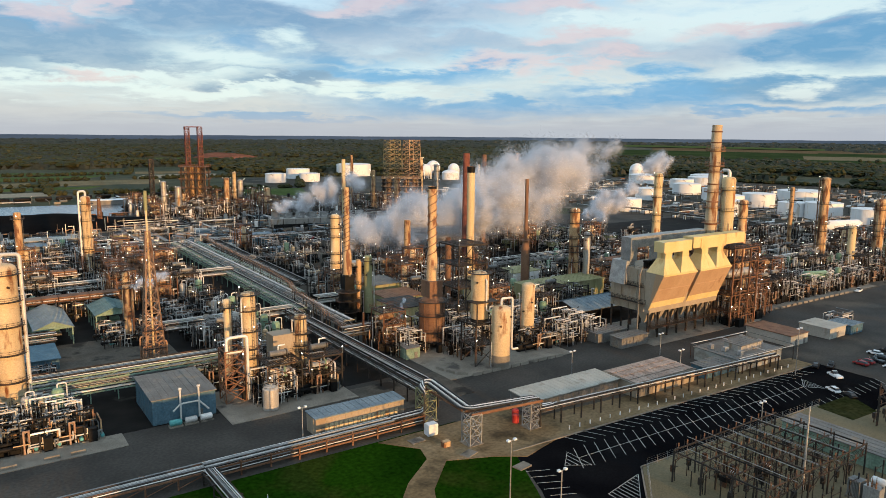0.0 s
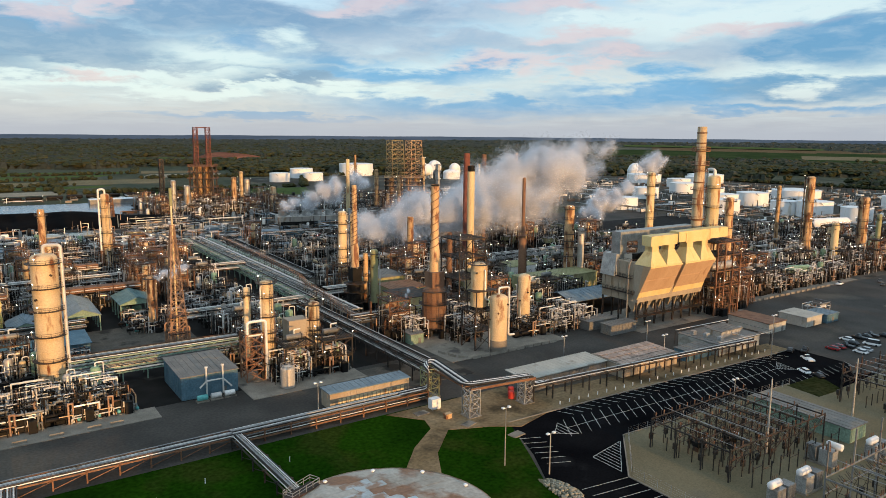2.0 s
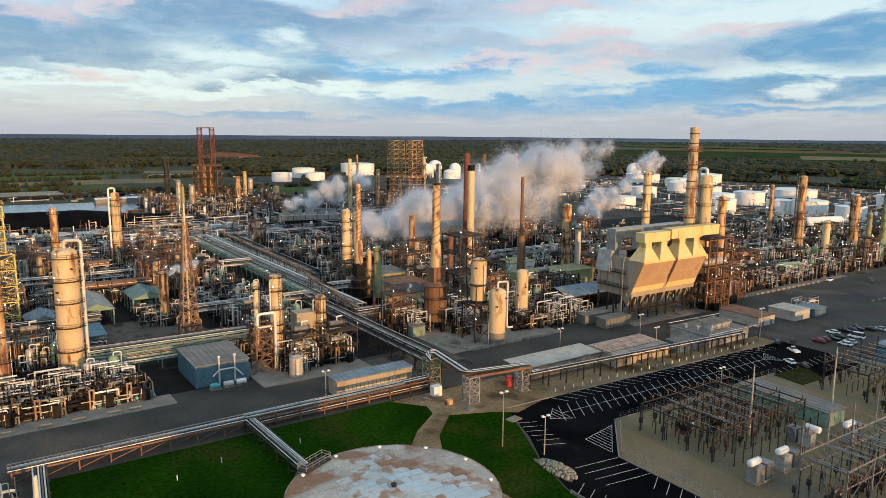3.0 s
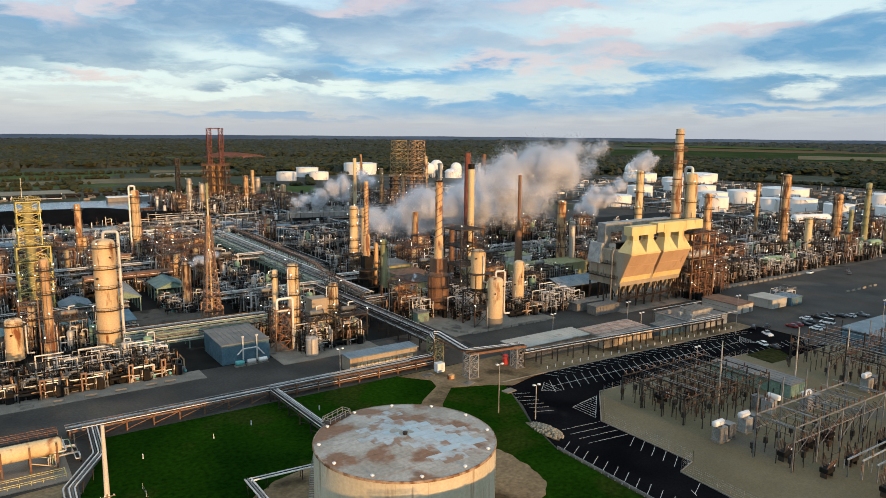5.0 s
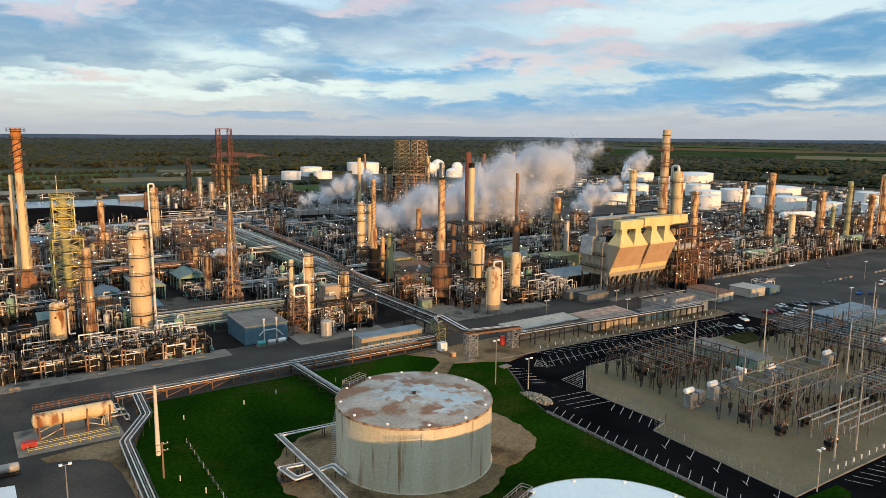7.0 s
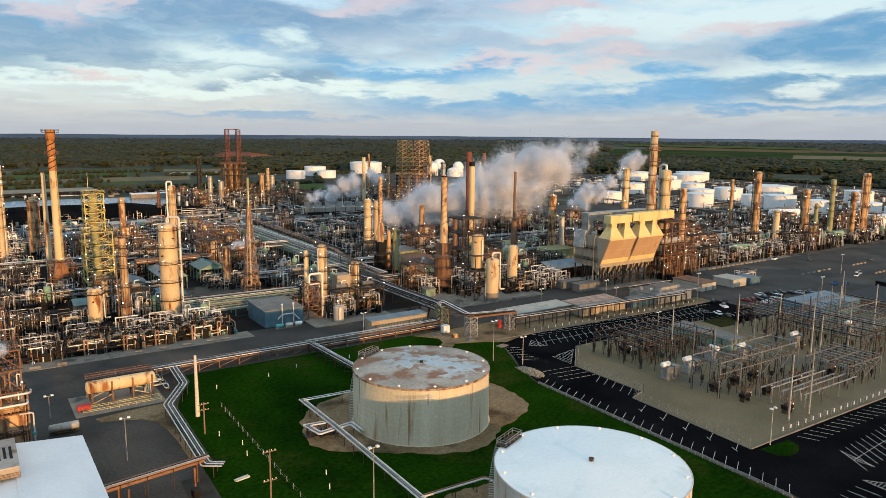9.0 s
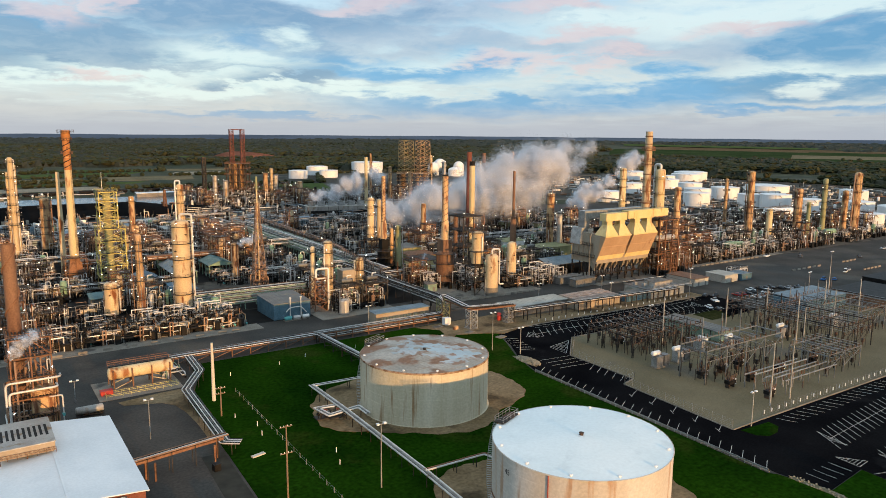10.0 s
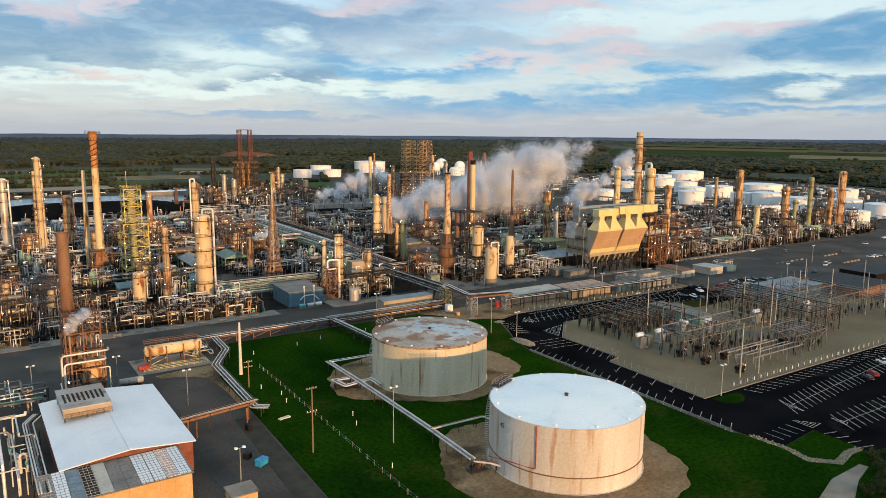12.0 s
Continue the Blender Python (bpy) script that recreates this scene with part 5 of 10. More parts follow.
stack("thin_chimney", "thin pale brown chimney", -46.4, 169.7, 51.6, 1.5, 0.85, TAN)
thin(column("piped_tower", "tan column with a big overhead pipe loop", 26.0, 231, 39.2, 2.1, TAN, plats=(0.5, 0.7, 0.9), pipe=0.5, turn=190, loop=True))
thin(column("rusty_tower", "plain rusty column with one platform", -1.9, 233, 32.9, 1.6, ORANGE, plats=(0.9,)))
column("wide_tower", "wide rust-streaked column with a platform at its head", -46.2, 246.6, 32.8, 2.7, ORANGE, plats=(0.6, 0.95), pipe=0.4, turn=20)
for i, (dx, dy, hh, rr) in enumerate(((0, 0, 57, 1.35), (1.9, 2.6, 53, 0.8), (-1.7, 2.9, 49, 0.75))):
    column("cluster_tower", "tall tan column in a cluster of columns", -63 + dx, 223 + dy, hh, rr, TAN, plats=(0.55, 0.8, 0.95), pipe=0.25 if i == 0 else 0, turn=30, group="column cluster")
column("edge_tower", "tall grey column with platforms", -80, 232, 45, 2.0, CLAD, plats=(0.5, 0.7, 0.95), pipe=0.45, turn=-10)
column("twin_tower", "tan column with a railed head", 37.2, 42.7, 28.0, 1.9, TAN, plats=(0.45, 0.62, 0.97), pipe=0.22, turn=-150)
column("slim_tower", "slim tan column beside a wider one", 34.5, 52, 24.5, 1.0, TAN, plats=(0.9,))
column("middle_tower", "tan column beside a furnace box", 52.5, 44.3, 19.4, 1.7, TAN, plats=(0.55, 0.72, 0.95), pipe=0.18, turn=170)
column("steam_tower", "rust-topped column with small steam puff", 20, 110, 19.5, 1.7, ORANGE, plats=(0.95,), pipe=0.2, turn=100)
thin(column("tall_twin", "tall pale column of a pair", 112.5, 145.9, 34.0, 2.0, TAN, plats=(0.95, 0.7), pipe=0.25, turn=-10, group="tall twin columns"))
thin(column("tall_twin", "tall pale column of a pair", 116.5, 143, 33, 1.3, TAN, plats=(0.85,), group="tall twin columns"))
column("green_tower", "yellow-green column with brown top", 100.4, 93.4, 24.5, 1.5, OLIVE, plats=(0.92,), pipe=0.2, turn=-20, group="green columns")
column("green_tower", "yellow-green column with brown top", 97.6, 95.5, 23.0, 1.0, ORANGE, plats=(0.6,), group="green columns")
column("grey_vessel", "tall lagged vessel with domed head in a steel frame", 104.9, 30.6, 28.6, 2.7, TAN, z0=13.0, skirt=1.0, plats=(0.96,), pipe=0.2, turn=-90, dome=0.6)
column("front_vessel", "smooth tan vessel on a concrete skirt", 107.6, 23.4, 19.1, 2.9, TAN, skirt=4.0, dome=0.55, neck=(2.9, 5.0), pipe=0.35, turn=-10, loop=True)
column("lone_vessel", "smooth tan vessel with domed head", 131.2, 38.4, 20.7, 2.2, TAN, skirt=3.0, dome=0.6, pipe=0.18, turn=20)
column("far_tower", "rust-streaked column with a bushy head", 200.6, 88, 37.4, 2.2, ORANGE, plats=(0.55, 0.95), pipe=0.3, turn=30)
thin(column("grey_tower", "plain grey column beside a rusty one", 204.5, 84, 27, 1.5, CLAD, plats=(0.95,)))
column("yellow_tower", "yellow-tan column with a looped pipe", 227, 31, 53.5, 2.6, CREAM, z0=0, plats=(0.6, 0.75, 0.9), pipe=0.7, turn=90, loop=True)
column("yellow_tower", "tall yellow-tan column with ring platforms", 314.9, 136.7, 47.3, 2.4, CREAM, plats=(0.4, 0.7, 0.96))
thin(column("orange_tower", "rusty tower with crowded platforms", 264, 48, 41.4, 1.9, ORANGE, plats=(0.5, 0.65, 0.8, 0.95), pipe=0.3, turn=60))
thin(column("short_yellow", "short yellow column with railed head", 350.3, 42.4, 24.5, 1.9, CREAM, plats=(0.95,)))
thin(column("red_tower", "tall red-brown column with many platforms", 358, 62, 47.8, 2.3, ORANGE, plats=(0.25, 0.4, 0.55, 0.7, 0.85, 0.97), pipe=0.35, turn=100))
thin(column("side_tower", "thin red column beside a wide one", 351, 76, 42, 1.1, ORANGE, plats=(0.8, 0.95)))
thin(column("red_tower", "red-brown column with platforms", 402.6, 53.6, 35, 2.6, ORANGE, plats=(0.4, 0.6, 0.9), pipe=0.3, turn=80))
column("green_tower", "tall green column with two platforms", 416, 42.8, 42, 1.7, OLIVE, plats=(0.6, 0.9))
thin(column("red_tower", "tall rusty column with platforms", 434, 30, 46.5, 2.6, ORANGE, plats=(0.3, 0.5, 0.7, 0.95), pipe=0.45, turn=170))
thin(column("red_tower", "short rusty column beside a tall one", 427, 34, 34, 2.0, ORANGE, plats=(0.5, 0.9)))
thin(column("olive_tower", "pale green column beside rusty ones", 392, 40, 27, 1.3, OLIVE, plats=(0.9,)))

# chimneys on heaters
def heater(x, y, r, h, material, label, n_legs=8):
    t = thing("heater", label, "furnace", x, y, 0)
    part("shell", Geo().rev([(r, 2.2), (r, h * 0.5), (r + 0.08, h * 0.5 + 0.05), (r + 0.08, h * 0.5 + 0.3), (r, h * 0.5 + 0.35), (r, h), (r * 0.5, h + r * 0.45), (r * 0.45, h + r * 0.5)], 24), material, t)
    part("floor_plate", Geo().rev([(0.01, 2.1), (r + 0.2, 2.1), (r + 0.2, 2.3)], 24), DARK, t)
    for i in range(n_legs):
        an = 2 * math.pi * i / n_legs
        part("leg", Geo().box(r * 0.93 * math.cos(an) - 0.2, r * 0.93 * math.sin(an) - 0.2, 0, r * 0.93 * math.cos(an) + 0.2, r * 0.93 * math.sin(an) + 0.2, 2.2), CONCRETE, t)
    for i in range(16):
        an = 2 * math.pi * i / 16
        part("stiffener", Geo().beam((r * 1.01 * math.cos(an), r * 1.01 * math.sin(an), 2.3), (r * 1.01 * math.cos(an), r * 1.01 * math.sin(an), h), 0.16), material, t)
    for k in (0.35, 0.7, 1.0):
        pl = part("platform", Geo().rev([(r + 0.1, h * k), (r + 1.3, h * k), (r + 1.3, h * k + 0.14), (r + 0.1, h * k + 0.14)], 18, closed=True), STEEL, t)
        part("railing", ring_rail(r + 1.25, h * k + 0.1, 14), STEEL, pl)
    part("convection_box", Geo().box(-r * 0.6, -r * 0.6, h + r * 0.3, r * 0.6, r * 0.6, h + r * 0.3 + 5.5), material, t)
    ladder(t, r, 2.2, h, radians(-70))
    return h + r * 0.3 + 5.5


zt = heater(101.8, 52.3, 4.2, 15.5, BROWN, "round brown furnace with a square convection box")
stack("spiral_chimney", "rust-streaked chimney with spiral strakes on a furnace", 101.8, 52.3, 52.6, 1.75, 1.35, ORANGE, z0=zt - 0.5, strake=2, cap=0.6, turns=4, wide=(1.75, 8))
zt = heater(92.6, 94.8, 3.2, 11.5, DARK, "dark round furnace under a slim chimney")
stack("spiral_chimney", "slim chimney with spiral strakes on a dark furnace", 92.6, 94.8, 49.9, 1.7, 0.95, ORANGE, z0=zt - 0.5, strake=2, turns=7, wide=(1.6, 8))
stack("bottle_chimney", "cream chimney with a wide foot and dark tip", 132.1, 72.6, 57.5, 2.1, 1.4, CREAM, cap=2.2, plats=(0.42,), wide=(2.0, 22))
stack("small_spiral_chimney", "short brown chimney with spiral strakes", 139.2, 97.1, 27.8, 1.2, 1.1, BROWN, strake=2, turns=4)
stack("hidden_chimney", "brown chimney half lost in steam", 162.2, 166.6, 26, 1.8, 1.6, ORANGE, strake=1)
stack("red_tip_chimney", "thin dark red-brown chimney on a wide foot", 177, 93.3, 50.4, 1.8, 0.75, BROWN, plats=(0.48,), wide=(1.8, 21))
stack("dark_red_chimney", "dark red steel chimney with plain shell", 198.8, 167.1, 58.9, 1.9, 1.75, REDSTK)
stack("brown_chimney", "plain brown chimney beyond the steam", 245.1, 212.2, 56.3, 1.7, 1.55, BROWN)
stack("banded_chimney", "distant chimney with platforms", 350.2, 305.9, 53.6, 1.6, 1.3, ORANGE, plats=(0.6, 0.95))
stack("pale_chimney", "distant pale cream chimney beyond steam", 233.7, 380.6, 47.6, 1.7, 1.5, CREAM)
stack("thin_chimney", "distant thin chimney with collars", 289.7, 475.9, 47.4, 1.4, 1.2, ORANGE, plats=(0.5, 0.8))
stack("thin_chimney", "thin grey chimney beyond the steam", 330, 330, 44, 1.5, 1.3, CLAD)

# ---- pipe racks ----
MIXED = [PIPE_A, PIPE_B, DARK, PIPE_A, STEEL]
SILVER = [PIPE_A, PIPE_B, STEEL, PIPE_A, GALV]
pipe_rack("pipe_rack", "low rack of silver pipes along the road", (-36, 0.6), (13, 0.6), 2.6, 4.6, 9, 6.1, material=RUSTY, mats=SILVER, truss=True)
pipe_rack("pipe_rack", "two-level rack of silver pipes beside the lawn", (13, 0), (64, 0), 1.4, 3.8, 7, 6.4, levels=2, gap=1.6, material=RUSTY, mats=SILVER)
pipe_rack("pipe_rack", "narrow pipe bridge from the road rack to the tank", (13, -2.5), (14.5, -46), 2.9, 3.0, 6, 6.2, mats=SILVER, truss=True)
pipe_rack("pipe_rack", "long raised pipeway with walkway rails", (71.5, 7), (71.5, 98), 6.6, 5.0, 7, 7.0, levels=2, gap=-2.2, mats=MIXED, truss=True)
pipe_rack("pipe_rack", "raised pipeway of silver and green pipes", (75.6, 99), (77.5, 280), 6.6, 4.6, 6, 8.0, levels=2, gap=-2.6, material=MINT, mats=[PIPE_A, PIPE_G, DARK, PIPE_A, PIPE_B], truss=True)
pipe_rack("pipe_rack", "high narrow pipeway on a galvanised truss", (81.6, 72), (83.4, 280), 7.4, 3.4, 4, 8.5, levels=2, gap=-2.4, material=GALV, mats=[PIPE_A, PIPE_B, PIPE_A], truss=True)
pipe_rack("pipe_rack", "low pipeway of mixed silver pipes", (88.0, 128), (90.0, 280), 5.8, 3.6, 5, 8.5, levels=2, gap=-2.2, material=MINT, mats=[PIPE_A, PIPE_B, PIPE_G, PIPE_A], truss=True)


def catwalk(label, pts, z, material, width=1.0):
    """A railed walkway carried over the racks along a line of corners."""
    t = thing("catwalk", label, "walkway", 0, 0)
    for i, (p, q) in enumerate(zip(pts, pts[1:])):
        a, b = Vector((*p, z)), Vector((*q, z))
        n = max(2, round((b - a).length / 2.6))
        side = Vector((-(b - a).y, (b - a).x, 0)).normalized() * width / 2
        deck, rail, props = Geo().beam(a, b, width, 0.12), Geo(), Geo()
        for s in (-1, 1):
            for h in (0.6, 1.15, -0.5):
                rail.beam(a + side * s + Vector((0, 0, h)), b + side * s + Vector((0, 0, h)), 0.07)
            for j in range(n + 1):
                c = a.lerp(b, j / n) + side * s
                rail.beam(c - Vector((0, 0, 0.5)), c + Vector((0, 0, 1.15)), 0.07)
                if j < n:
                    rail.beam(c - Vector((0, 0, 0.5)), a.lerp(b, (j + 1) / n) + side * s, 0.08)
        for j in range(0, n + 1, 4):
            c = a.lerp(b, j / n)
            for s in (-1, 1):
                props.beam((c.x + side.x * s, c.y + side.y * s, 0), (c.x + side.x * s, c.y + side.y * s, z), 0.2)
        fl = part("floor", deck, STEEL, t)
        tagged(part("railing", rail, material, fl), kind="stuff")
        tagged(part("post", props, STEEL, t), kind="stuff")
    return t


catwalk("long rusty catwalk curving over the pipe racks", [(91.5, 276), (88.5, 200), (86, 150), (83.8, 128), (80.2, 114), (78.2, 92), (74.8, 74), (73.2, 60)], 9.2, PIPE_C)
catwalk("galvanised truss gangway crossing between racks", [(92, 205), (140, 200)], 7.6, GALV, 2.6)
thin(pipe_rack("pipe_rack", "second pipeway of silver pipes with lower level", (97, 150), (101, 285), 5.4, 7.0, 7, 9.0, levels=2, gap=-2.0, mats=MIXED))
pipe_rack("pipe_rack", "pale pipe rack on a green truss", (-13, 60.5), (33, 59.5), 8.0, 6.0, 7, 6.6, levels=4, gap=-1.6, material=MINT, mats=SILVER, truss=True)
pipe_rack("pipe_rack", "cross rack of silver pipes at the process unit", (76, 65), (96, 65), 7.0, 5.0, 7, 6.5, levels=2, gap=-2, mats=SILVER, truss=True)
pipe_rack("pipe_rack", "cross rack of pipes over steel bents", (30, 104), (78, 104), 6.4, 5.0, 8, 8, levels=2, gap=-2)
thin(pipe_rack("pipe_rack", "cross rack of pipes over steel bents", (-70, 184), (78, 184), 7.5, 6.0, 9, 9.5, levels=2, gap=-2.2))
thin(pipe_rack("pipe_rack", "cross rack of silver pipes on low bents", (-90, 112), (-2, 112), 6.0, 4.0, 7, 9.0, levels=2, gap=-2.0, mats=SILVER))
thin(pipe_rack("pipe_rack", "far cross rack of silver pipes", (-60, 262), (82, 262), 6.5, 6.0, 9, 11, mats=SILVER))
thin(pipe_rack("pipe_rack", "far cross rack of silver pipes", (100, 282), (330, 282), 6.5, 6.0, 8, 13, mats=SILVER))
thin(pipe_rack("pipe_rack", "cross rack of pipes behind the furnaces", (88, 112), (172, 112), 6.8, 6.0, 9, 8.5, levels=2, gap=-2.2))
thin(pipe_rack("pipe_rack", "white truss pipe bridge behind the chimneys", (150, 132), (262, 132), 9.0, 4.0, 6, 9, levels=2, gap=-2.4, material=GALV, mats=SILVER, truss=True))
thin(pipe_rack("pipe_rack", "rack of rusty pipes along the eastern units", (226, 66), (345, 66), 7.5, 6.0, 9, 9.0, levels=2, gap=-2.4))
thin(pipe_rack("pipe_rack", "rack of pipes along the eastern units", (345, 82), (470, 82), 6.5, 6.0, 8, 10, levels=2, gap=-2.2))
thin(pipe_rack("pipe_rack", "far rack of pipes before the white tanks", (330, 150), (560, 150), 6.0, 6.0, 7, 13, mats=SILVER))
thin(pipe_rack("pipe_rack", "far rack of pipes between the tanks", (470, 60), (470, 330), 5.0, 6.0, 7, 14, mats=SILVER))
pipe_rack("pipe_rack", "low rack of thin pipes beside the parking lot", (87, -16.4), (176, -23.2), 4.4, 2.6, 3, 6.4, material=STEEL, mats=[PIPE_A, PIPE_A, PIPE_K])


def loop_bridge():
    """Black and silver pipes that climb over the road and turn along the trailers."""
    t = thing("pipe_bridge", "black and silver pipes climbing over the road", "pipe bridge", 0, 0, 0)
    for j, m in enumerate((PIPE_K, PIPE_A, PIPE_K, PIPE_A, PIPE_K)):
        o = 0.75 * j
        pts = [(56, -1.4 + 0.7 * j, 3.2), (64.4 + o * 0.6, -1.4 + 0.7 * j, 3.2), (64.4 + o * 0.6, -1.4 + 0.7 * j, 8.2 + 0.05 * j), (66 + o, 4 + 0.6 * j, 8.2 + 0.05 * j)]
        pts += [(68.6 + o, 4.0 + 0.6 * j, 8.2 + 0.05 * j), (66.2 + o, -13.0 - 0.3 * j, 8.0), (67.5 + o, -15.5 + 0.5 * j, 8.0), (87.5, -17.0 + 0.5 * j, 7.2), (87.5 + o * 0.3, -17 + 0.5 * j, 4.7), (92, -17.2 + 0.4 * j, 4.7)]
        part("pipe", Geo().tube(bend(pts, 1.2, 3), 0.24, 8), m, t)
    part("bridge_beam", Geo().beam((67.4, 4, 7.6), (66.4, -14, 7.6), 0.3, 0.5), RUSTY, t)
    part("bridge_beam", Geo().beam((70.6, 4, 7.6), (69.8, -14, 7.6), 0.3, 0.5), RUSTY, t)
    part("bridge_beam", Geo().beam((67, -16.8, 7.3), (87.5, -17.6, 6.7), 0.35, 0.6), RUSTY, t)
    part("bridge_beam", Geo().beam((67, -14.4, 7.3), (87.5, -15.2, 6.7), 0.35, 0.6), RUSTY, t)


loop_bridge()


def lattice_tower(name, label, x, y, w, h, w_top=None, material=GALV, panels=4, size=0.16, d=None, category="lattice tower", z0=0.0, flat=True):
    """Four corner legs with rings and cross bracing, tapering if w_top is given."""
    t = thing(name, label, category, x, y, z0)
    w_top = w if w_top is None else w_top
    k = (d or w) / w
    cs = ((-1, -1), (1, -1), (1, 1), (-1, 1))
    at = lambda i, u: (cs[i % 4][0] * (w + (w_top - w) * u) / 2, cs[i % 4][1] * k * (w + (w_top - w) * u) / 2, h * u)
    for i in range(4):
        part("leg", Geo().beam(at(i, 0), at(i, 1), size * 1.4), material, t)
    for j in range(panels):
        u0, u1 = j / panels, (j + 1) / panels
        g = Geo()
        for i in range(4):
            g.beam(at(i, u0), at(i + 1, u1), size * 0.8).beam(at(i + 1, u0), at(i, u1), size * 0.8).beam(at(i, u1), at(i + 1, u1), size)
        tagged(part("bracing", g, material, t), kind="stuff")
    if flat:
        part("foot", Geo().box(-w / 2 - 0.4, -w * k / 2 - 0.4, -0.02, w / 2 + 0.4, w * k / 2 + 0.4, 0.25), CONCRETE, t)
    return t


lattice_tower("trestle", "galvanised lattice trestle under the pipe bridge", 68, -15.6, 3.2, 7.2, panels=3)
lattice_tower("trestle", "galvanised lattice trestle under the pipe bridge", 85.5, -16, 3.0, 6.6, panels=3)
lattice_tower("trestle", "yellowed lattice trestle at the pipe corner", 66.8, 1.6, 3.6, 8.0, panels=3, material=OLIVE)

# tapering mast with a flare pipe
mast = lattice_tower("flare_mast", "tapering rusty lattice mast with a pale flare pipe", 20.5, 78.3, 6.0, 41, 1.1, PIPE_C, 12, 0.2, category="mast")
part("flare_pipe", Geo().tube([(0, 0, 0.3), (0, 0, 40), (0, 0, 52.5)], 0.3, 10), CREAM, mast)
part("tip", Geo().rev([(0.5, 47), (0.5, 52.6), (0.3, 52.6)], 10), OLIVE, mast)
for zz in (6.5, 12):
    pl = part("platform", Geo().box(-3, -3, zz, 3, 3, zz + 0.12), STEEL, mast)
    part("railing", railing(Geo(), -2.9, -2.9, 2.9, 2.9, zz + 0.1), RUSTY, pl)
for j in range(4):
    s1, s2 = (-1, 1)[j % 2], (-1, 1)[j // 2]
    part("loop_pipe", Geo().tube(bend([(s1 * 3.3, s2 * 2, 0.2), (s1 * 3.3, s2 * 2, 7.5 + j), (s1 * 1.2, s2 * 2, 7.5 + j), (s1 * 1.2, s2 * 1.0, 2)], 0.8), 0.24, 8), PIPE_C, mast)

# yellow reactor tower
yt = steel_frame("reactor_structure", "yellow steel reactor structure with open floors", -30.9, 128.9, 11.0, 10.0, (5.6, 11.2, 16.8, 22.4, 28), 2, 2, YELLOW, 0.45, lamps=3)
yu = steel_frame("reactor_structure", "upper yellow steel tower with open floors", -31.5, 129.2, 7.6, 7.2, (4.1, 8.2, 12.3, 16.5), 2, 2, YELLOW, 0.35, lamps=2, z0=28.1)
column("reactor", "pale yellow reactor inside a steel tower", -31.5, 129.2, 44, 1.7, OLIVE, z0=0, plats=())
solo("whip_mast", Geo().beam((0, 0, 44.7), (0, 0, 53), 0.14), GALV, "thin lightning mast on the tower", "mast", -32.8, 131)
steel_frame("furnace_structure", "rust-lit furnace frame under the tall chimney", -44.9, 139.9, 9, 8, (7, 13.9), 3, 2, RUSTY, 0.4, lamps=2)
solo("furnace_box", Geo().add([(-3.5, -3, 1.5), (3.5, -3, 1.5), (3.5, 3, 1.5), (-3.5, 3, 1.5), (-2.6, -2.4, 11), (2.6, -2.4, 11), (2.6, 2.4, 11), (-2.6, 2.4, 11), (-1.6, -1.5, 15), (0.9, -1.5, 15), (0.9, 1.5, 15), (-1.6, 1.5, 15)],
     [(3, 2, 1, 0), (0, 1, 5, 4), (1, 2, 6, 5), (2, 3, 7, 6), (3, 0, 4, 7), (4, 5, 9, 8), (5, 6, 10, 9), (6, 7, 11, 10), (7, 4, 8, 11), (8, 9, 10, 11)]).box(-4, -3.4, 0, 4, 3.4, 1.5), RUSTY,
     "rust-coloured furnace box under the chimney", "furnace", -44.9, 139.9)


def fin_fan(x, y, w, d, z, label, material=RUSTY, rz=0):
    """A raised bank of air coolers: box casings on posts with fan rings beneath."""
    t = thing("air_cooler", label, "air cooler", x, y, 0, rz, "air cooler banks")
    n = max(1, round(w / 5))
    for i in range(n):
        a, b = -w / 2 + w * i / n + 0.1, -w / 2 + w * (i + 1) / n - 0.1
        bay = part("bay", Geo().box(a, -d / 2, z, b, d / 2, z + 1.9), material, t)
        part("fan_ring", Geo().rev([(min(d, b - a) * 0.36, z - 0.9), (min(d, b - a) * 0.42, z + 0.02)], 14, ((a + b) / 2, 0)), DARK, bay)
        part("header", Geo().tube([(a + 0.2, -d / 2 - 0.3, z + 1.0), (b - 0.2, -d / 2 - 0.3, z + 1.0)], 0.25, 8), PIPE_A, bay)
    for i in range(n + 1):
        for s in (-1, 1):
            xx = -w / 2 + w * i / n
            part("post", Geo().box(xx - 0.17, s * d / 2 * 0.9 - 0.17, 0, xx + 0.17, s * d / 2 * 0.9 + 0.17, z), STEEL, t)
    part("walkway", railing(Geo().box(-w / 2, -d / 2 - 1.4, z + 0.2, w / 2, -d / 2 - 0.6, z + 0.3), -w / 2, -d / 2 - 1.4, w / 2, -d / 2 - 0.6, z + 0.3), STEEL, t)
    return t


fin_fan(6, 150, 36, 5, 8, "long bank of rusty air coolers on posts")
fin_fan(-35, 152, 26, 5, 8, "bank of rusty air coolers on posts")
fin_fan(130, 152, 26, 6, 9, "bank of grey air coolers on posts", CLAD)
fin_fan(240, 96, 40, 6, 9, "bank of rusty air coolers on posts")


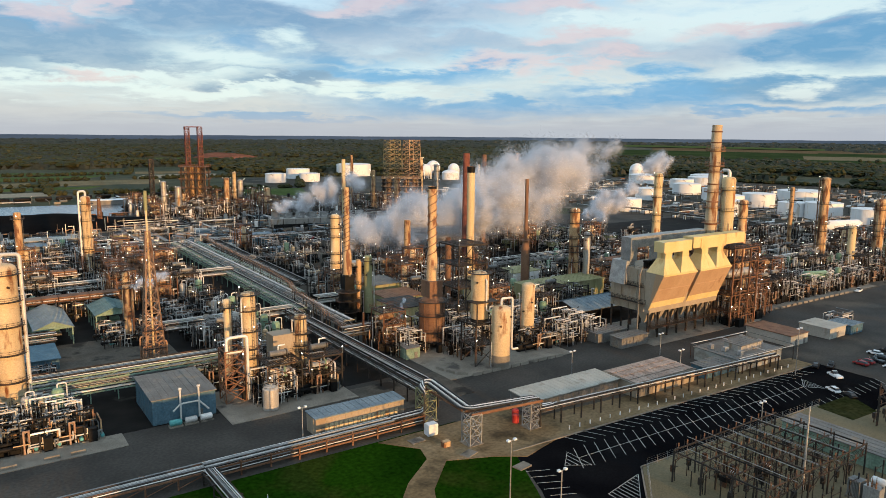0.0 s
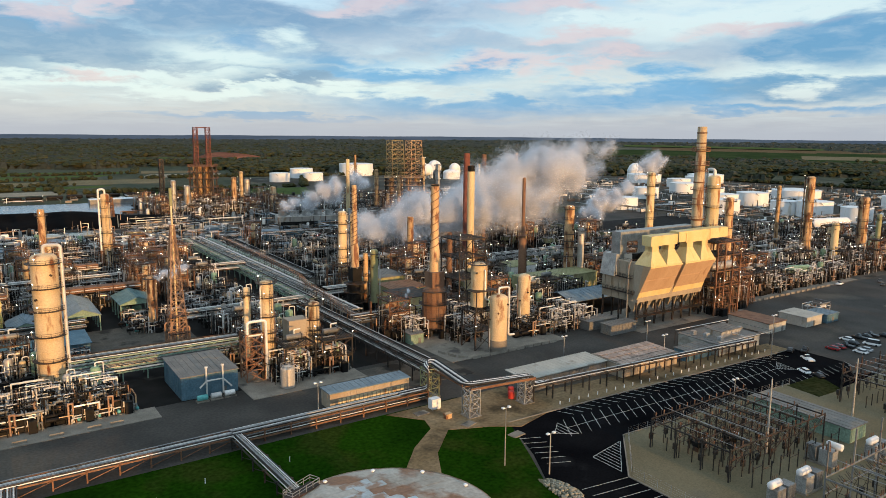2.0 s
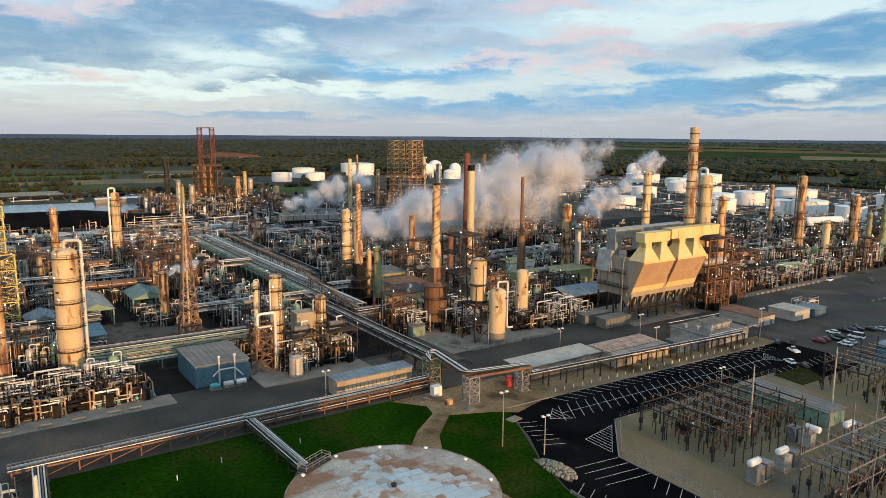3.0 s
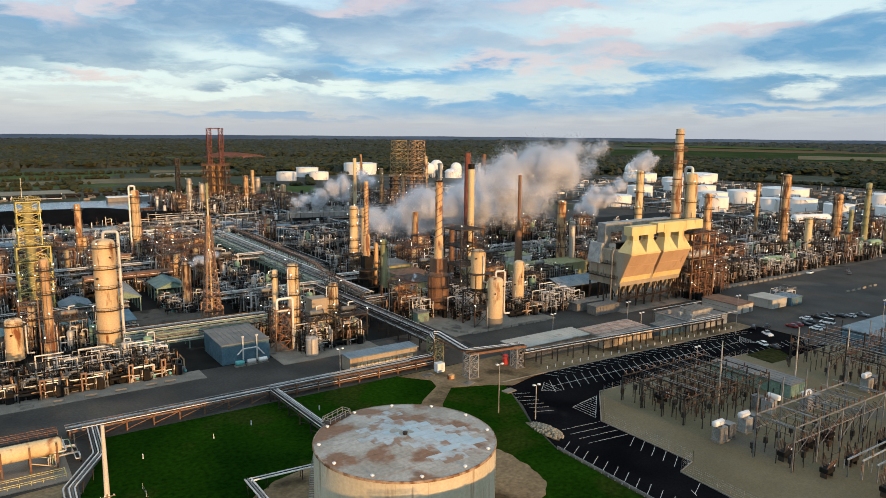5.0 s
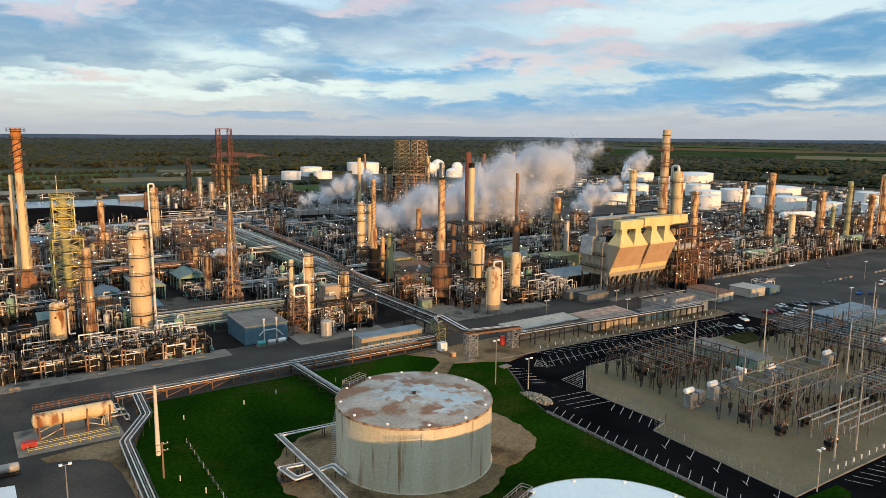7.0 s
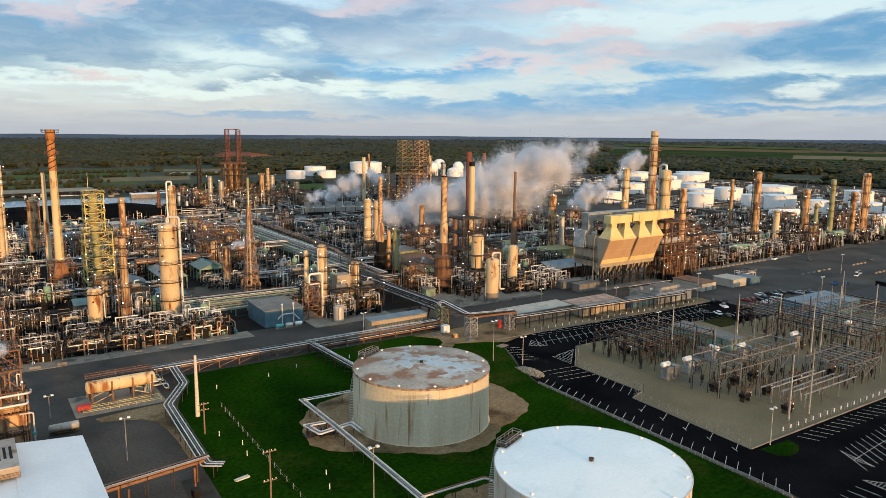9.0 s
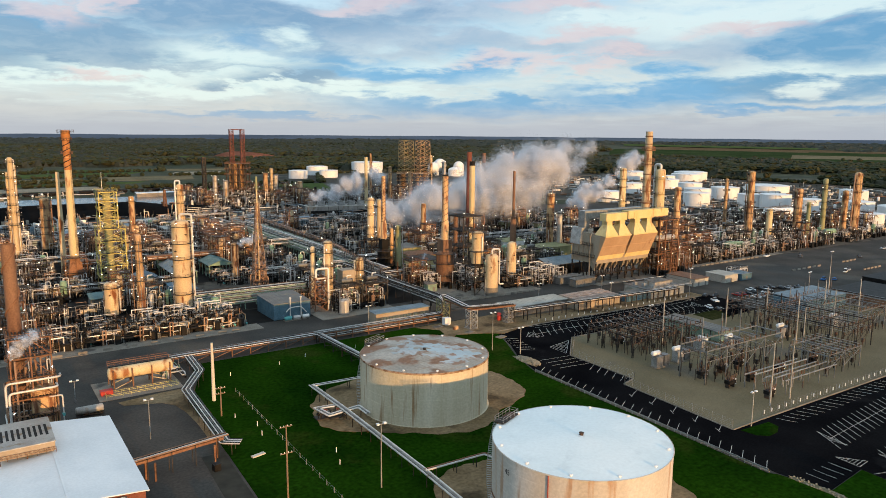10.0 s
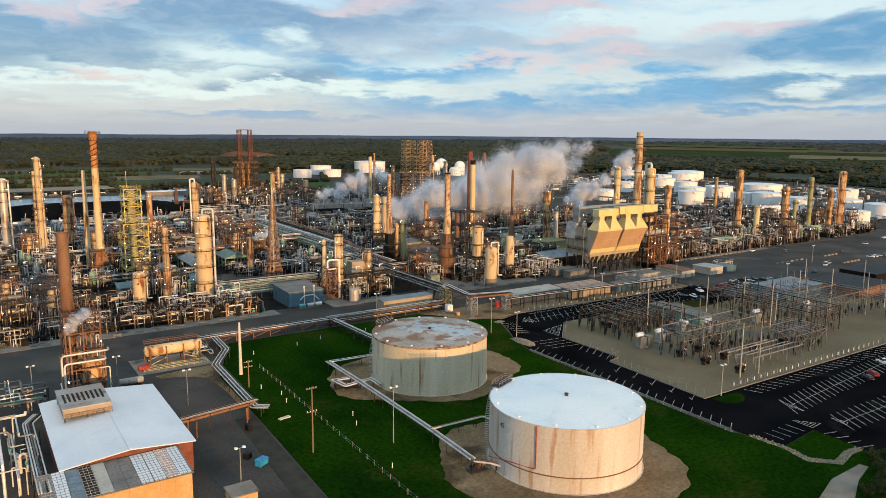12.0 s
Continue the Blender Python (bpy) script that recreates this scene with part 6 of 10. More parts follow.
def gable_shed(name, label, x0, y0, x1, y1, eave, ridge, roof, posts=MINT, along="y", walls=None, category="shelter"):
    """A pitched roof on posts, with gable boards; open sided unless walls are given."""
    cx, cy = (x0 + x1) / 2, (y0 + y1) / 2
    t = thing(name, label, category, cx, cy)
    w, d = (x1 - x0) / 2, (y1 - y0) / 2
    if along == "x":
        w, d = d, w
        t.matrix_basis = pose(cx, cy, 0, 0, 0, 90)
    for s in (-1, 1):
        sl = part("roof_slope", Geo().add([(s * (w + 0.5), -d - 0.5, eave - 0.2), (s * (w + 0.5), d + 0.5, eave - 0.2), (0, d + 0.5, ridge), (0, -d - 0.5, ridge),
             (s * (w + 0.5), -d - 0.5, eave), (s * (w + 0.5), d + 0.5, eave), (0, d + 0.5, ridge + 0.2), (0, -d - 0.5, ridge + 0.2)],
             [(0, 1, 2, 3), (4, 5, 6, 7), (0, 4, 5, 1), (0, 4, 7, 3), (1, 5, 6, 2)]), roof, t)
        for i in range(max(3, int(d))):
            yy = -d + 2 * d * (i + 0.5) / max(3, int(d))
            part("roof_rib", Geo().beam((s * (w + 0.4), yy, eave + 0.05), (s * 0.05, yy, ridge + 0.24), 0.1), roof, sl)
    for s in (-1, 1):
        part("gable_board", Geo().add([(-w, s * d, eave - 0.4), (w, s * d, eave - 0.4), (w, s * d, eave), (0, s * d, ridge), (-w, s * d, eave), (-w, s * (d - 0.2), eave - 0.4), (w, s * (d - 0.2), eave - 0.4), (w, s * (d - 0.2), eave), (0, s * (d - 0.2), ridge), (-w, s * (d - 0.2), eave)],
             [(0, 1, 2, 3, 4), (9, 8, 7, 6, 5), (0, 5, 6, 1)]), posts, t)
    n = max(2, round(2 * d / 6) + 1)
    for s in (-1, 1):
        for i in range(n):
            yy = -d + 0.3 + (2 * d - 0.6) * i / (n - 1)
            part("post", Geo().box(s * w - 0.2, yy - 0.2, 0, s * w + 0.2, yy + 0.2, eave - 0.15), posts, t)
        part("eave_beam", Geo().beam((s * w, -d, eave - 0.35), (s * w, d, eave - 0.35), 0.25, 0.35), posts, t)
    if walls:
        for s in (-1, 1):
            part("wall", Geo().box(s * w - 0.1, -d, 0, s * w + 0.1, d, eave - 0.3), walls, t)
            part("wall", Geo().box(-w, s * d - 0.1, 0, w, s * d + 0.1, eave - 0.3), walls, t)
    return t


gable_shed("compressor_shelter", "open-sided shelter with a blue-grey pitched roof over machines", -7, 118, 4, 146, 6, 8.3, ROOFBLUE)
gable_shed("compressor_shelter", "open-sided shelter with a teal pitched roof over machines", 12.5, 127, 24.5, 145, 6.4, 8.6, TEAL)
gable_shed("compressor_shelter", "low grey pitched shelter among pipes", 39, 88, 49, 106, 5, 7, GREYROOF)
gable_shed("compressor_shelter", "green-trimmed pitched shelter behind the column", -24, 112, -14, 126, 5.5, 7.5, ROOFBLUE)
for xx, yy in ((-3, 124), (0, 133), (17, 131), (20, 138), (16, 140)):
    t = thing("compressor", "green-grey compressor machine on a plinth", "compressor", xx, yy, 0, 0, "shelter machines")
    part("plinth", Geo().box(-2, -1.5, 0, 2, 1.5, 0.8), CONCRETE, t)
    part("casing", Geo().drum((-1.4, 0, 1.9), (1.4, 0, 1.9), 1.0, 14), PIPE_G, t)
    part("motor", Geo().box(-1.0, 0.6, 0.8, 1.0, 1.4, 2.4), TURQ, t)
solo("low_shed", Geo().box(-12.5, 92.5, 0, -3, 107, 3.2).add([(-13, 92, 3.2), (-2.5, 92, 3.2), (-2.5, 107.5, 3.9), (-13, 107.5, 3.9), (-13, 92, 3.4), (-2.5, 92, 3.4), (-2.5, 107.5, 4.1), (-13, 107.5, 4.1)],
     [(3, 2, 1, 0), (4, 5, 6, 7), (0, 1, 5, 4), (1, 2, 6, 5), (2, 3, 7, 6), (3, 0, 4, 7)]), BLUE, "low shed with a flat bright blue roof", "shed")
t = thing("long_shed", "long low shed with a teal sheet roof", "shed", -32, 93)
part("wall", Geo().box(-14, -3.5, 0, 14, 3.5, 4.0), GREYROOF, t)
part("roof", Geo().add([(-14.4, -4, 4.0), (14.4, -4, 4.0), (14.4, 4, 5.2), (-14.4, 4, 5.2), (-14.4, -4, 4.25), (14.4, -4, 4.25), (14.4, 4, 5.45), (-14.4, 4, 5.45)],
     [(3, 2, 1, 0), (4, 5, 6, 7), (0, 1, 5, 4), (1, 2, 6, 5), (2, 3, 7, 6), (3, 0, 4, 7)]), TEAL, t)


def sheet_building(name, label, x0, y0, x1, y1, h, wall, roof, rise=0.0, ribs=True, doors=(), category="building", rz=0, overhang=0.3):
    """A box building of ribbed wall sheet with a slightly sloping roof slab, doors and vents."""
    cx, cy = (x0 + x1) / 2, (y0 + y1) / 2
    t = thing(name, label, category, cx, cy, 0, rz)
    w, d, o = (x1 - x0) / 2, (y1 - y0) / 2, overhang
    body = part("wall", Geo().add([(-w, -d, 0), (w, -d, 0), (w, d, 0), (-w, d, 0), (-w, -d, h), (w, -d, h), (w, d, h + rise), (-w, d, h + rise)],
         [(3, 2, 1, 0), (4, 5, 6, 7), (0, 1, 5, 4), (1, 2, 6, 5), (2, 3, 7, 6), (3, 0, 4, 7)]), wall, t)
    part("roof", Geo().add([(-w - o, -d - o, h + 0.005), (w + o, -d - o, h + 0.005), (w + o, d + o, h + rise + 0.005), (-w - o, d + o, h + rise + 0.005),
         (-w - o, -d - o, h + 0.22), (w + o, -d - o, h + 0.22), (w + o, d + o, h + rise + 0.22), (-w - o, d + o, h + rise + 0.22)],
         [(3, 2, 1, 0), (4, 5, 6, 7), (0, 1, 5, 4), (1, 2, 6, 5), (2, 3, 7, 6), (3, 0, 4, 7)]), roof, t)
    if ribs:
        n = max(3, int(2 * w / 1.6))
        for i in range(n):
            xx = -w + 2 * w * (i + 0.5) / n
            part("wall_rib", Geo().box(xx - 0.06, -d - 0.07, 0.1, xx + 0.06, -d, h - 0.1), wall, body)
            part("roof_rib", Geo().beam((xx, -d - o, h + 0.25), (xx, d + o, h + rise + 0.25), 0.09), roof, body)
        n = max(2, int(2 * d / 1.8))
        for i in range(n):
            yy = -d + 2 * d * (i + 0.5) / n
            part("wall_rib", Geo().box(-w - 0.07, yy - 0.06, 0.1, -w, yy + 0.06, h - 0.1), wall, body)
    for k in doors:
        xx = -w + 2 * w * k
        dr = part("door", Geo().box(xx - 0.55, -d - 0.1, 0, xx + 0.55, -d + 0.02, 2.1), GREYROOF, t)
        part("handle", Geo().box(xx + 0.35, -d - 0.16, 1.0, xx + 0.42, -d - 0.1, 1.15), CHROME, dr)
    return t


bb = sheet_building("control_house", "blue sheet-clad house with a flat grey roof", 10, 33.5, 25, 52, 6.2, BLUE, GREYROOF, 0.5, doors=(0.75,))
for k in (-1.2, 3.2):
    part("vent_pipe", Geo().tube([(k, -10.1, 0.6), (k, -10.1, 8.2)], 0.24, 8).rev([(0.3, 8.0), (0.5, 8.4), (0.3, 8.7)], 8, (k, -10.1)), PIPE_A, bb)
part("cross_pipe", Geo().tube(bend([(-3, -10.1, 3.0), (-1.2, -10.1, 4.6), (3.2, -10.1, 4.6), (5.5, -10.1, 2.0)], 0.5), 0.22, 8), PIPE_A, bb)
for i, m in enumerate((TURQ, PIPE_A, PIPE_A)):
    t = thing("blower", "small horizontal machine on a skid", "machine", 14.5 + 3.6 * i, 30.5, 0, 0, "machines before the blue house")
    part("skid", Geo().box(-1.6, -0.9, 0, 1.6, 0.9, 0.35), CONCRETE, t)
    part("body", Geo().drum((-1.2, 0, 1.05), (1.2, 0, 1.05), 0.75, 14), m, t)
os_ = sheet_building("switch_house", "long tan switch house with a pale blue roof", 39.8, 6.6, 63.4, 11.8, 4.3, BEIGE, ROOFBLUE, 0.2, doors=(0.08, 0.92))
for i in range(16):
    part("louvre", Geo().box(-9.6 + 1.25 * i, -2.75, 1.0, -8.7 + 1.25 * i, -2.62, 2.6), CREAM, os_)
solo("generator_box", Geo().box(-1.3, -1.0, 0.3, 1.3, 1.0, 2.9).box(-1.2, -0.9, 0, 1.2, 0.9, 0.3).box(-1.1, -1.05, 0.6, 0.9, -1.0, 2.5), WHITE, "white steel cabinet beside the pipe corner", "cabinet", 62.8, -6.8)
sheet_building("trailer_shed", "long low shed with a pale flat roof", 90, -11.2, 121, -2.5, 3.7, GREYROOF, PALEROOF, 0.3, doors=(0.15, 0.5))
t = sheet_building("canopy_shed", "low shed with a rust-pink panelled roof", 121.5, -17.2, 146, -5.2, 3.6, BEIGE, CONCRETE, 0.4, ribs=False)
for i in range(12):
    for j in range(4):
        part("roof_panel", Geo().box(-11.9 + 2.0 * i, -5.7 + 2.9 * j, 4.0 + 0.1 * j, -10.1 + 2.0 * i, -3.0 + 2.9 * j, 4.1 + 0.1 * j), PINKROOF, t, "faded roof panel")
sheet_building("site_office", "white flat-roofed site office", 201.5, -13.5, 212, 3, 3.6, PALEROOF, BROWN, 0.1, ribs=False, doors=(0.3, 0.8))
sheet_building("site_office", "white site office with a pale roof", 221.5, -16, 232, -5, 3.6, PALEROOF, PALEROOF, 0.1, ribs=False, doors=(0.5,))
sheet_building("site_office", "small blue-grey site hut", 234, -17, 242, -9, 3.2, BLUE, ROOFBLUE, 0.1, doors=(0.5,))
sheet_building("store_container", "grey steel container on a frame", 152, 15.5, 165, 20.5, 3.4, GREYROOF, GREYROOF, 0.1)
sheet_building("store_container", "grey steel container behind another", 150, 24, 164, 29, 3.2, GREYROOF, GREYROOF, 0.1)
sheet_building("store_container", "pale container house beside the pipe rack", 150, -18, 162, -13, 3.4, BLUE, GREYROOF, 0.1)
sheet_building("green_hut", "small green hut with a pale roof", 87, 44, 92, 49, 3.4, MINT, GREYROOF, 0.4, doors=(0.7,))
sheet_building("furnace_house", "pale yellow furnace house with a dark roof", 99.5, 70, 113, 85, 9, PALEYEL, STEEL, 0.3, doors=(0.25,))
sheet_building("furnace_house", "yellow-green furnace house with a rusty roof", 106, 88, 122, 102, 8, OLIVE, RUSTY, 0.3)
sheet_building("plant_house", "long olive plant house with a flat roof", 165, 73.5, 205, 86, 8, OLIVE, OLIVE, 0.3)
sheet_building("plant_house", "white and olive plant house", 176, 100, 192, 112, 8.5, WHITE, OLIVE, 0.2)
sheet_building("plant_house", "grey flat-roofed plant house", 108, 108, 124, 124, 9, OLIVE, GREYROOF, 0.2)
gable_shed("dark_canopy", "blue-grey pitched canopy on steel posts", 162, 45, 196, 62, 5.0, 7.2, ROOFBLUE, STEEL, along="x")
solo("furnace_box", Geo().box(-3.2, -2.6, 5.5, 3.2, 2.6, 14.5).box(-2.6, -2.2, 0, -2, -1.6, 5.5).box(2, -2.2, 0, 2.6, -1.6, 5.5).box(-2.6, 1.6, 0, -2, 2.2, 5.5).box(2, 1.6, 0, 2.6, 2.2, 5.5).box(-1.4, -4.2, 6.5, 1.4, -2.6, 9.5), BEIGE,
     "beige furnace box on legs beside a column", "furnace", 47.3, 46)
lattice_tower("loop_structure", "rusty steel structure with a looped silver pipe", 31.5, 40, 5.2, 14, panels=4, material=RUSTY, size=0.22, category="steel structure")
solo("loop_pipe", Geo().tube(bend([(-2, -2.2, 13.5), (-2, -2.2, 17.5), (3.4, -2.2, 17.5), (3.4, -2.2, 4), (3.4, -2.2, 0.3)], 1.0), 0.42, 10).tube(bend([(-2, -2.2, 13.6), (2.6, -2.2, 13.6)], 0.5), 0.42, 10), PIPE_A, "thick silver pipe loop on a steel structure", "pipe", 31.5, 40)
t = thing("small_tank", "small upright lagged tank on a plinth", "tank", 37.4, 28.6)
part("plinth", Geo().rev([(0.01, 0.3), (2.4, 0.3), (2.4, 0)], 18), CONCRETE, t)
part("shell", Geo().rev([(2.0, 0.3), (2.0, 5.6), (1.5, 6.1), (0.01, 6.4)], 18), CLAD, t)
part("railing", ring_rail(1.9, 5.6, 10), GALV, t)
# framed vessel at the road corner
steel_frame("vessel_frame", "grey steel frame carrying a vessel", 104.9, 30.6, 8, 7.4, (6.5, 13), 2, 2, STEEL, 0.4, lamps=2)
steel_frame("piping_structure", "steel frame with pipes round the cream chimney", 124, 66, 12, 12, (8, 16, 24, 31), 3, 2, STEEL, 0.35, lamps=4)
solo("roof_deck", Geo().box(-4.2, -2.2, 19.6, 4.4, 3.4, 19.8).box(-4, -2, 13, -3.7, -1.7, 19.6).box(-4, 2.9, 13, -3.7, 3.2, 19.6).box(3.9, 2.9, 13, 4.2, 3.2, 19.6), STEEL, "flat steel deck beside the vessel", "platform", 104.5, 28)
solo("lagged_drum", Geo().drum((90.5, 57, 5), (99, 57, 5), 1.5, 16).box(91.5, 56, 0, 92.3, 58, 4).box(97, 56, 0, 97.8, 58, 4), CLAD, "horizontal lagged drum on concrete saddles", "vessel")
solo("green_drum", Geo().drum((294, 34, 6.5), (304, 30, 6.5), 1.9, 16).box(296, 31.5, 0, 297, 34.5, 5), PIPE_G, "green horizontal drum on a tall saddle", "vessel")
solo("green_drum", Geo().drum((404, 34, 6.5), (412, 32, 6.5), 2.0, 16).box(405, 32, 0, 406, 35, 5).box(410, 31, 0, 411, 34, 5), PIPE_G, "green horizontal drum on tall saddles", "vessel")

# ---- dense process modules: built once, then copied over the units ----
MODULES = {}


def module(key, *things):
    MODULES[key] = [(ob, ob.matrix_basis.copy()) for ob in things]
    far = [far_copy(ob, ob.name.split(".")[0] in ("exchanger", "upright_drum", "pump")) for ob in things if not ob.name.startswith("pipework")]
    h = {"a": 11, "b": 7, "c": 7, "d": 14, "e": 7, "f": 8, "g": 5.5, "h": 9, "i": 6, "j": 13}[key]
    far.append(thicket(0, 0, 13, 11.5, h, 62, ord(key), None if key not in "dj" else [PIPE_C, RUSTY, PIPE_B, RUSTY, PIPE_A, DARK, STEEL]))
    MODULES[key.upper()] = [(ob, ob.matrix_basis.copy()) for ob in far]


USED = set()


def place(key, x, y, rz=0):
    """Puts a module down; its first use moves the original."""
    m = pose(x, y, 0, 0, 0, rz)
    for ob, local in MODULES[key]:
        if key in USED:
            copy_thing(ob, m @ local)
        else:
            ob.matrix_basis = m @ local
    USED.add(key)


def drum_on(z, a, r, material, label, y=0.0):
    t = thing("exchanger", label, "heat exchanger", 0, y, 0, 0, "heat exchangers")
    part("shell", Geo().drum((-a, 0, z), (a, 0, z), r, 14, 0.3), material, t)
    for s in (-0.6, 0.6):
        part("saddle", Geo().box(s * a - 0.2, -r * 0.8, max(0.0, z - r - 1.1), s * a + 0.2, r * 0.8, z - r * 0.6), CONCRETE if z < 4 else STEEL, t)
    part("flange", Geo().tube([(a - 0.5, 0, z), (a - 0.25, 0, z)], r * 1.15, 14), STEEL, t)
    part("nozzle", Geo().tube(bend([(0, 0, z + r * 0.9), (0, 0, z + r + 1.2), (a * 0.8, 0, z + r + 1.2)], 0.4), 0.22, 8), PIPE_A, t)
    return t


def upright(x, y, r, h, material, label):
    t = thing("upright_drum", label, "vessel", x, y, 0, 0, "upright drums")
    part("leg_ring", Geo().rev([(r * 0.9, 0), (r * 0.9, 1.2)], 14), DARK, t)
    part("shell", Geo().rev([(r * 0.6, 1.0), (r, 1.3), (r, h * 0.5), (r + 0.05, h * 0.5 + 0.05), (r, h * 0.5 + 0.2), (r, h - r * 0.5), (r * 0.75, h - r * 0.15), (0.01, h)], 16), material, t)
    part("top_pipe", Geo().tube(bend([(0, 0, h - 0.1), (0, 0, h + 1), (r + 0.7, 0, h + 1), (r + 0.7, 0, 0.5)], 0.5), 0.17, 8), PIPE_A, t)
    return t


SMALL = "tangle of silver and rusty process pipes"
module("a", steel_frame("process_frame", "open steel process frame with grating floors", 0, 0, 9, 7, (5, 10), 2, 2, STEEL, lamps=3), drum_on(6.5, 2.8, 0.95, CLAD, "lagged exchanger on a steel floor"), drum_on(11.4, 2.4, 0.8, PIPE_B, "grey exchanger on a steel floor", 1.5),
       pipework("pipework", SMALL, 0, 0, 10, 8, 11, 9, 11))
module("b", pipework("pipework", SMALL, 0, 0, 12, 10, 6.5, 17, 12))
module("c", drum_on(1.9, 3.0, 0.9, CLAD, "lagged exchanger on concrete saddles", -2.0), drum_on(4.6, 2.8, 0.8, TAN, "tan exchanger above another", -2.0), pipework("pipework", SMALL, 0, 1.5, 11, 7, 7, 11, 13))
module("d", steel_frame("process_frame", "tall rusty process frame with three floors", 0, 0, 7, 6.5, (5.5, 11, 16), 2, 2, RUSTY, lamps=4), upright(0, 0, 1.1, 15, TAN, "tall tan drum inside a frame"), pipework("pipework", SMALL, 0, 0, 9, 8, 15, 8, 14))
module("e", upright(-3.4, 0.5, 1.1, 8, CLAD, "grey upright drum among process pipes"), upright(0, 1.2, 0.9, 6.5, TAN, "tan upright drum among process pipes"), upright(3.2, 0, 1.3, 9, PIPE_G, "green upright drum among process pipes"), pipework("pipework", SMALL, 0, -1.5, 11, 7, 5.5, 10, 15))
module("f", fin_fan(0, 0, 10, 5, 7.5, "raised air coolers on steel posts", RUSTY), pipework("pipework", SMALL, 0, 0, 10, 7, 7, 9, 16))
module("g", pump(-3.5, -2.5), pump(0, -2.5, 0, DARK), pump(3.5, -2.5), pipework("pipework", SMALL, 0, 0, 12, 8, 4.5, 16, 17, mats=[PIPE_A, PIPE_B, PIPE_A, PIPE_C]))
module("h", steel_frame("process_frame", "low wide steel frame with pipes on top", 0, 0, 11, 6, (6,), 3, 2, STEEL, lamps=2), pipework("pipework", SMALL, 0, 0, 12, 7, 8.5, 10, 18))
module("i", sheet_building("plant_hut", "small flat-roofed plant hut", -4, -3, 4, 3, 4.5, OLIVE, GREYROOF, 0.2, ribs=False, doors=(0.4,)), pipework("pipework", SMALL, 0, 5, 10, 3, 6, 6, 19))
module("j", steel_frame("process_frame", "rusty process frame with crowded floors", 0, 0, 8, 8, (4.5, 9, 13), 2, 2, RUSTY, lamps=3), drum_on(5.8, 2.6, 0.9, TAN, "tan exchanger on a steel floor", -1.5), drum_on(10.2, 2.6, 0.9, ORANGE, "rust-streaked exchanger on a floor", 1.5), pipework("pipework", SMALL, 0, 0, 9, 9, 13, 8, 20, mats=[PIPE_C, PIPE_A, PIPE_B]))

# ground that stays open: roads and things that are already there (x0, y0, x1, y1)
KEEP = [(-38, 47, -30, 56), (-46, 60, -38, 68), (94, 58, 116, 69), (64, 27, 76, 300), (76, 72, 95, 300), (94, 145, 106, 290), (-14, 54, 34, 66), (8, 24, 28, 56), (26, 24, 60, 32), (86, 20, 112, 40), (95, 44, 110, 60), (99, 68, 123, 104), (160, 10, 230, 46), (160, 44, 200, 64), (164, 72, 206, 87),
        (-8, 116, 5, 147), (11, 126, 26, 146), (-22, 54, -11, 65), (-46, 93, -2, 108), (-38, 123, -24, 136), (-51, 135, -39, 146), (15, 73, 26, 84), (84, 40, 96, 52), (128, 20, 160, 32), (27, 34, 40, 48), (44, 40, 56, 50), (117, 59, 131, 73), (200, 20, 226, 40), (150, 130, 262, 134),
        (-14, 148, 25, 153), (-15, 110, 6, 118), (0, 66, 14, 110), (26, 66, 38, 108), (110, 20, 128, 46), (97, 90, 104, 98), (88, 90, 97, 100), (174, 90, 180, 97), (197, 84, 208, 92), (128, 69, 137, 77), (136, 94, 142, 100), (108, 142, 120, 150)]


def free(x, y, pad=4.0):
    return all(not (a - pad < x < c + pad and b - pad < y < d + pad) for a, b, c, d in KEEP)


def fill(x0, y0, x1, y1, step_x, step_y, keys, seed, skip=0.0, pad=4.0):
    rng = random.Random(seed)
    y = y0
    while y <= y1:
        x = x0 + rng.uniform(-1, 1)
        while x <= x1:
            px, py = x + rng.uniform(-1.2, 1.2), y + rng.uniform(-0.8, 0.8)
            if free(px, py, pad) and rng.random() > skip:
                place(rng.choice(keys), px, py, rng.choice((0, 0, 180, 90)) if pad > 3 else 0)
            x += step_x
        y += step_y


place("J", 213, 17)
place("D", 224, 20)
place("J", 232, 21)
fill(-50, 37, -3, 38, 12.5, 10, "ggbg", 1, pad=0.5)
fill(-112, 37, -62, 38, 12.5, 10, "GGBG", 1, pad=0.5)
fill(-50, 48, -6, 60, 12.5, 10.5, "BCGECHB", 2, 0.0, 3)
fill(-112, 48, -62, 88, 12.5, 10.5, "ABCDEJGHB", 21, 0.05, 3)
fill(-50, 70, -6, 88, 12.5, 10.5, "ABCDEJGHB", 22, 0.05, 3)
fill(-112, 98, -52, 250, 13.5, 12.5, "ABCAEHBD", 3, 0.1)
fill(-40, 158, 66, 255, 13.5, 12.5, "ABCDEBHIJ", 4, 0.1)
fill(30, 36, 62, 60, 12, 10.5, "abcegbh", 5, 0.05, 2)
fill(30, 68, 62, 100, 12, 10.5, "ABCEGBH", 51, 0.05, 2)
fill(-46, 110, 62, 146, 12.5, 11, "BCEHG", 6, 0.0, 3)
fill(90, 58, 165, 150, 12.5, 11, "ABCDEHBIJ", 7, 0.05, 3)
fill(112, 33, 160, 44, 12.0, 10, "gbcbe", 8, 0.0, 1.5)
fill(112, 53, 160, 60, 12.0, 10, "GBCBE", 81, 0.0, 1.5)
fill(170, 68, 262, 150, 13.5, 12, "ABCDEHIJ", 9, 0.1, 3)
fill(232, 30, 268, 41, 11.5, 10.0, "ADJCHJE", 10, 0.03, 2)
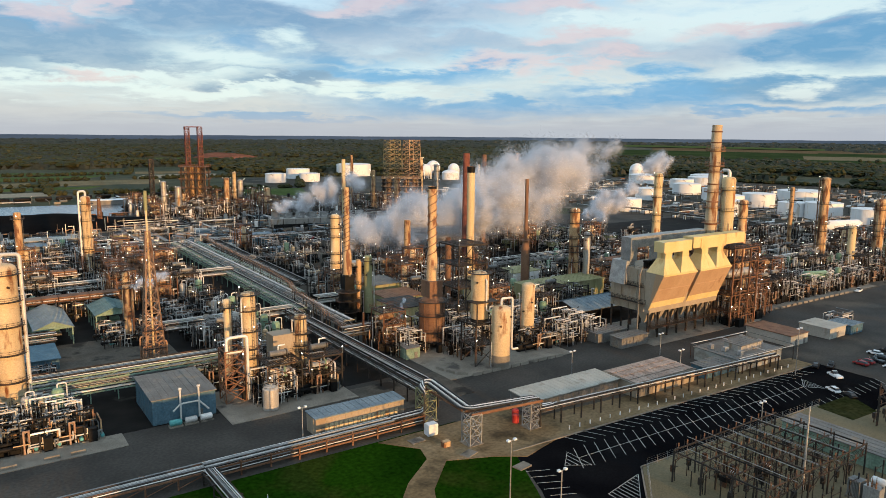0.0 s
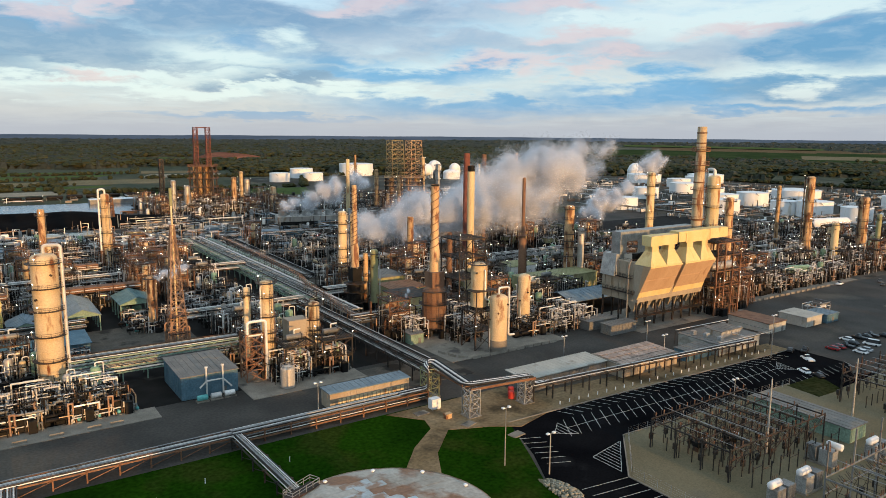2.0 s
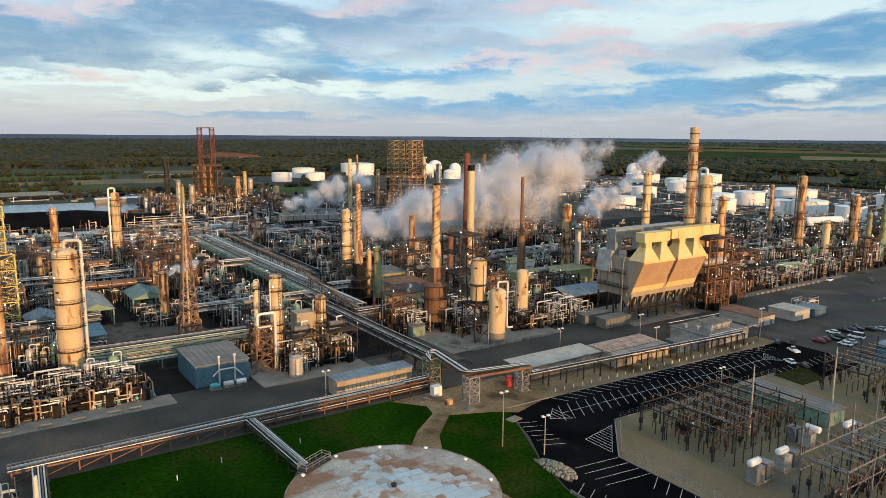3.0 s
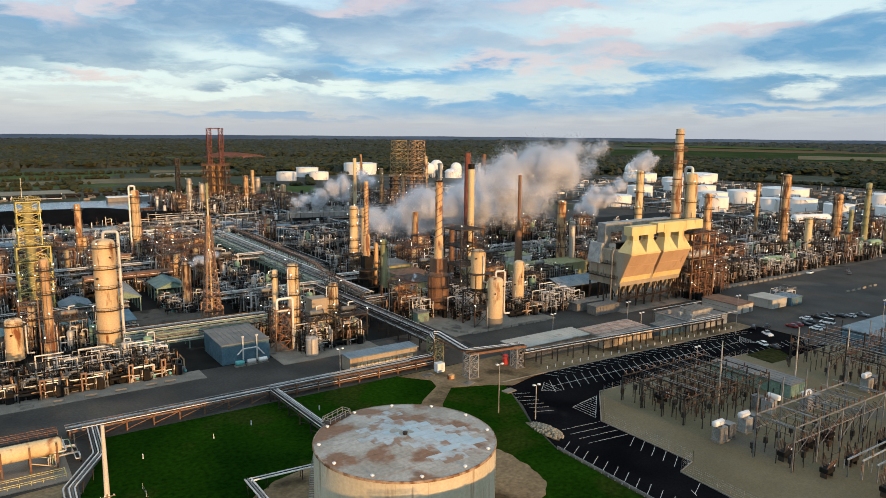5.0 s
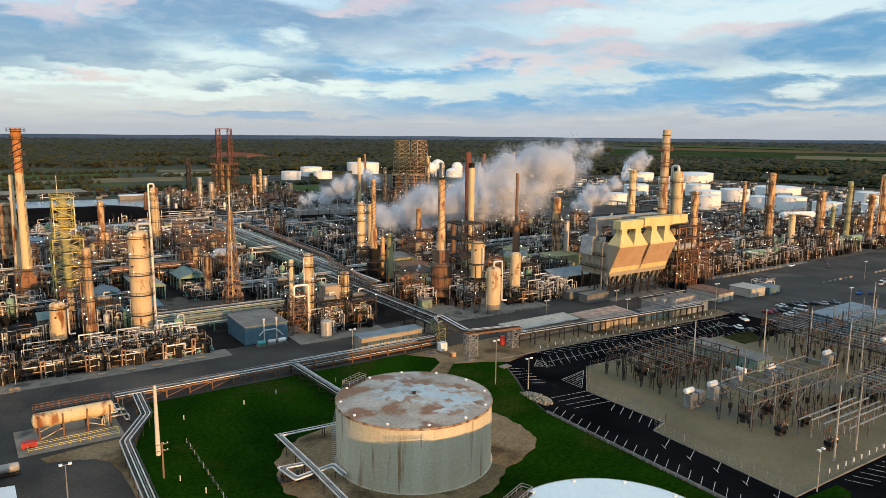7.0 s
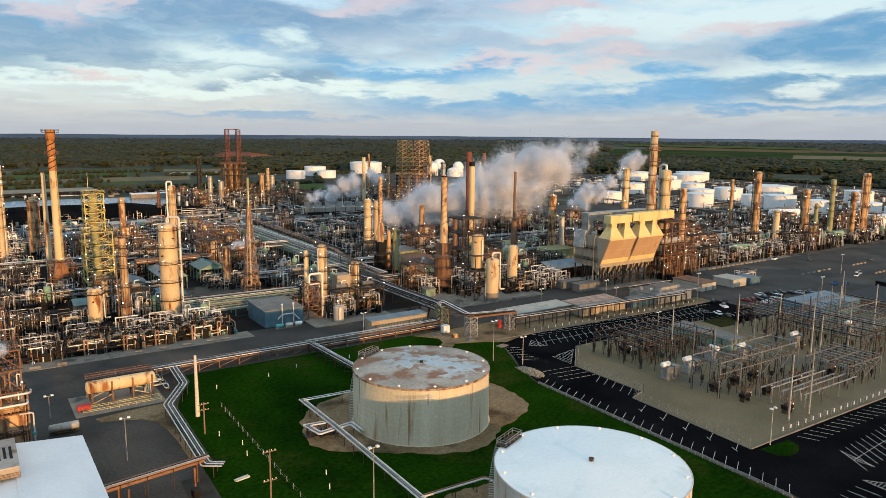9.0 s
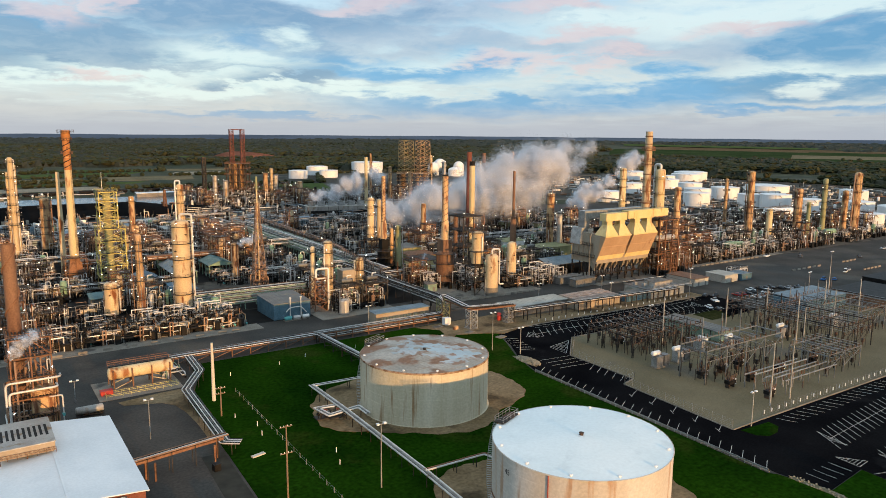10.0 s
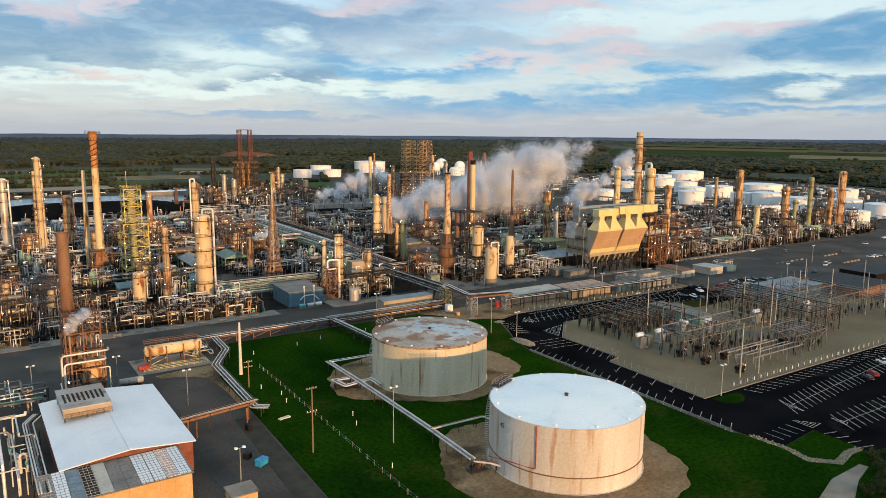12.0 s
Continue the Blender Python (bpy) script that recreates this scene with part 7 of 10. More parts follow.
fill(276, 30, 345, 41, 11.5, 10.0, "ACHEGBC", 102, 0.06, 2)
fill(232, 50, 290, 64, 11.5, 10.0, "ABDJCHJE", 101, 0.03, 2)
fill(298, 50, 345, 64, 11.5, 10.0, "ABCHEGB", 103, 0.08, 2)
fill(262, 72, 345, 145, 14, 13, "ABCDEHJ", 11, 0.15)
fill(352, 28, 470, 76, 13, 11.5, "BCEHGBAD", 12, 0.1, 2)
fill(352, 92, 470, 150, 16, 15, "BCHEA", 13, 0.2)
fill(112, 165, 330, 275, 18, 17, "ABCHDEI", 14, 0.25)
place("F", 12, 205)
for bx in (-14.5, -10, -5.5, -1.2):
    pump(bx, 33.4, 90)


MODULES["t"] = [(ob, ob.matrix_basis.copy()) for ob in (thicket(0, 0, 13, 11, 8, 80, 77),)]
# DARK is repeated in "u" to paint shade among its pipes
MODULES["u"] = [(ob, ob.matrix_basis.copy()) for ob in (thicket(0, 0, 12, 8, 6.5, 70, 78, [PIPE_A, DARK, PIPE_B, DARK, STEEL, PIPE_C, DARK, ORANGE], radii=(0.08, 0.11, 0.15, 0.2, 0.26)),)]
fill(-50, 36, 0, 37, 11, 10, "uu", 61, pad=-2)
fill(-46, 43, -4, 46, 11.5, 9, "tu", 62, pad=-1)
fill(29, 36, 62, 60, 11.5, 9, "tu", 63, pad=-1)
fill(92, 33, 160, 62, 12, 9, "ttu", 64, pad=-2)
fill(232, 28, 345, 29, 12, 9, "tu", 65, pad=-2)

for key in MODULES:      # originals that were never put down
    if key not in USED:
        for ob, local in MODULES[key]:
            drop(ob)
# ---- substation ----
def bus_frame(label, x0, y0, x1, y1, h, nx, ny, material=GALV, tall=0.0, cross=True):
    """A switchyard frame: posts, high beams both ways, strings of insulators and bus tubes."""
    t = thing("bus_frame", label, "switchyard frame", x0, y0, 0, 0, "switchyard frames")
    w, d = x1 - x0, y1 - y0
    xs, ys = [w * i / (nx - 1) for i in range(nx)], [d * j / (ny - 1) for j in range(ny)]
    for i, a in enumerate(xs):
        for j, b in enumerate(ys):
            part("post", Geo().beam((a, b, 0.1), (a, b, h + (tall if j == ny - 1 else 0.2)), 0.26), material, t)
    for b in ys:
        part("beam", Geo().beam((0, b, h), (w, b, h), 0.2, 0.26), material, t)
        part("beam", Geo().beam((0, b, h * 0.68), (w, b, h * 0.68), 0.16), material, t)
    for a in xs:
        part("beam", Geo().beam((a, 0, h - 0.3), (a, d, h - 0.3), 0.22, 0.3), material, t)
    ins, bus = Geo(), Geo()
    for b in ys:
        n = int(w / 2.6)
        for i in range(n):
            a = w * (i + 0.5) / n
            ins.rev([(0.05, h + 0.15), (0.17, h + 0.3), (0.08, h + 0.5), (0.17, h + 0.7), (0.08, h + 0.9), (0.16, h + 1.1), (0.02, h + 1.3)], 6, (a, b))
            ins.rev([(0.05, h * 0.68 + 0.1), (0.16, h * 0.68 + 0.3), (0.07, h * 0.68 + 0.5), (0.15, h * 0.68 + 0.8), (0.02, h * 0.68 + 1.0)], 6, (a, b))
    for a in [w * k / 7 for k in range(1, 7)]:
        bus.tube([(a, -0.8, h + 1.35), (a, d + 0.8, h + 1.35)], 0.06, 6)
        bus.tube([(a, 0, h * 0.68 + 1.0), (a, d, h * 0.68 + 1.0)], 0.06, 6)
    arms = Geo()      # switch arms and small steel between the posts
    for b in ys:
        for i in range(int(w / 1.3)):
            a = 0.65 + 1.3 * i
            arms.beam((a, b - 0.7, h * 0.68 + 0.2), (a + 0.3, b + 0.9, h * 0.68 + 1.1), 0.07)
            if i % 3 == 0:
                arms.beam((a, b, 0.15), (a, b, h * 0.68), 0.13).beam((a - 0.9, b, h * 0.45), (a + 0.9, b, h * 0.45), 0.09)
            if i % 2 == 0:
                arms.beam((a, b, h), (a, b, h + 1.3), 0.1).beam((a - 0.5, b - 0.6, h * 0.68 + 1.1), (a + 0.5, b + 0.8, h * 0.68 + 1.6), 0.09)
            if i % 4 == 1:      # drop leads and a switch box low on the post
                arms.beam((a, b, h * 0.68), (a + 0.6, b + 1.6, 2.6), 0.06).box(a - 0.35, b + 1.2, 1.2, a + 0.45, b + 1.9, 2.6).beam((a, b + 1.5, 0.1), (a, b + 1.5, 1.2), 0.2)
    for j in range(ny - 1):
        for i in range(int(w / 3)):
            a = 1.5 + 3 * i
            arms.beam((a, ys[j], h * 0.68 + 0.6), (a, ys[j + 1], h * 0.68 + 0.6), 0.06).beam((a, (ys[j] + ys[j + 1]) / 2, 0.15), (a, (ys[j] + ys[j + 1]) / 2, 3.4), 0.16)
    tagged(part("switch_arm", arms, STEEL, t), kind="stuff")
    tagged(part("insulator", ins, BROWN, t, "brown ribbed insulators"), kind="stuff")
    tagged(part("bus_tube", bus, GALV, t), kind="stuff")
    if cross:
        for i in range(nx - 1):
            part("brace", Geo().beam((xs[i], 0, h * 0.3), (xs[i + 1], 0, h * 0.95), 0.12), material, t)
    return t


bus_frame("dark steel switchyard frame with rows of insulators", 91, -73, 127, -53, 7.0, 6, 4, STEEL)
bus_frame("galvanised switchyard frame with tall masts", 89.3, -102, 128, -93, 10.3, 5, 2, PIPE_B, 6.8)
bus_frame("thin switchyard frame near the yard fence", 127, -117.5, 146, -105, 6.8, 3, 3, PIPE_B, 0.4)
bus_frame("switchyard frame with rusty beams", 153, -108, 173, -80, 9.5, 3, 4, STEEL, 5.0)
bus_frame("distant switchyard frame with insulators", 179, -100, 209, -74, 9.5, 4, 3, PIPE_B, 5.0)
bus_frame("distant dark switchyard frame", 156, -74, 186, -62, 8, 4, 2, STEEL, 3.0)
bus_frame("galvanised switchyard frame at the yard's end", 205, -118, 235, -100, 9, 3, 2, PIPE_B, 4.0)
t = thing("disconnect_rack", "parallel galvanised switch beams on short legs", "switchgear", 0, 0)
for i in range(5):
    yy, x0, z = -109.5 - 2.4 * i, 97 + 1.2 * i, 4.2 + 0.35 * (i % 2)
    part("beam", Geo().beam((x0, yy, z), (x0 + 27, yy, z), 0.3, 0.24), GALV, t)
    for j in range(4):
        part("leg", Geo().beam((x0 + 0.5 + 8.6 * j, yy, 0.1), (x0 + 0.5 + 8.6 * j, yy, z), 0.22), PIPE_B, t)
for i in range(9):
    part("insulator", Geo().rev([(0.1, 4.6), (0.22, 4.8), (0.1, 5.0), (0.22, 5.2), (0.1, 5.4), (0.05, 5.9)], 7, (99.5 + 2.9 * i, -109.5 - 2.4 * (i % 5))), BROWN, t)


def transformer(x, y, rz=0, material=GALV):
    t = thing("transformer", "grey power transformer with a white oil tank and cooling fins", "transformer", x, y, 0.15, rz, "power transformers")
    part("tank", Geo().box(-1.5, -1.1, 0.4, 1.5, 1.1, 3.6), material, t)
    part("skid", Geo().box(-1.8, -1.4, 0, 4.6, 1.4, 0.4), CONCRETE, t)
    part("oil_tank", Geo().drum((-2.6, -0.2, 4.8), (0.4, -0.2, 4.8), 0.75, 14), WHITE, t)
    part("oil_support", Geo().box(-1.6, -0.4, 3.6, -1.3, 0, 4.2).box(0.0, -0.4, 3.6, 0.3, 0, 4.2), material, t)
    part("radiator", Geo().box(2.0, -1.2, 0.5, 4.4, 1.2, 3.8), PIPE_B, t)
    for i in range(9):
        part("fin", Geo().box(2.05 + 0.27 * i, -1.36, 0.6, 2.13 + 0.27 * i, 1.36, 3.7), GALV, t)
    for i in range(3):
        part("bushing", Geo().rev([(0.18, 3.6), (0.22, 3.9), (0.1, 4.1), (0.2, 4.3), (0.1, 4.5), (0.18, 4.7), (0.08, 5.0), (0.04, 5.9)], 8, (-0.6 + 0.75 * i, 0.7)), BROWN, t)
    return t


first = transformer(90.6, -83.5)
for x, y, a in ((100.4, -83.6, 0), (127, -84, 0), (155, -85.5, 0), (116, -80, 90), (186, -88, 0)):
    copy_thing(first, pose(x, y, 0.15, 0, 0, a))


def breaker(x, y):
    t = thing("circuit_breaker", "dark circuit breaker with six slanted bushings", "circuit breaker", x, y, 0.15, 0, "circuit breakers")
    part("tank", Geo().box(-1.5, -0.9, 1.2, 1.5, 0.9, 2.2), DARK, t)
    for s in (-1.2, 1.2):
        part("leg", Geo().box(s - 0.1, -0.7, 0, s + 0.1, 0.7, 1.2), STEEL, t)
    for i in range(3):
        for s in (-1, 1):
            part("bushing", Geo().tube([(-1 + i, s * 0.5, 2.1), (-1 + i, s * 1.3, 4.2)], 0.14, 7), BROWN, t)
    part("cabinet", Geo().box(1.55, -0.5, 0.8, 2.2, 0.5, 2.4), WHITE, t)
    return t


first = breaker(94, -97.5)
for x, y in ((94, -107), (103.5, -97.5), (112, -97.5), (119, -107), (104, -107), (96, -118), (136, -108), (108, -62), (99, -60)):
    copy_thing(first, pose(x, y, 0.15))
first = thing("post_insulator", "thin upright insulator post on a pipe leg", "insulator", 98, -112, 0.15, 0, "insulator posts")
part("leg", Geo().tube([(0, 0, 0), (0, 0, 2.2)], 0.12, 7), GALV, first)
part("insulator", Geo().rev([(0.1, 2.2), (0.2, 2.4), (0.1, 2.6), (0.2, 2.8), (0.1, 3.0), (0.2, 3.2), (0.1, 3.4), (0.05, 3.8)], 7), BROWN, first)
for i in range(22):
    copy_thing(first, pose(101 + 3.1 * (i % 8), -107 - 4.2 * (i // 8) + 0.3 * (i % 3), 0.15))
sheet_building("relay_house", "long green relay house with a pale roof", 131, -77, 138.5, -52.5, 3.6, MINT, GREYROOF, 0.3, category="building")
# tall galvanised line poles in the yard
first = thing("line_pole", "tall slim galvanised line pole", "pole", 90.7, -121.6, 0.1, 0, "substation poles")
part("shaft", Geo().rev([(0.28, 0), (0.14, 17.5), (0.01, 17.6)], 10), GALV, first)
for x, y in ((100.3, -121.5), (141, -72.5), (136.6, -104), (110, -69.5), (152, -93), (154.5, -79.6), (172, -95), (186, -84), (200, -90), (215, -70), (205, -102), (225, -100), (235, -86)):
    copy_thing(first, pose(x, y, 0.1))


def fence(pts, label, h=2.2, step=3.2):
    """Chain-link fence: posts and rails with a fine mesh of wires."""
    t = thing("fence", label, "fence", 0, 0, 0)
    posts, wires = Geo(), Geo()
    for (ax, ay), (bx, by) in zip(pts, pts[1:]):
        n = max(1, round(math.hypot(bx - ax, by - ay) / step))
        for i in range(n + 1):
            x, y = ax + (bx - ax) * i / n, ay + (by - ay) * i / n
            posts.beam((x, y, 0.05), (x, y, h), 0.08)
        for k in range(5):
            wires.beam((ax, ay, 0.3 + (h - 0.35) * k / 4), (bx, by, 0.3 + (h - 0.35) * k / 4), 0.016)
    tagged(part("post", posts, GALV, t), kind="stuff")
    tagged(part("wire", wires, GALV, t), kind="stuff")


fence([(91.8, -45.8), (157, -47.3)], "galvanised fence along the substation")
fence([(76.9, -60), (76.9, -86.5), (70.9, -88), (69, -125)], "galvanised fence along the substation")
fence([(82, -125), (168, -126.3), (232, -126)], "galvanised fence along the substation")
fence([(91.8, -45.8), (76.9, -60)], "galvanised fence at the substation corner")
# low guard rail between the lawn and the lot
t = thing("guard_rail", "low galvanised guard rail on short posts", "guard rail", 0, 0)
part("rail", Geo().beam((55.6, -66, 0.75), (54.3, -144, 0.75), 0.12, 0.32), GALV, t)
for i in range(40):
    part("post", Geo().box(55.5 - 0.033 * i, -66.2 - 1.95 * i, 0, 55.65 - 0.033 * i, -66.0 - 1.95 * i, 0.9), GALV, t)
# wheel stops and small bollards by the lot
first = solo("bollard", Geo().rev([(0.14, 0), (0.14, 1.0), (0.01, 1.1)], 8), FLATWHITE, "short white bollard beside the lot", "bollard", 92, -22.4, 0, 0, "white bollards")
for i in range(26):
    copy_thing(first, pose(95.4 + 3.4 * i, -22.4 - 0.11 * i, 0))
for i in range(26):
    copy_thing(first, pose(84 + 3.3 * i, -124.2 - 0.05 * i, 0.1))

# ---- road furniture ----
first = solo("road_barrier", Geo().add([(-1.5, -0.3, 0), (1.5, -0.3, 0), (1.5, 0.3, 0), (-1.5, 0.3, 0), (-1.5, -0.1, 0.85), (1.5, -0.1, 0.85), (1.5, 0.1, 0.85), (-1.5, 0.1, 0.85)],
             [(3, 2, 1, 0), (4, 5, 6, 7), (0, 1, 5, 4), (1, 2, 6, 5), (2, 3, 7, 6), (3, 0, 4, 7)]), CONCRETE, "pale concrete road barrier block", "road barrier", 90.3, 30.5, 0.03, 100, "road barriers")
for x, y, a in ([(91.5, 26.5, 110), (93.5, 23.2, 140)] + [(97 + 3.6 * i, 20.8, 0) for i in range(10)] + [(134 + 3.6 * i, 35, 0) for i in range(4)] + [(230 + 4.2 * i, 18.6, 0) for i in range(18)]
                + [(282 + 5 * i, -16, 3) for i in range(6)] + [(332 + 4 * i, -16.5, 3) for i in range(4)] + [(318 + 4 * i, -35, 3) for i in range(5)] + [(-20 - 7.5 * i, 26.6, 0) for i in range(9)] + [(-12 + 5 * i, 26.8, 0) for i in range(2)]):
    copy_thing(first, pose(x, y, 0.03, 0, 0, a))


def lamp_post(x, y, h, arms=2, material=GALV, label="galvanised yard lamp post with flood lamps"):
    t = thing("lamp_post", label, "lamp post", x, y, 0, 0, "yard lamp posts")
    part("shaft", Geo().rev([(0.16, 0), (0.09, h), (0.01, h + 0.05)], 8), material, t)
    part("arm", Geo().beam((-0.9, 0, h), (0.9, 0, h), 0.1), material, t)
    for s in ((-0.8, 0.8) if arms == 2 else (0.8,)):
        part("lamp_head", Geo().box(s - 0.3, -0.35, h, s + 0.3, 0.25, h + 0.3), FLATWHITE, t)
    return t


for x, y, h in ((-53.8, -53.6, 9.8), (-57.3, -107.9, 9.8), (-87.8, -22, 8), (-65.4, -18.5, 6), (-19.4, -104.1, 13.9), (120.5, 6.2, 7), (157.6, 4.4, 7), (127.8, -49.2, 8), (144.9, -13, 8.3), (74, -127, 9), (57.7, -41.8, 13), (63, -50, 9), (214, -62, 14), (176, -30, 14), (36.5, 6.5, 8), (302, -25, 10)):
    lamp_post(x, y, h)


def wood_pole(x, y, h, label, material=WOOD, arms=(0.93,), r=0.22):
    t = thing("utility_pole", label, "utility pole", x, y, 0.05)
    part("shaft", Geo().rev([(r, 0), (r * 0.6, h), (0.01, h + 0.05)], 10), material, t)
    for k in arms:
        arm = part("crossarm", Geo().beam((-1.3, 0.2, h * k), (1.3, 0.2, h * k), 0.14, 0.16), material, t)
        for s in (-1.1, -0.4, 0.4, 1.1):
            part("insulator", Geo().rev([(0.05, h * k + 0.08), (0.1, h * k + 0.2), (0.03, h * k + 0.35)], 6, (s, 0.2)), FLATWHITE, arm)
    return t


wood_pole(-33.9, -37, 16.2, "thick pale bare pole in the lawn", PALEWOOD, (), 0.55)
wood_pole(-35.5, -48.9, 8.0, "short wooden pole with crossarms", WOOD, (0.93, 0.75))
wood_pole(-37.4, -98.4, 15.8, "tall wooden utility pole with a crossarm", WOOD, (0.62, 0.97))
wood_pole(82, -178, 12, "wooden utility pole beside the grass island", WOOD, (0.95,))
wires = Geo()
for k in range(6):      # power lines sag over the lawn towards the lot
    a, b = Vector((20 + 5.5 * k, -205, 11)), Vector((150 + 5 * k, -150 - 6 * k, 13))
    pts = [a.lerp(b, u / 10) - Vector((0, 0, 5.0 * (u / 10) * (1 - u / 10))) for u in range(11)]
    wires.tube(pts, 0.05, 5)
tagged(solo("power_line", wires, GALV, "thin sagging power lines over the lawn", "cable"), kind="stuff")


# ---- vehicles ----
def car(x, y, rz, colour, kind="sedan"):
    """A car with lofted body, cabin glass, wheels and lamps."""
    van = kind == "van"
    pick = kind == "pickup"
    L, W = (5.4, 1.9) if van or pick else (4.6, 1.8)
    t = thing("car" if not van else "van", f"{colour} {kind} parked on the asphalt", "car" if not van else "van", x, y, 0.05, rz, "parked cars")
    hood, top = (1.0, 2.2) if van else (1.0 if pick else 0.92, 1.75 if pick else 1.45)
    sec = [(-L / 2, 0.45, hood * 0.72), (-L / 2 + 0.15, 0.3, hood * 0.95), (-L * 0.1, 0.28, hood), (L / 2 - 0.35, 0.3, hood * 0.9), (L / 2, 0.45, hood * 0.62)]
    vs, fs = [], []
    for px, z0, z1 in sec:
        vs += [(px, -W / 2, z0), (px, -W / 2, z1 * 0.8), (px, -W / 2 + 0.12, z1), (px, W / 2 - 0.12, z1), (px, W / 2, z1 * 0.8), (px, W / 2, z0)]
    for i in range(len(sec) - 1):
        o = 6 * i
        fs += [(o + j, o + 6 + j, o + 6 + (j + 1) % 6, o + (j + 1) % 6) for j in range(6)]
    fs += [(0, 1, 2, 3, 4, 5), tuple(range(6 * len(sec) - 1, 6 * len(sec) - 7, -1))]
    part("body", Geo().add(vs, fs), CAR_COLOURS[colour], t)
    c0, c1 = (-L / 2 + 0.1, L / 2 - 1.0) if van else ((-0.2, 1.4) if pick else (-L / 2 + 0.5, L / 2 - 1.2))
    part("cabin", Geo().add([(c0, -W / 2 + 0.14, hood), (c1, -W / 2 + 0.14, hood), (c1, W / 2 - 0.14, hood), (c0, W / 2 - 0.14, hood),
         (c0 + 0.35, -W / 2 + 0.28, top - 0.08), (c1 - 0.6, -W / 2 + 0.28, top - 0.08), (c1 - 0.6, W / 2 - 0.28, top - 0.08), (c0 + 0.35, W / 2 - 0.28, top - 0.08)],
         [(4, 5, 6, 7), (0, 1, 5, 4), (1, 2, 6, 5), (2, 3, 7, 6), (3, 0, 4, 7)]), GLASS, t, "dark window glass")
    part("roof", Geo().box(c0 + 0.38, -W / 2 + 0.3, top - 0.08, c1 - 0.62, W / 2 - 0.3, top), CAR_COLOURS[colour], t)
    for a in (-L * 0.3, L * 0.3):
        for s in (-1, 1):
            part("wheel", Geo().tube([(a, s * (W / 2 - 0.22), 0.33), (a, s * (W / 2 + 0.01), 0.33)], 0.33, 12), TYRE, t)
    return t


protos = {}
for i, (x, y, a, c, k) in enumerate((
        (202, -36, 90, "red", "sedan"), (205.5, -36, 90, "red", "sedan"), (209, -37, 90, "black", "pickup"), (206, -43, 90, "white", "sedan"), (210, -42.5, 90, "silver", "sedan"), (213.5, -36.5, 90, "black", "sedan"), (217, -33, 90, "white", "sedan"),
        (218.5, -40.5, 100, "white", "van"), (223, -34.5, 90, "black", "pickup"), (226.5, -34.5, 90, "black", "sedan"), (230, -35, 90, "black", "pickup"), (233, -38, 90, "black", "sedan"), (236.5, -40, 90, "silver", "sedan"), (242, -42, 95, "grey", "pickup"),
        (184, -37.5, 60, "white", "pickup"), (171.5, -43.5, 65, "white", "sedan"), (171, -48, 65, "black", "sedan"), (188, -29.5, 20, "black", "sedan"), (192, -32, 20, "black", "pickup"), (144, -138, 70, "white", "pickup"), (124, -142.5, 60, "black", "sedan"), (129, -141.5, 60, "red", "sedan"),
        (310, 17.5, 10, "white", "pickup"), (333, 10, 30, "grey", "pickup"), (376, 32, 0, "red", "sedan"), (302, -33, 20, "white", "van"), (309, -31, 20, "silver", "pickup"), (357, -13, 40, "grey", "pickup"), (271, -38, 15, "blue", "pickup"), (276, -41, 15, "blue", "sedan"),
        (352, -33, 90, "white", "sedan"), (356, -33, 90, "white", "sedan"), (360, -33.5, 90, "silver", "sedan"), (364, -34, 90, "grey", "sedan"), (368, -34, 90, "white", "sedan"), (403, -5, 0, "silver", "pickup"), (443, 2, 0, "white", "sedan"), (326, 5.5, 20, "grey", "sedan"))):
    if (c, k) in protos:
        copy_thing(protos[c, k], pose(x, y, 0.05, 0, 0, a))
    else:
        protos[c, k] = car(x, y, a, c, k)

# right-hand buildings beyond the substation
sheet_building("warehouse", "long warehouse with a pale blue roof", 196, -72, 226, -57, 5.2, BLUE, ROOFBLUE, 0.6, ribs=False, doors=(0.3,))
sheet_building("warehouse", "low dark brown building", 232, -86, 262, -62, 4.5, BROWN, DARK, 0.3, ribs=False, doors=(0.3,))
sheet_building("warehouse", "low dark building with a flat roof", 268, -76, 294, -58, 5.5, DARK, DARK, 0.2, ribs=False, doors=(0.3,))
sheet_building("pump_house", "low flat-roofed plant house with brown roofing", 163.5, -19.5, 186, -4, 3.7, PALEROOF, GREYROOF, 0.2, ribs=False, doors=(0.2, 0.7))
sheet_building("pump_house", "grey rooftop plant cabin", 170.5, -15.5, 181, -9.5, 5.9, CLAD, GREYROOF, 0.1)
t = thing("roof_piping", "level silver pipes on a light frame over the roof", "pipework", 0, 0)
for i, (xa, ya, xb, yb) in enumerate(((162, -20.6, 189, -21.8), (162, -19.9, 189, -21.1), (163, -2.8, 190, -4), (163, -3.6, 190, -4.8), (162.5, -20, 163, -3), (189, -21.5, 190, -4), (176, -21, 177, -3.4))):
    part("pipe", Geo().tube([(xa, ya, 4.9 + 0.2 * (i % 2)), (xb, yb, 4.9 + 0.2 * (i % 2))], 0.09, 7), (PIPE_A, PIPE_B, PIPE_B)[i % 3], t)
for xx, yy in ((162.4, -20.4), (171, -20.8), (180, -21.2), (189, -21.6), (163, -3), (172, -3.4), (181, -3.8), (190, -4.2)):
    part("post", Geo().beam((xx, yy, 0), (xx, yy, 4.95), 0.16), STEEL, t)
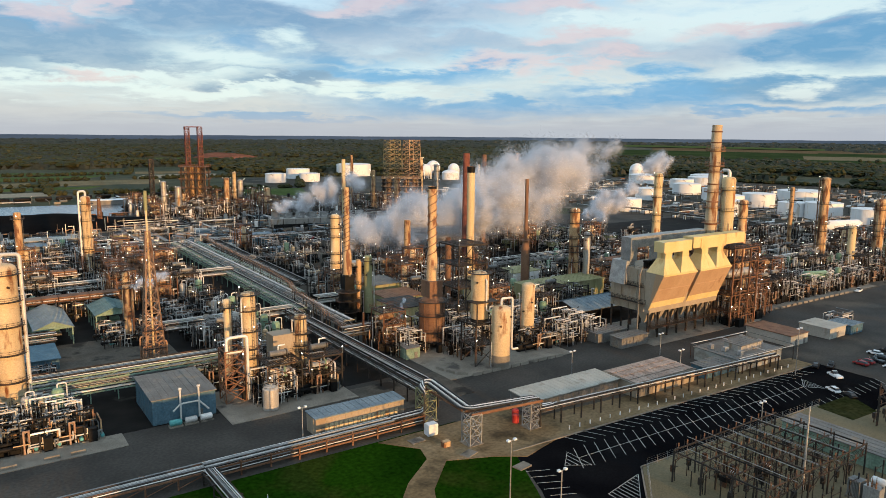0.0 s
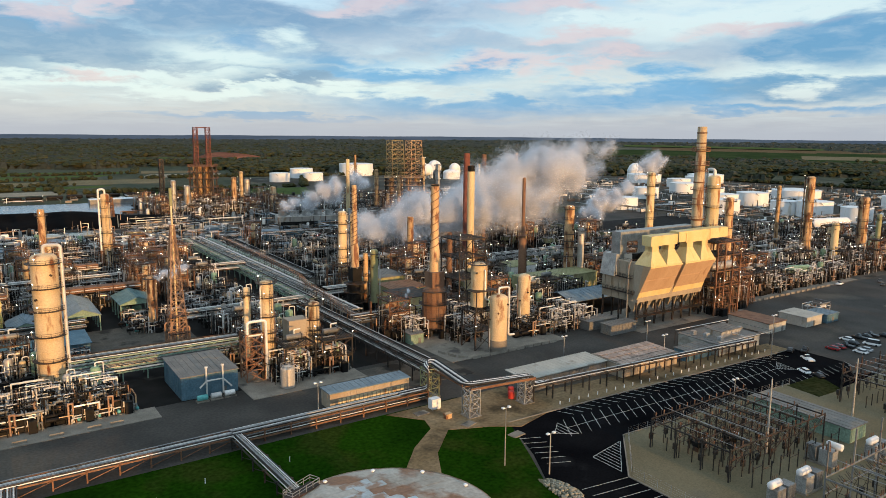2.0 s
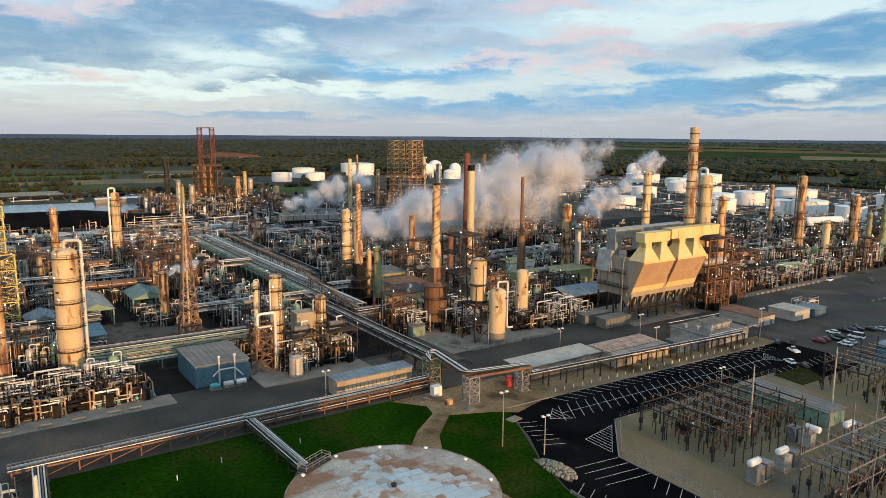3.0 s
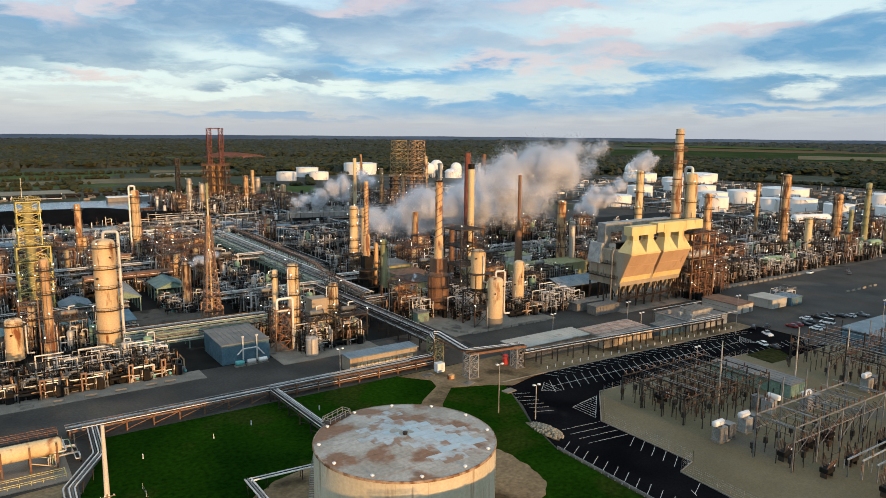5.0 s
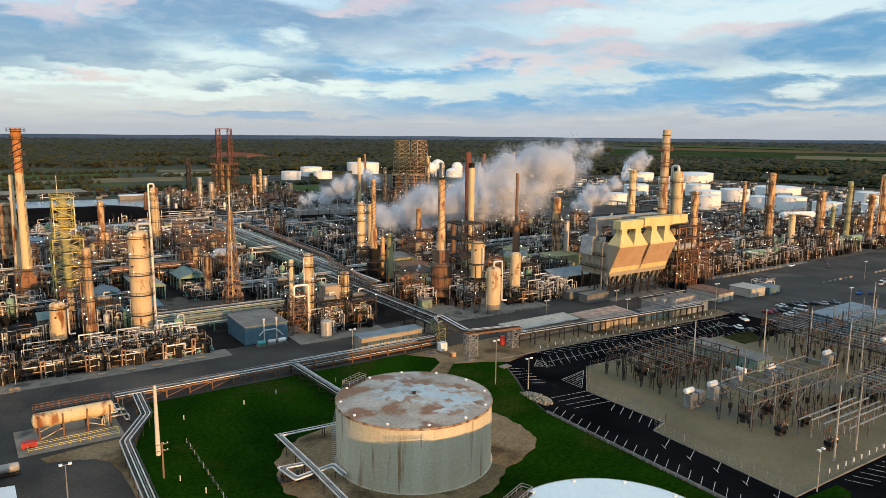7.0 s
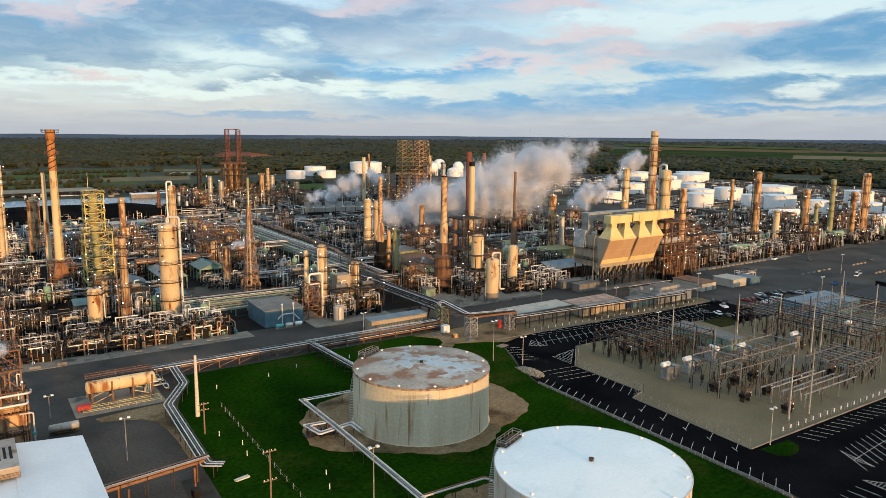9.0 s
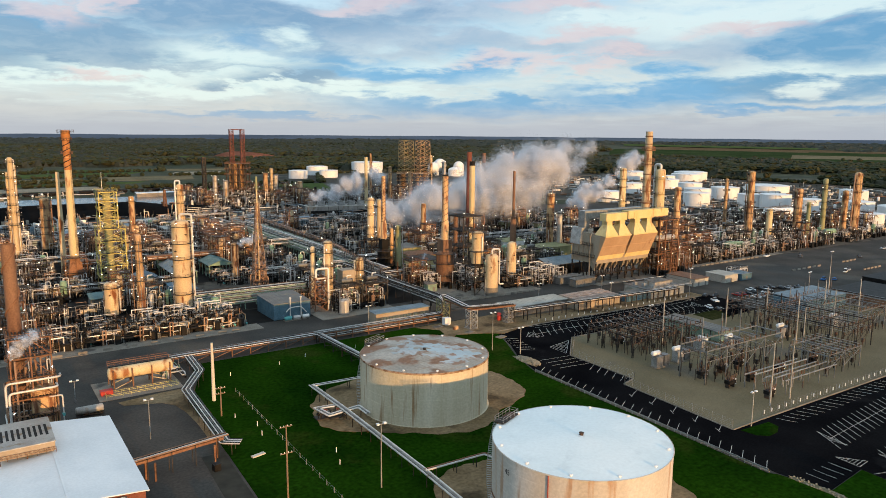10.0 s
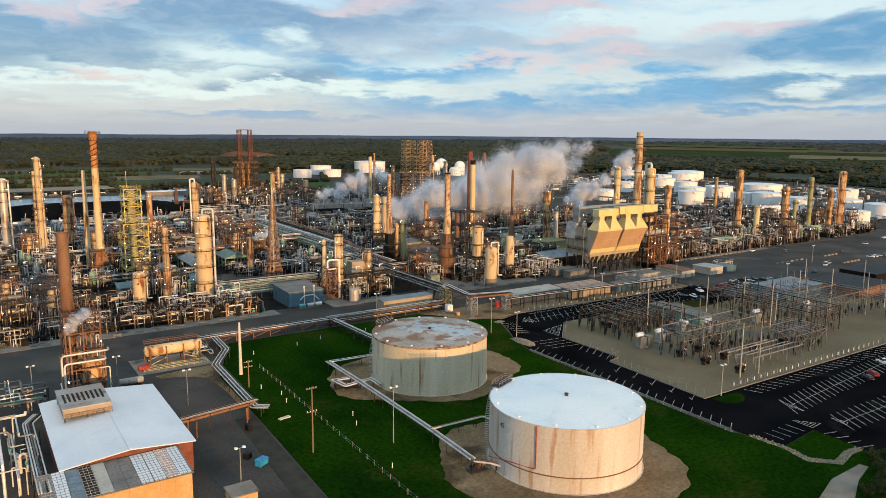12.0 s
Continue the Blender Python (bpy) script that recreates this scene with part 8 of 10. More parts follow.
for i, (xx, yy) in enumerate(((166, -8), (167.5, -12), (183.5, -7), (184, -13), (168, -17))):
    solo("roof_unit", Geo().box(-0.9, -0.7, 0, 0.9, 0.7, 1.2).box(-0.75, -0.55, 1.2, 0.75, 0.55, 1.35), GALV, "grey ventilation box on the flat roof", "ventilation unit", xx, yy, 3.95 + 0.2 * (yy + 19.5) / 15.5, 0, "roof ventilation boxes")
place("g", 246, -6)

# ---- pipes and yard round the storage tanks ----
def pipe_run(name, label, pts, n, gap=0.45, r=0.14, mats=None, post=5.0, z_base=0.1):
    """Several pipes side by side along a line of corners, on small steel trestles."""
    t = thing(name, label, "pipe run", 0, 0)
    P = [Vector(p) for p in pts]
    for j in range(n):
        off = (j - (n - 1) / 2) * gap
        line = []
        for i, p in enumerate(P):
            a = (p - P[i - 1]) if i else (P[1] - P[0])
            b = (P[i + 1] - p) if i < len(P) - 1 else a
            na, nb = Vector((-a.y, a.x, 0)).normalized(), Vector((-b.y, b.x, 0)).normalized()
            m = (na + nb).normalized()
            line.append(p + m * (off / max(0.5, m.dot(na))))
        part("pipe", Geo().tube(bend(line, 0.6, 2), r, 8), (mats or [PIPE_A, PIPE_K, PIPE_A, PIPE_B])[j % 4], t)
    for a, b in zip(P, P[1:]):
        d = (b - a).length
        m = Vector((-(b - a).y, (b - a).x, 0)).normalized() * (n * gap / 2 + 0.2)
        for i in range(max(1, int(d / post))):
            c = a.lerp(b, (i + 0.5) / max(1, int(d / post)))
            g = Geo().beam(tuple(c - m - Vector((0, 0, r + 0.1))), tuple(c + m - Vector((0, 0, r + 0.1))), 0.15)
            for s in (-0.8, 0.8):
                q = c + m * s
                g.beam((q.x, q.y, z_base), (q.x, q.y, c.z - r - 0.1), 0.14)
            part("trestle", g, STEEL, t)
    return t


pipe_run("pipe_run", "bundle of dark and silver pipes zigzagging past the lawn", [(-31, -0.5, 2.6), (-32, -17, 2.6), (-39.5, -31, 2.6), (-41, -70, 2.6), (-38, -72, 2.6)], 6, 0.5, 0.16)
pipe_run("pipe_run", "pipes on a raised beam over the yard road", [(-41, -71.5, 5.0), (-61.5, -74.5, 5.0), (-63.5, -76.5, 5.0)], 4, 0.45, 0.15, [PIPE_C, PIPE_K, PIPE_A, PIPE_C])
t = thing("road_portal", "rusty steel portal carrying pipes over the road", "portal", 0, 0)
part("portal_beam", Geo().beam((-42, -71.9, 4.3), (-62, -75, 4.3), 0.5, 0.6), RUSTY, t)
for a, b in ((-43.5, -72), (-44.6, -74), (-57.5, -76), (-59, -74)):
    part("portal_post", Geo().box(a - 0.2, b - 0.2, 0, a + 0.2, b + 0.2, 4.1), RUSTY, t)
pipe_run("pipe_run", "three silver pipes running south past the tanks", [(-9.5, -46, 2.5), (-9.5, -66, 2.5), (-10.5, -106, 2.5), (-11.5, -125, 2.5)], 3, 0.6, 0.2, [PIPE_A, PIPE_B, PIPE_A, PIPE_A])
pipe_run("pipe_run", "silver pipe pair to the grey tank", [(-9.5, -46.5, 2.4), (5, -47.5, 2.4), (9, -52.5, 2.0)], 3, 0.5, 0.18)
pipe_run("pipe_run", "silver pipes looping out to the grey tank wall", [(-9.2, -62.6, 2.1), (-14.9, -61.8, 2.1), (-14, -67.8, 2.1), (-5.2, -66.4, 2.1), (-4.6, -70.6, 1.5)], 3, 0.55, 0.2, [PIPE_A, PIPE_B, PIPE_A])
pipe_run("pipe_run", "silver pipe pair to the white tank", [(-10.5, -106.5, 2.5), (5, -107, 2.5), (8, -115.4, 1.5)], 2, 0.6, 0.2, [PIPE_A, RUSTY, PIPE_A, PIPE_A])
pipe_run("pipe_run", "rusty pipe pair to the white tank", [(-11.5, -125.5, 2.2), (-9, -128, 2.2), (-7, -130, 1.6)], 2, 0.6, 0.22, [PIPE_A, RUSTY, PIPE_A, PIPE_A])
for x, y in ((-11, -65), (-11, -126), (-14, -64)):
    t = thing("valve_skid", "cluster of valves on a steel skid", "valve skid", x, y, 0.1, 0, "valve skids")
    part("skid", Geo().box(-2.2, -1.4, 0.0, 2.2, 1.4, 0.3), STEEL, t)
    for i in range(4):
        v = part("valve", Geo().drum((-1.5 + i, -0.4, 1.2), (-1.5 + i, 0.4, 1.2), 0.34, 10).tube([(-1.5 + i, 0, 0.3), (-1.5 + i, 0, 2.0)], 0.12, 7), (DARK, STEEL, RUSTY, PIPE_B)[i], t)
        part("hand_wheel", Geo().rev([(0.3, 2.0), (0.38, 2.0), (0.38, 2.08), (0.3, 2.08)], 10, (-1.5 + i, 0), True), REDPAINT if i == 2 else STEEL, v)
for x, y, a in ((64, -20, 20), (70, -31, 10), (58, -8, 5)):
    solo("concrete_pad", Geo().box(-1.8, -1.2, 0, 1.8, 1.2, 0.3), CONCRETE, "loose concrete pad on the earth", "concrete slab", x, y, 0.05, a, "loose concrete pads")
for x, y, l in ((86, -9.5, "red upright fire tank"), (84, -12, "small red tank by the trestle")):
    solo("red_tank", Geo().rev([(0.01, 0), (0.9, 0.02), (0.9, 1.8), (0.6, 2.1), (0.01, 2.2)], 14), REDPAINT, l + " on earth", "tank", x, y, 0.12, 0, "red tanks")
solo("marker_box", Geo().box(-0.9, -0.6, 0, 0.9, 0.6, 1.2).box(-1.0, -0.7, 1.2, 1.0, 0.7, 1.3), ORANGE, "small orange valve box on the lawn", "box", 62, -14, 0.12)
for x, y in ((-33, -52), (-30, -60), (20, -15), (2, -15), (-8, -18), (-24, -20), (-22, -90), (-20, -84), (-26, -115), (-31, -66)):
    solo("marker_post", Geo().box(-0.08, -0.08, 0, 0.08, 0.08, 1.2), FLATWHITE, "short white pipeline marker post", "marker post", x, y, 0.1, 0, "marker posts")
solo("timber_pallet", Geo().box(-1.6, -0.5, 0, 1.6, 0.5, 0.3), PALEWOOD, "pale timber stack lying on the lawn", "timber", -35.5, -76, 0.1, 12)

# ---- yellow tank in its frame ----
t = thing("fuel_tank", "long cream tank lying in a rusty steel frame", "tank", -47.5, -12.5, 0.18)
part("shell", Geo().drum((-8.2, 0, 4.2), (8.2, 0, 4.2), 1.75, 18, 0.4), CREAM, t)
for s in (-7.6, -2.6, 2.6, 7.6):
    for b in (-2.2, 2.2):
        part("post", Geo().box(s - 0.18, b - 0.18, 0, s + 0.18, b + 0.18, 5.6), RUSTY, t)
    part("cradle", Geo().box(s - 0.2, -2.2, 2.0, s + 0.2, 2.2, 2.6), RUSTY, t)
for b in (-2.3, 2.3):
    part("brace", Geo().beam((-7.6, b, 0.3), (-2.6, b, 2.2), 0.16), CREAM, t)
    part("brace", Geo().beam((2.6, b, 2.2), (7.6, b, 0.3), 0.16), CREAM, t)
pl = part("deck", Geo().box(-8.4, 1.9, 5.5, 8.4, 4.2, 5.65), STEEL, t)
part("railing", railing(Geo(), -8.3, 2.0, 8.3, 4.1, 5.65, 1.8), RUSTY, pl)
part("deck_post", Geo().box(-8.2, 3.8, 0, -7.9, 4.1, 5.5).box(7.9, 3.8, 0, 8.2, 4.1, 5.5), RUSTY, t)
solo("red_cart", Geo().box(-1.6, -1.0, 0.3, 1.6, 1.0, 1.3).box(-1.4, -0.9, 0, -1.0, 0.9, 0.3).box(1.0, -0.9, 0, 1.4, 0.9, 0.3), REDPAINT, "small red cart on the pad", "cart", -57.5, -17, 0.18)
pipework("pipework", "pumps and pipes on the tank pad", -38.5, -11, 6, 8, 4, 12, 31)
railing_t = thing("pad_railing", "low kerb rail round the tank pad", "railing", -48, -14)
part("rail", railing(Geo(), -10, -6.5, 9, -3.5, 0.18, 2.2, 0.9), YELLOW, railing_t)

# ---- workshop with ribbed white roof ----
t = thing("workshop", "workshop with a white ribbed roof and rust-red walls", "building", -75.2, -72, 0)
part("wall", Geo().box(-12.6, -20.3, 0, 12.6, 20.3, 6.7), REDSTK, t)
part("gable", Geo().add([(-12.6, -20.3, 6.7), (12.6, -20.3, 6.7), (0, -20.3, 7.9), (-12.6, 20.3, 6.7), (12.6, 20.3, 6.7), (0, 20.3, 7.9)], [(0, 1, 2), (5, 4, 3)]), REDSTK, t)
for s in (-1, 1):
    sl = part("roof_slope", Geo().add([(s * 13.2, -20.9, 6.75), (s * 13.2, 20.9, 6.75), (0, 20.9, 8.0), (0, -20.9, 8.0), (s * 13.2, -20.9, 6.95), (s * 13.2, 20.9, 6.95), (0, 20.9, 8.2), (0, -20.9, 8.2)],
         [(0, 1, 2, 3), (4, 5, 6, 7), (0, 4, 5, 1), (0, 4, 7, 3), (1, 5, 6, 2)]), WHITEROOF, t)
    for i in range(44):
        yy = -20.6 + 41.2 * i / 43
        part("roof_rib", Geo().beam((s * 13.1, yy, 6.935), (s * 0.05, yy, 8.175), 0.05, 0.035), WHITEROOF, sl)
part("ridge_cap", Geo().beam((0, -20.9, 8.3), (0, 20.9, 8.3), 0.5, 0.12), WHITEROOF, t)
t = thing("roof_cooler", "large tan roof cooling unit raised on short legs", "cooling unit", -79.8, -61.5, 7.4)
part("casing", Geo().box(-5.0, -7.2, 1.1, 5.0, 7.2, 3.0), BEIGE, t)
part("top", Geo().box(-5.15, -7.4, 3.0, 5.15, 7.4, 3.2), CLAD, t)
for i in range(5):
    part("panel_rib", Geo().box(-4.9 + 2.4 * i, -7.28, 1.15, -4.75 + 2.4 * i, -7.2, 2.95), BEIGE, t)
for i in range(9):
    part("top_slot", Geo().box(-4.2 + 1.0 * i, -3.2 + 0.5 * (i % 2), 3.2, -3.7 + 1.0 * i, 3.0, 3.24), DARK, t, "dark open slot")
for xx in (-4.7, 0, 4.7):
    for yy in (-6.8, 6.8):
        part("leg", Geo().box(xx - 0.15, yy - 0.15, -0.4, xx + 0.15, yy + 0.15, 1.1), STEEL, t)
part("step", Geo().box(1.0, -9.2, 0.2, 3.4, -7.6, 0.35).box(1.1, -9.1, -0.3, 1.25, -7.7, 0.2).box(3.15, -9.1, -0.3, 3.3, -7.7, 0.2), STEEL, t)
part("railing", railing(Geo(), -5.1, -7.9, 5.1, -7.45, 1.0, 1.6, 1.0, 0.06), RUSTY, t)
t = thing("annex", "ochre annex with a patchwork panel roof", "building", -79.2, -99, 0)
part("wall", Geo().box(-13.0, -6.2, 0, 13.0, 6.2, 5.8), OCHRE, t)
part("roof", Geo().add([(-13.3, -6.6, 5.85), (13.3, -6.6, 5.85), (13.3, 6.4, 6.5), (-13.3, 6.4, 6.5), (-13.3, -6.6, 6.0), (13.3, -6.6, 6.0), (13.3, 6.4, 6.65), (-13.3, 6.4, 6.65)],
     [(3, 2, 1, 0), (4, 5, 6, 7), (0, 1, 5, 4), (1, 2, 6, 5), (2, 3, 7, 6), (3, 0, 4, 7)]), GREYROOF, t)
looks = [GREYROOF, WHITEROOF, ROOFBLUE, DARK, PALEROOF, GREYROOF, GREYROOF, WHITEROOF, WHITEROOF, PINKROOF, WHITEROOF]
GRIDDED = {0: PALEROOF, 1: GREYROOF, 3: PALEROOF, 7: GREYROOF, 8: GREYROOF, 9: WHITEROOF, 10: GREYROOF}
for i, m in enumerate(looks):
    for j in range(4):
        x0, y0 = -13 + 2.37 * i, -6.3 + 3.15 * j
        z0, z1 = 6.03 + 0.05 * (y0 + 6.6), 6.03 + 0.05 * (y0 + 9.65)
        part("roof_panel", Geo().add([(x0, y0, z0), (x0 + 2.25, y0, z0), (x0 + 2.25, y0 + 3.05, z1), (x0, y0 + 3.05, z1), (x0, y0, z0 + 0.08), (x0 + 2.25, y0, z0 + 0.08), (x0 + 2.25, y0 + 3.05, z1 + 0.08), (x0, y0 + 3.05, z1 + 0.08)],
             [(4, 5, 6, 7), (0, 1, 5, 4), (1, 2, 6, 5), (2, 3, 7, 6), (3, 0, 4, 7)]), m, t, "patched roof panel")
    if i in GRIDDED:      # glazing bars of the rooflight strips
        bars, x0, za, zb = Geo(), -13 + 2.37 * i, 6.03 + 0.05 * 0.3 + 0.09, 6.03 + 0.05 * 12.7 + 0.09
        for j in range(4):
            bars.beam((x0 + 0.75 * j, -6.3, za), (x0 + 0.75 * j, 6.2, zb), 0.07, 0.06)
        for j in range(13):
            u = j / 12
            bars.beam((x0, -6.3 + 12.5 * u, za + (zb - za) * u), (x0 + 2.25, -6.3 + 12.5 * u, za + (zb - za) * u), 0.07, 0.06)
        tagged(part("glazing_bar", bars, GRIDDED[i], t), kind="stuff")
for i in range(10):
    part("wall_rib", Geo().box(-12.6 + 2.8 * i - 0.08, -6.32, 0, -12.6 + 2.8 * i + 0.08, -6.2, 5.7), OCHRE, t)
pipework("pipework", "thick lagged pipes beside the workshop", -94.5, -72, 8, 30, 8, 16, 32, mats=[PIPE_A, PIPE_A, PIPE_B])
pipe_run("pipe_run", "silver pipes rising beside the workshop wall", [(-91.5, -100, 6.5), (-91.5, -62, 6.5), (-89, -57, 6.5)], 5, 0.5, 0.16, [PIPE_A, DARK, PIPE_B, PIPE_A], 7.0)

# ---- brown heater chimney near the yard ----
steel_frame("furnace_structure", "rust-lit steel frame at the chimney foot", -76, -34, 8.5, 8, (5, 10, 15, 20, 24.5), 3, 2, RUSTY, 0.3, lamps=4)
stack("heater_chimney", "wide brown heater chimney with one platform", -78.3, -29.5, 45.7, 1.6, 1.45, BROWN, strake=1, turns=3, plats=(0.38,))
solo("furnace_box", Geo().box(-2.6, -2.2, 2.5, 2.6, 2.2, 12).box(-2.2, -1.8, 0, 2.2, 1.8, 2.5), ORANGE, "rust-coloured furnace box in a frame", "furnace", -74, -35)
solo("loop_pipe", Geo().tube(bend([(-81, -38.8, 0.2), (-81, -38.8, 12.0), (-71, -38.8, 12.0), (-71, -36, 12.0)], 1.0, 4), 0.28, 10).tube(bend([(-81.6, -39.2, 9.0), (-81.6, -39.2, 14.5), (-70.2, -39.2, 14.5), (-70.2, -37, 14.5)], 1.0), 0.26, 10), PIPE_A, "thick silver pipe loop on the heater frame", "pipe")
pipework("pipework", "pipes and valves at the heater foot", -76, -34, 12, 10, 20, 26, 33, mats=[PIPE_C, PIPE_A, STEEL, PIPE_C])
pipework("pipework", "low pipes beside the yard road", -92, -30, 16, 20, 5, 14, 34)
t = thing("yard_tank", "small horizontal tank on a trailer", "tank", -63.5, -30, 0.03)
part("shell", Geo().drum((-3, 0, 1.6), (3, 0, 1.6), 1.0, 14), CLAD, t)
part("frame", Geo().box(-3.2, -0.9, 0.4, 3.2, 0.9, 0.7), STEEL, t)
for a in (-2, 2):
    for s in (-0.95, 0.95):
        part("wheel", Geo().tube([(a, s - 0.12, 0.4), (a, s + 0.12, 0.4)], 0.4, 12), TYRE, t)
solo("blue_bin", Geo().box(-1.3, -0.8, 0.15, 1.3, 0.8, 1.4).box(-1.4, -0.9, 1.4, 1.4, 0.9, 1.55).box(-1.1, -0.7, 0, -0.8, 0.7, 0.15).box(0.8, -0.7, 0, 1.1, 0.7, 0.15), BLUEPAINT, "bright blue waste bin on the asphalt", "bin", -49.5, -98, 0.03, 30)
solo("dark_crate", Geo().box(-0.7, -0.7, 0, 0.7, 0.7, 1.5).box(-0.8, -0.8, 1.5, 0.8, 0.8, 1.62), DARK, "black crate with a pale lid", "crate", -45.5, -78, 0.03, 10)
solo("dark_crate", Geo().box(-0.7, -0.7, 0, 0.7, 0.7, 1.2).box(-0.75, -0.75, 1.2, 0.75, 0.75, 1.3), DARK, "black crate on the asphalt", "crate", -51, -93, 0.03, 40)
solo("earth_verge", Geo().prism([(-40, -60), (-39, -36), (-37, -23), (-47, -23.4), (-56, -24.8), (-55, -28), (-50, -29.6), (-46, -31.4), (-43.6, -35), (-42.4, -41), (-42, -50), (-42.2, -60)][::-1], 0, 0.08), DIRT, "earth bank beside the yard road", "earth", kind="structure")
solo("gravel_strip", Geo().prism([(-41.5, -70), (-44.4, -135), (-50, -200), (-57, -200), (-50, -135), (-46.5, -70)][::-1], 0, 0.07), DIRT_DULL, "grey gravel strip beside the lawn", "gravel", kind="structure")
sheet_building("yard_hut", "small tan hut beside the yard road", -61, -114, -56, -109.5, 2.8, OCHRE, CONCRETE, 0.1, ribs=False, doors=(0.5,))

t = thing("post_fence", "row of short pale fence posts across the lawn", "fence", 0, 0, 0.1)
for i in range(36):
    u = i / 35
    part("post", Geo().box(-0.06, -0.06, 0, 0.06, 0.06, 1.25), GALV, t).matrix_basis = pose(-27 - 3 * u, -34 - 130 * u, 0)
for j, z in enumerate((0.5, 1.1)):
    part("wire", Geo().beam((-27, -34, z), (-30, -164, z), 0.02), GALV, t)
# ---- far storage tanks ----
def far_tank(x, y, r, h, dome=0.05, label="white storage tank in the far tank farm"):
    t = thing("storage_tank", label, "storage tank", x, y, ground_height(x, y), 0, "far storage tanks")
    part("shell", Geo().rev([(r, -1), (r, h - 0.4), (r + 0.25, h - 0.35), (r + 0.25, h), (r - 0.1, h + 0.02)], 40), WHITE, t)
    part("roof", Geo().rev([(r - 0.1, h), (r * 0.8, h + r * dome * 0.55), (r * 0.45, h + r * dome * 0.88), (0.01, h + r * dome)], 40), WHITE, t)
    part("stair", Geo().beam((r * 0.2, -r - 0.5, 0), (-r * 0.75, -r * 0.75, h), 0.6, 0.4), GALV, t)


for x, y, r, h in ((533, 235, 13, 13), (625, 267, 15, 13), (578, 205, 12, 12), (735, 285, 25, 10), (582, 180, 14.5, 13.5), (577, 142, 12, 12), (585, 102, 13, 13), (712, 170, 14, 13), (580, 68, 14, 12), (835, 480, 23, 11),
                   (592, 374, 14, 12), (790, 545, 24, 12), (765, 465, 15, 11), (870, 500, 25, 12), (580, 270, 14.5, 13), (340, 800, 14, 12), (400, 865, 17, 14), (390, 800, 14, 11), (505, 890, 27, 18), (486, 310, 13, 11), (660, 340, 14, 12), (520, 60, 10, 10), (690, 400, 16, 12), (640, 60, 15, 12)):
    far_tank(x, y, r, h)
far_tank(588, 740, 13, 10, 0.35, "pale domed storage tank in the distance")
far_tank(640, 640, 21, 14, 0.55, "large white domed tank beyond the steam")
far_tank(880, 640, 12, 12, 0.9, "white domed tank beyond the steam")
for x, y, r in ((560, 765, 9), (590, 790, 11), (616, 772, 9)):
    t = thing("gas_sphere", "white spherical gas tank on legs", "gas sphere", x, y, 0, 0, "gas spheres")
    part("shell", Geo().rev([(r * math.sin(math.pi * (i + 0.02) / 14.04), r + 4 - r * math.cos(math.pi * (i + 0.02) / 14.04)) for i in range(15)], 28), WHITE, t)
    for k in range(8):
        a = 2 * math.pi * k / 8
        part("leg", Geo().beam((r * 0.95 * math.cos(a), r * 0.95 * math.sin(a), 0), (r * 0.95 * math.cos(a), r * 0.95 * math.sin(a), r + 4), 0.7), WHITE, t)
t = thing("bullet_tank", "white bullet tank lying between racks", "tank", 505, 125)
part("shell", Geo().drum((-16, 6, 5), (14, -4, 5), 4.2, 18), WHITE, t)
part("saddle", Geo().box(-10, 1, 0, -8, 7, 3).box(8, -5, 0, 10, 1, 3), CONCRETE, t)

# ---- cokers with derricks ----
def coker(x, y, label, towers, drum_r, deck, top, material, w, d, lean=0.0):
    t = thing("coker_unit", label, "coker unit", x, y)
    for i in range(4):
        for j in range(2):
            part("post", Geo().box(-w / 2 + w * i / 3 - 0.6, -d / 2 + d * j - 0.6, 0, -w / 2 + w * i / 3 + 0.6, -d / 2 + d * j + 0.6, deck), STEEL, t)
    for z in (deck * 0.3, deck * 0.5, deck * 0.7, deck * 0.85, deck):
        fl = part("floor", Geo().box(-w / 2 - 1.5, -d / 2 - 1.5, z, w / 2 + 1.5, d / 2 + 1.5, z + 0.4), material if z == deck else STEEL, t)
        part("railing", railing(Geo(), -w / 2 - 1.4, -d / 2 - 1.4, w / 2 + 1.4, d / 2 + 1.4, z + 0.4, 4, 1.3, 0.2), material, fl)
    for i in range(3):
        for k in range(4):
            a, b, z0, z1 = -w / 2 + w * i / 3, -w / 2 + w * (i + 1) / 3, deck * k / 4, deck * (k + 1) / 4
            part("brace", Geo().beam((a, -d / 2, z0), (b, -d / 2, z1), 0.4), STEEL, t)
            part("brace", Geo().beam((b, -d / 2, z0), (a, -d / 2, z1), 0.4), STEEL, t)
    for i, (a, b) in enumerate(towers):
        part("coke_drum", Geo().drum((a, b, deck * 0.35), (a, b, deck * 0.98), drum_r, 16, 0.6), ORANGE, t)
    return t


GILT = mat("gold-olive derrick paint", (0.26, 0.2, 0.1), (0.36, 0.28, 0.15), 0.3, 0.65, fine=3.0, stain=(0.2, 0.1, 0.05), stain_scale=0.3, stain_cut=0.54)
coker(151, 502, "coker unit with tall red derricks over coke drums", ((-7, 0), (-2.4, 0), (2.4, 0), (7, 0)), 2.1, 38, 72, RUSTY, 20, 12).matrix_basis = pose(151, 502, 0, 0, 0, -34)
for dx in (-5.5, 5.5):
    lattice_tower("derrick", "slim red steel lattice derrick", 151 + 0.83 * dx, 502 - 0.56 * dx, 3.6, 34, material=REDSTK, panels=8, size=0.27, z0=38.4, flat=False)
solo("derrick_bridge", Geo().beam((146.4, 505.1, 72.2), (155.6, 498.9, 72.2), 1.0, 0.8), REDSTK, "red steel bridge joining two derricks", "beam")
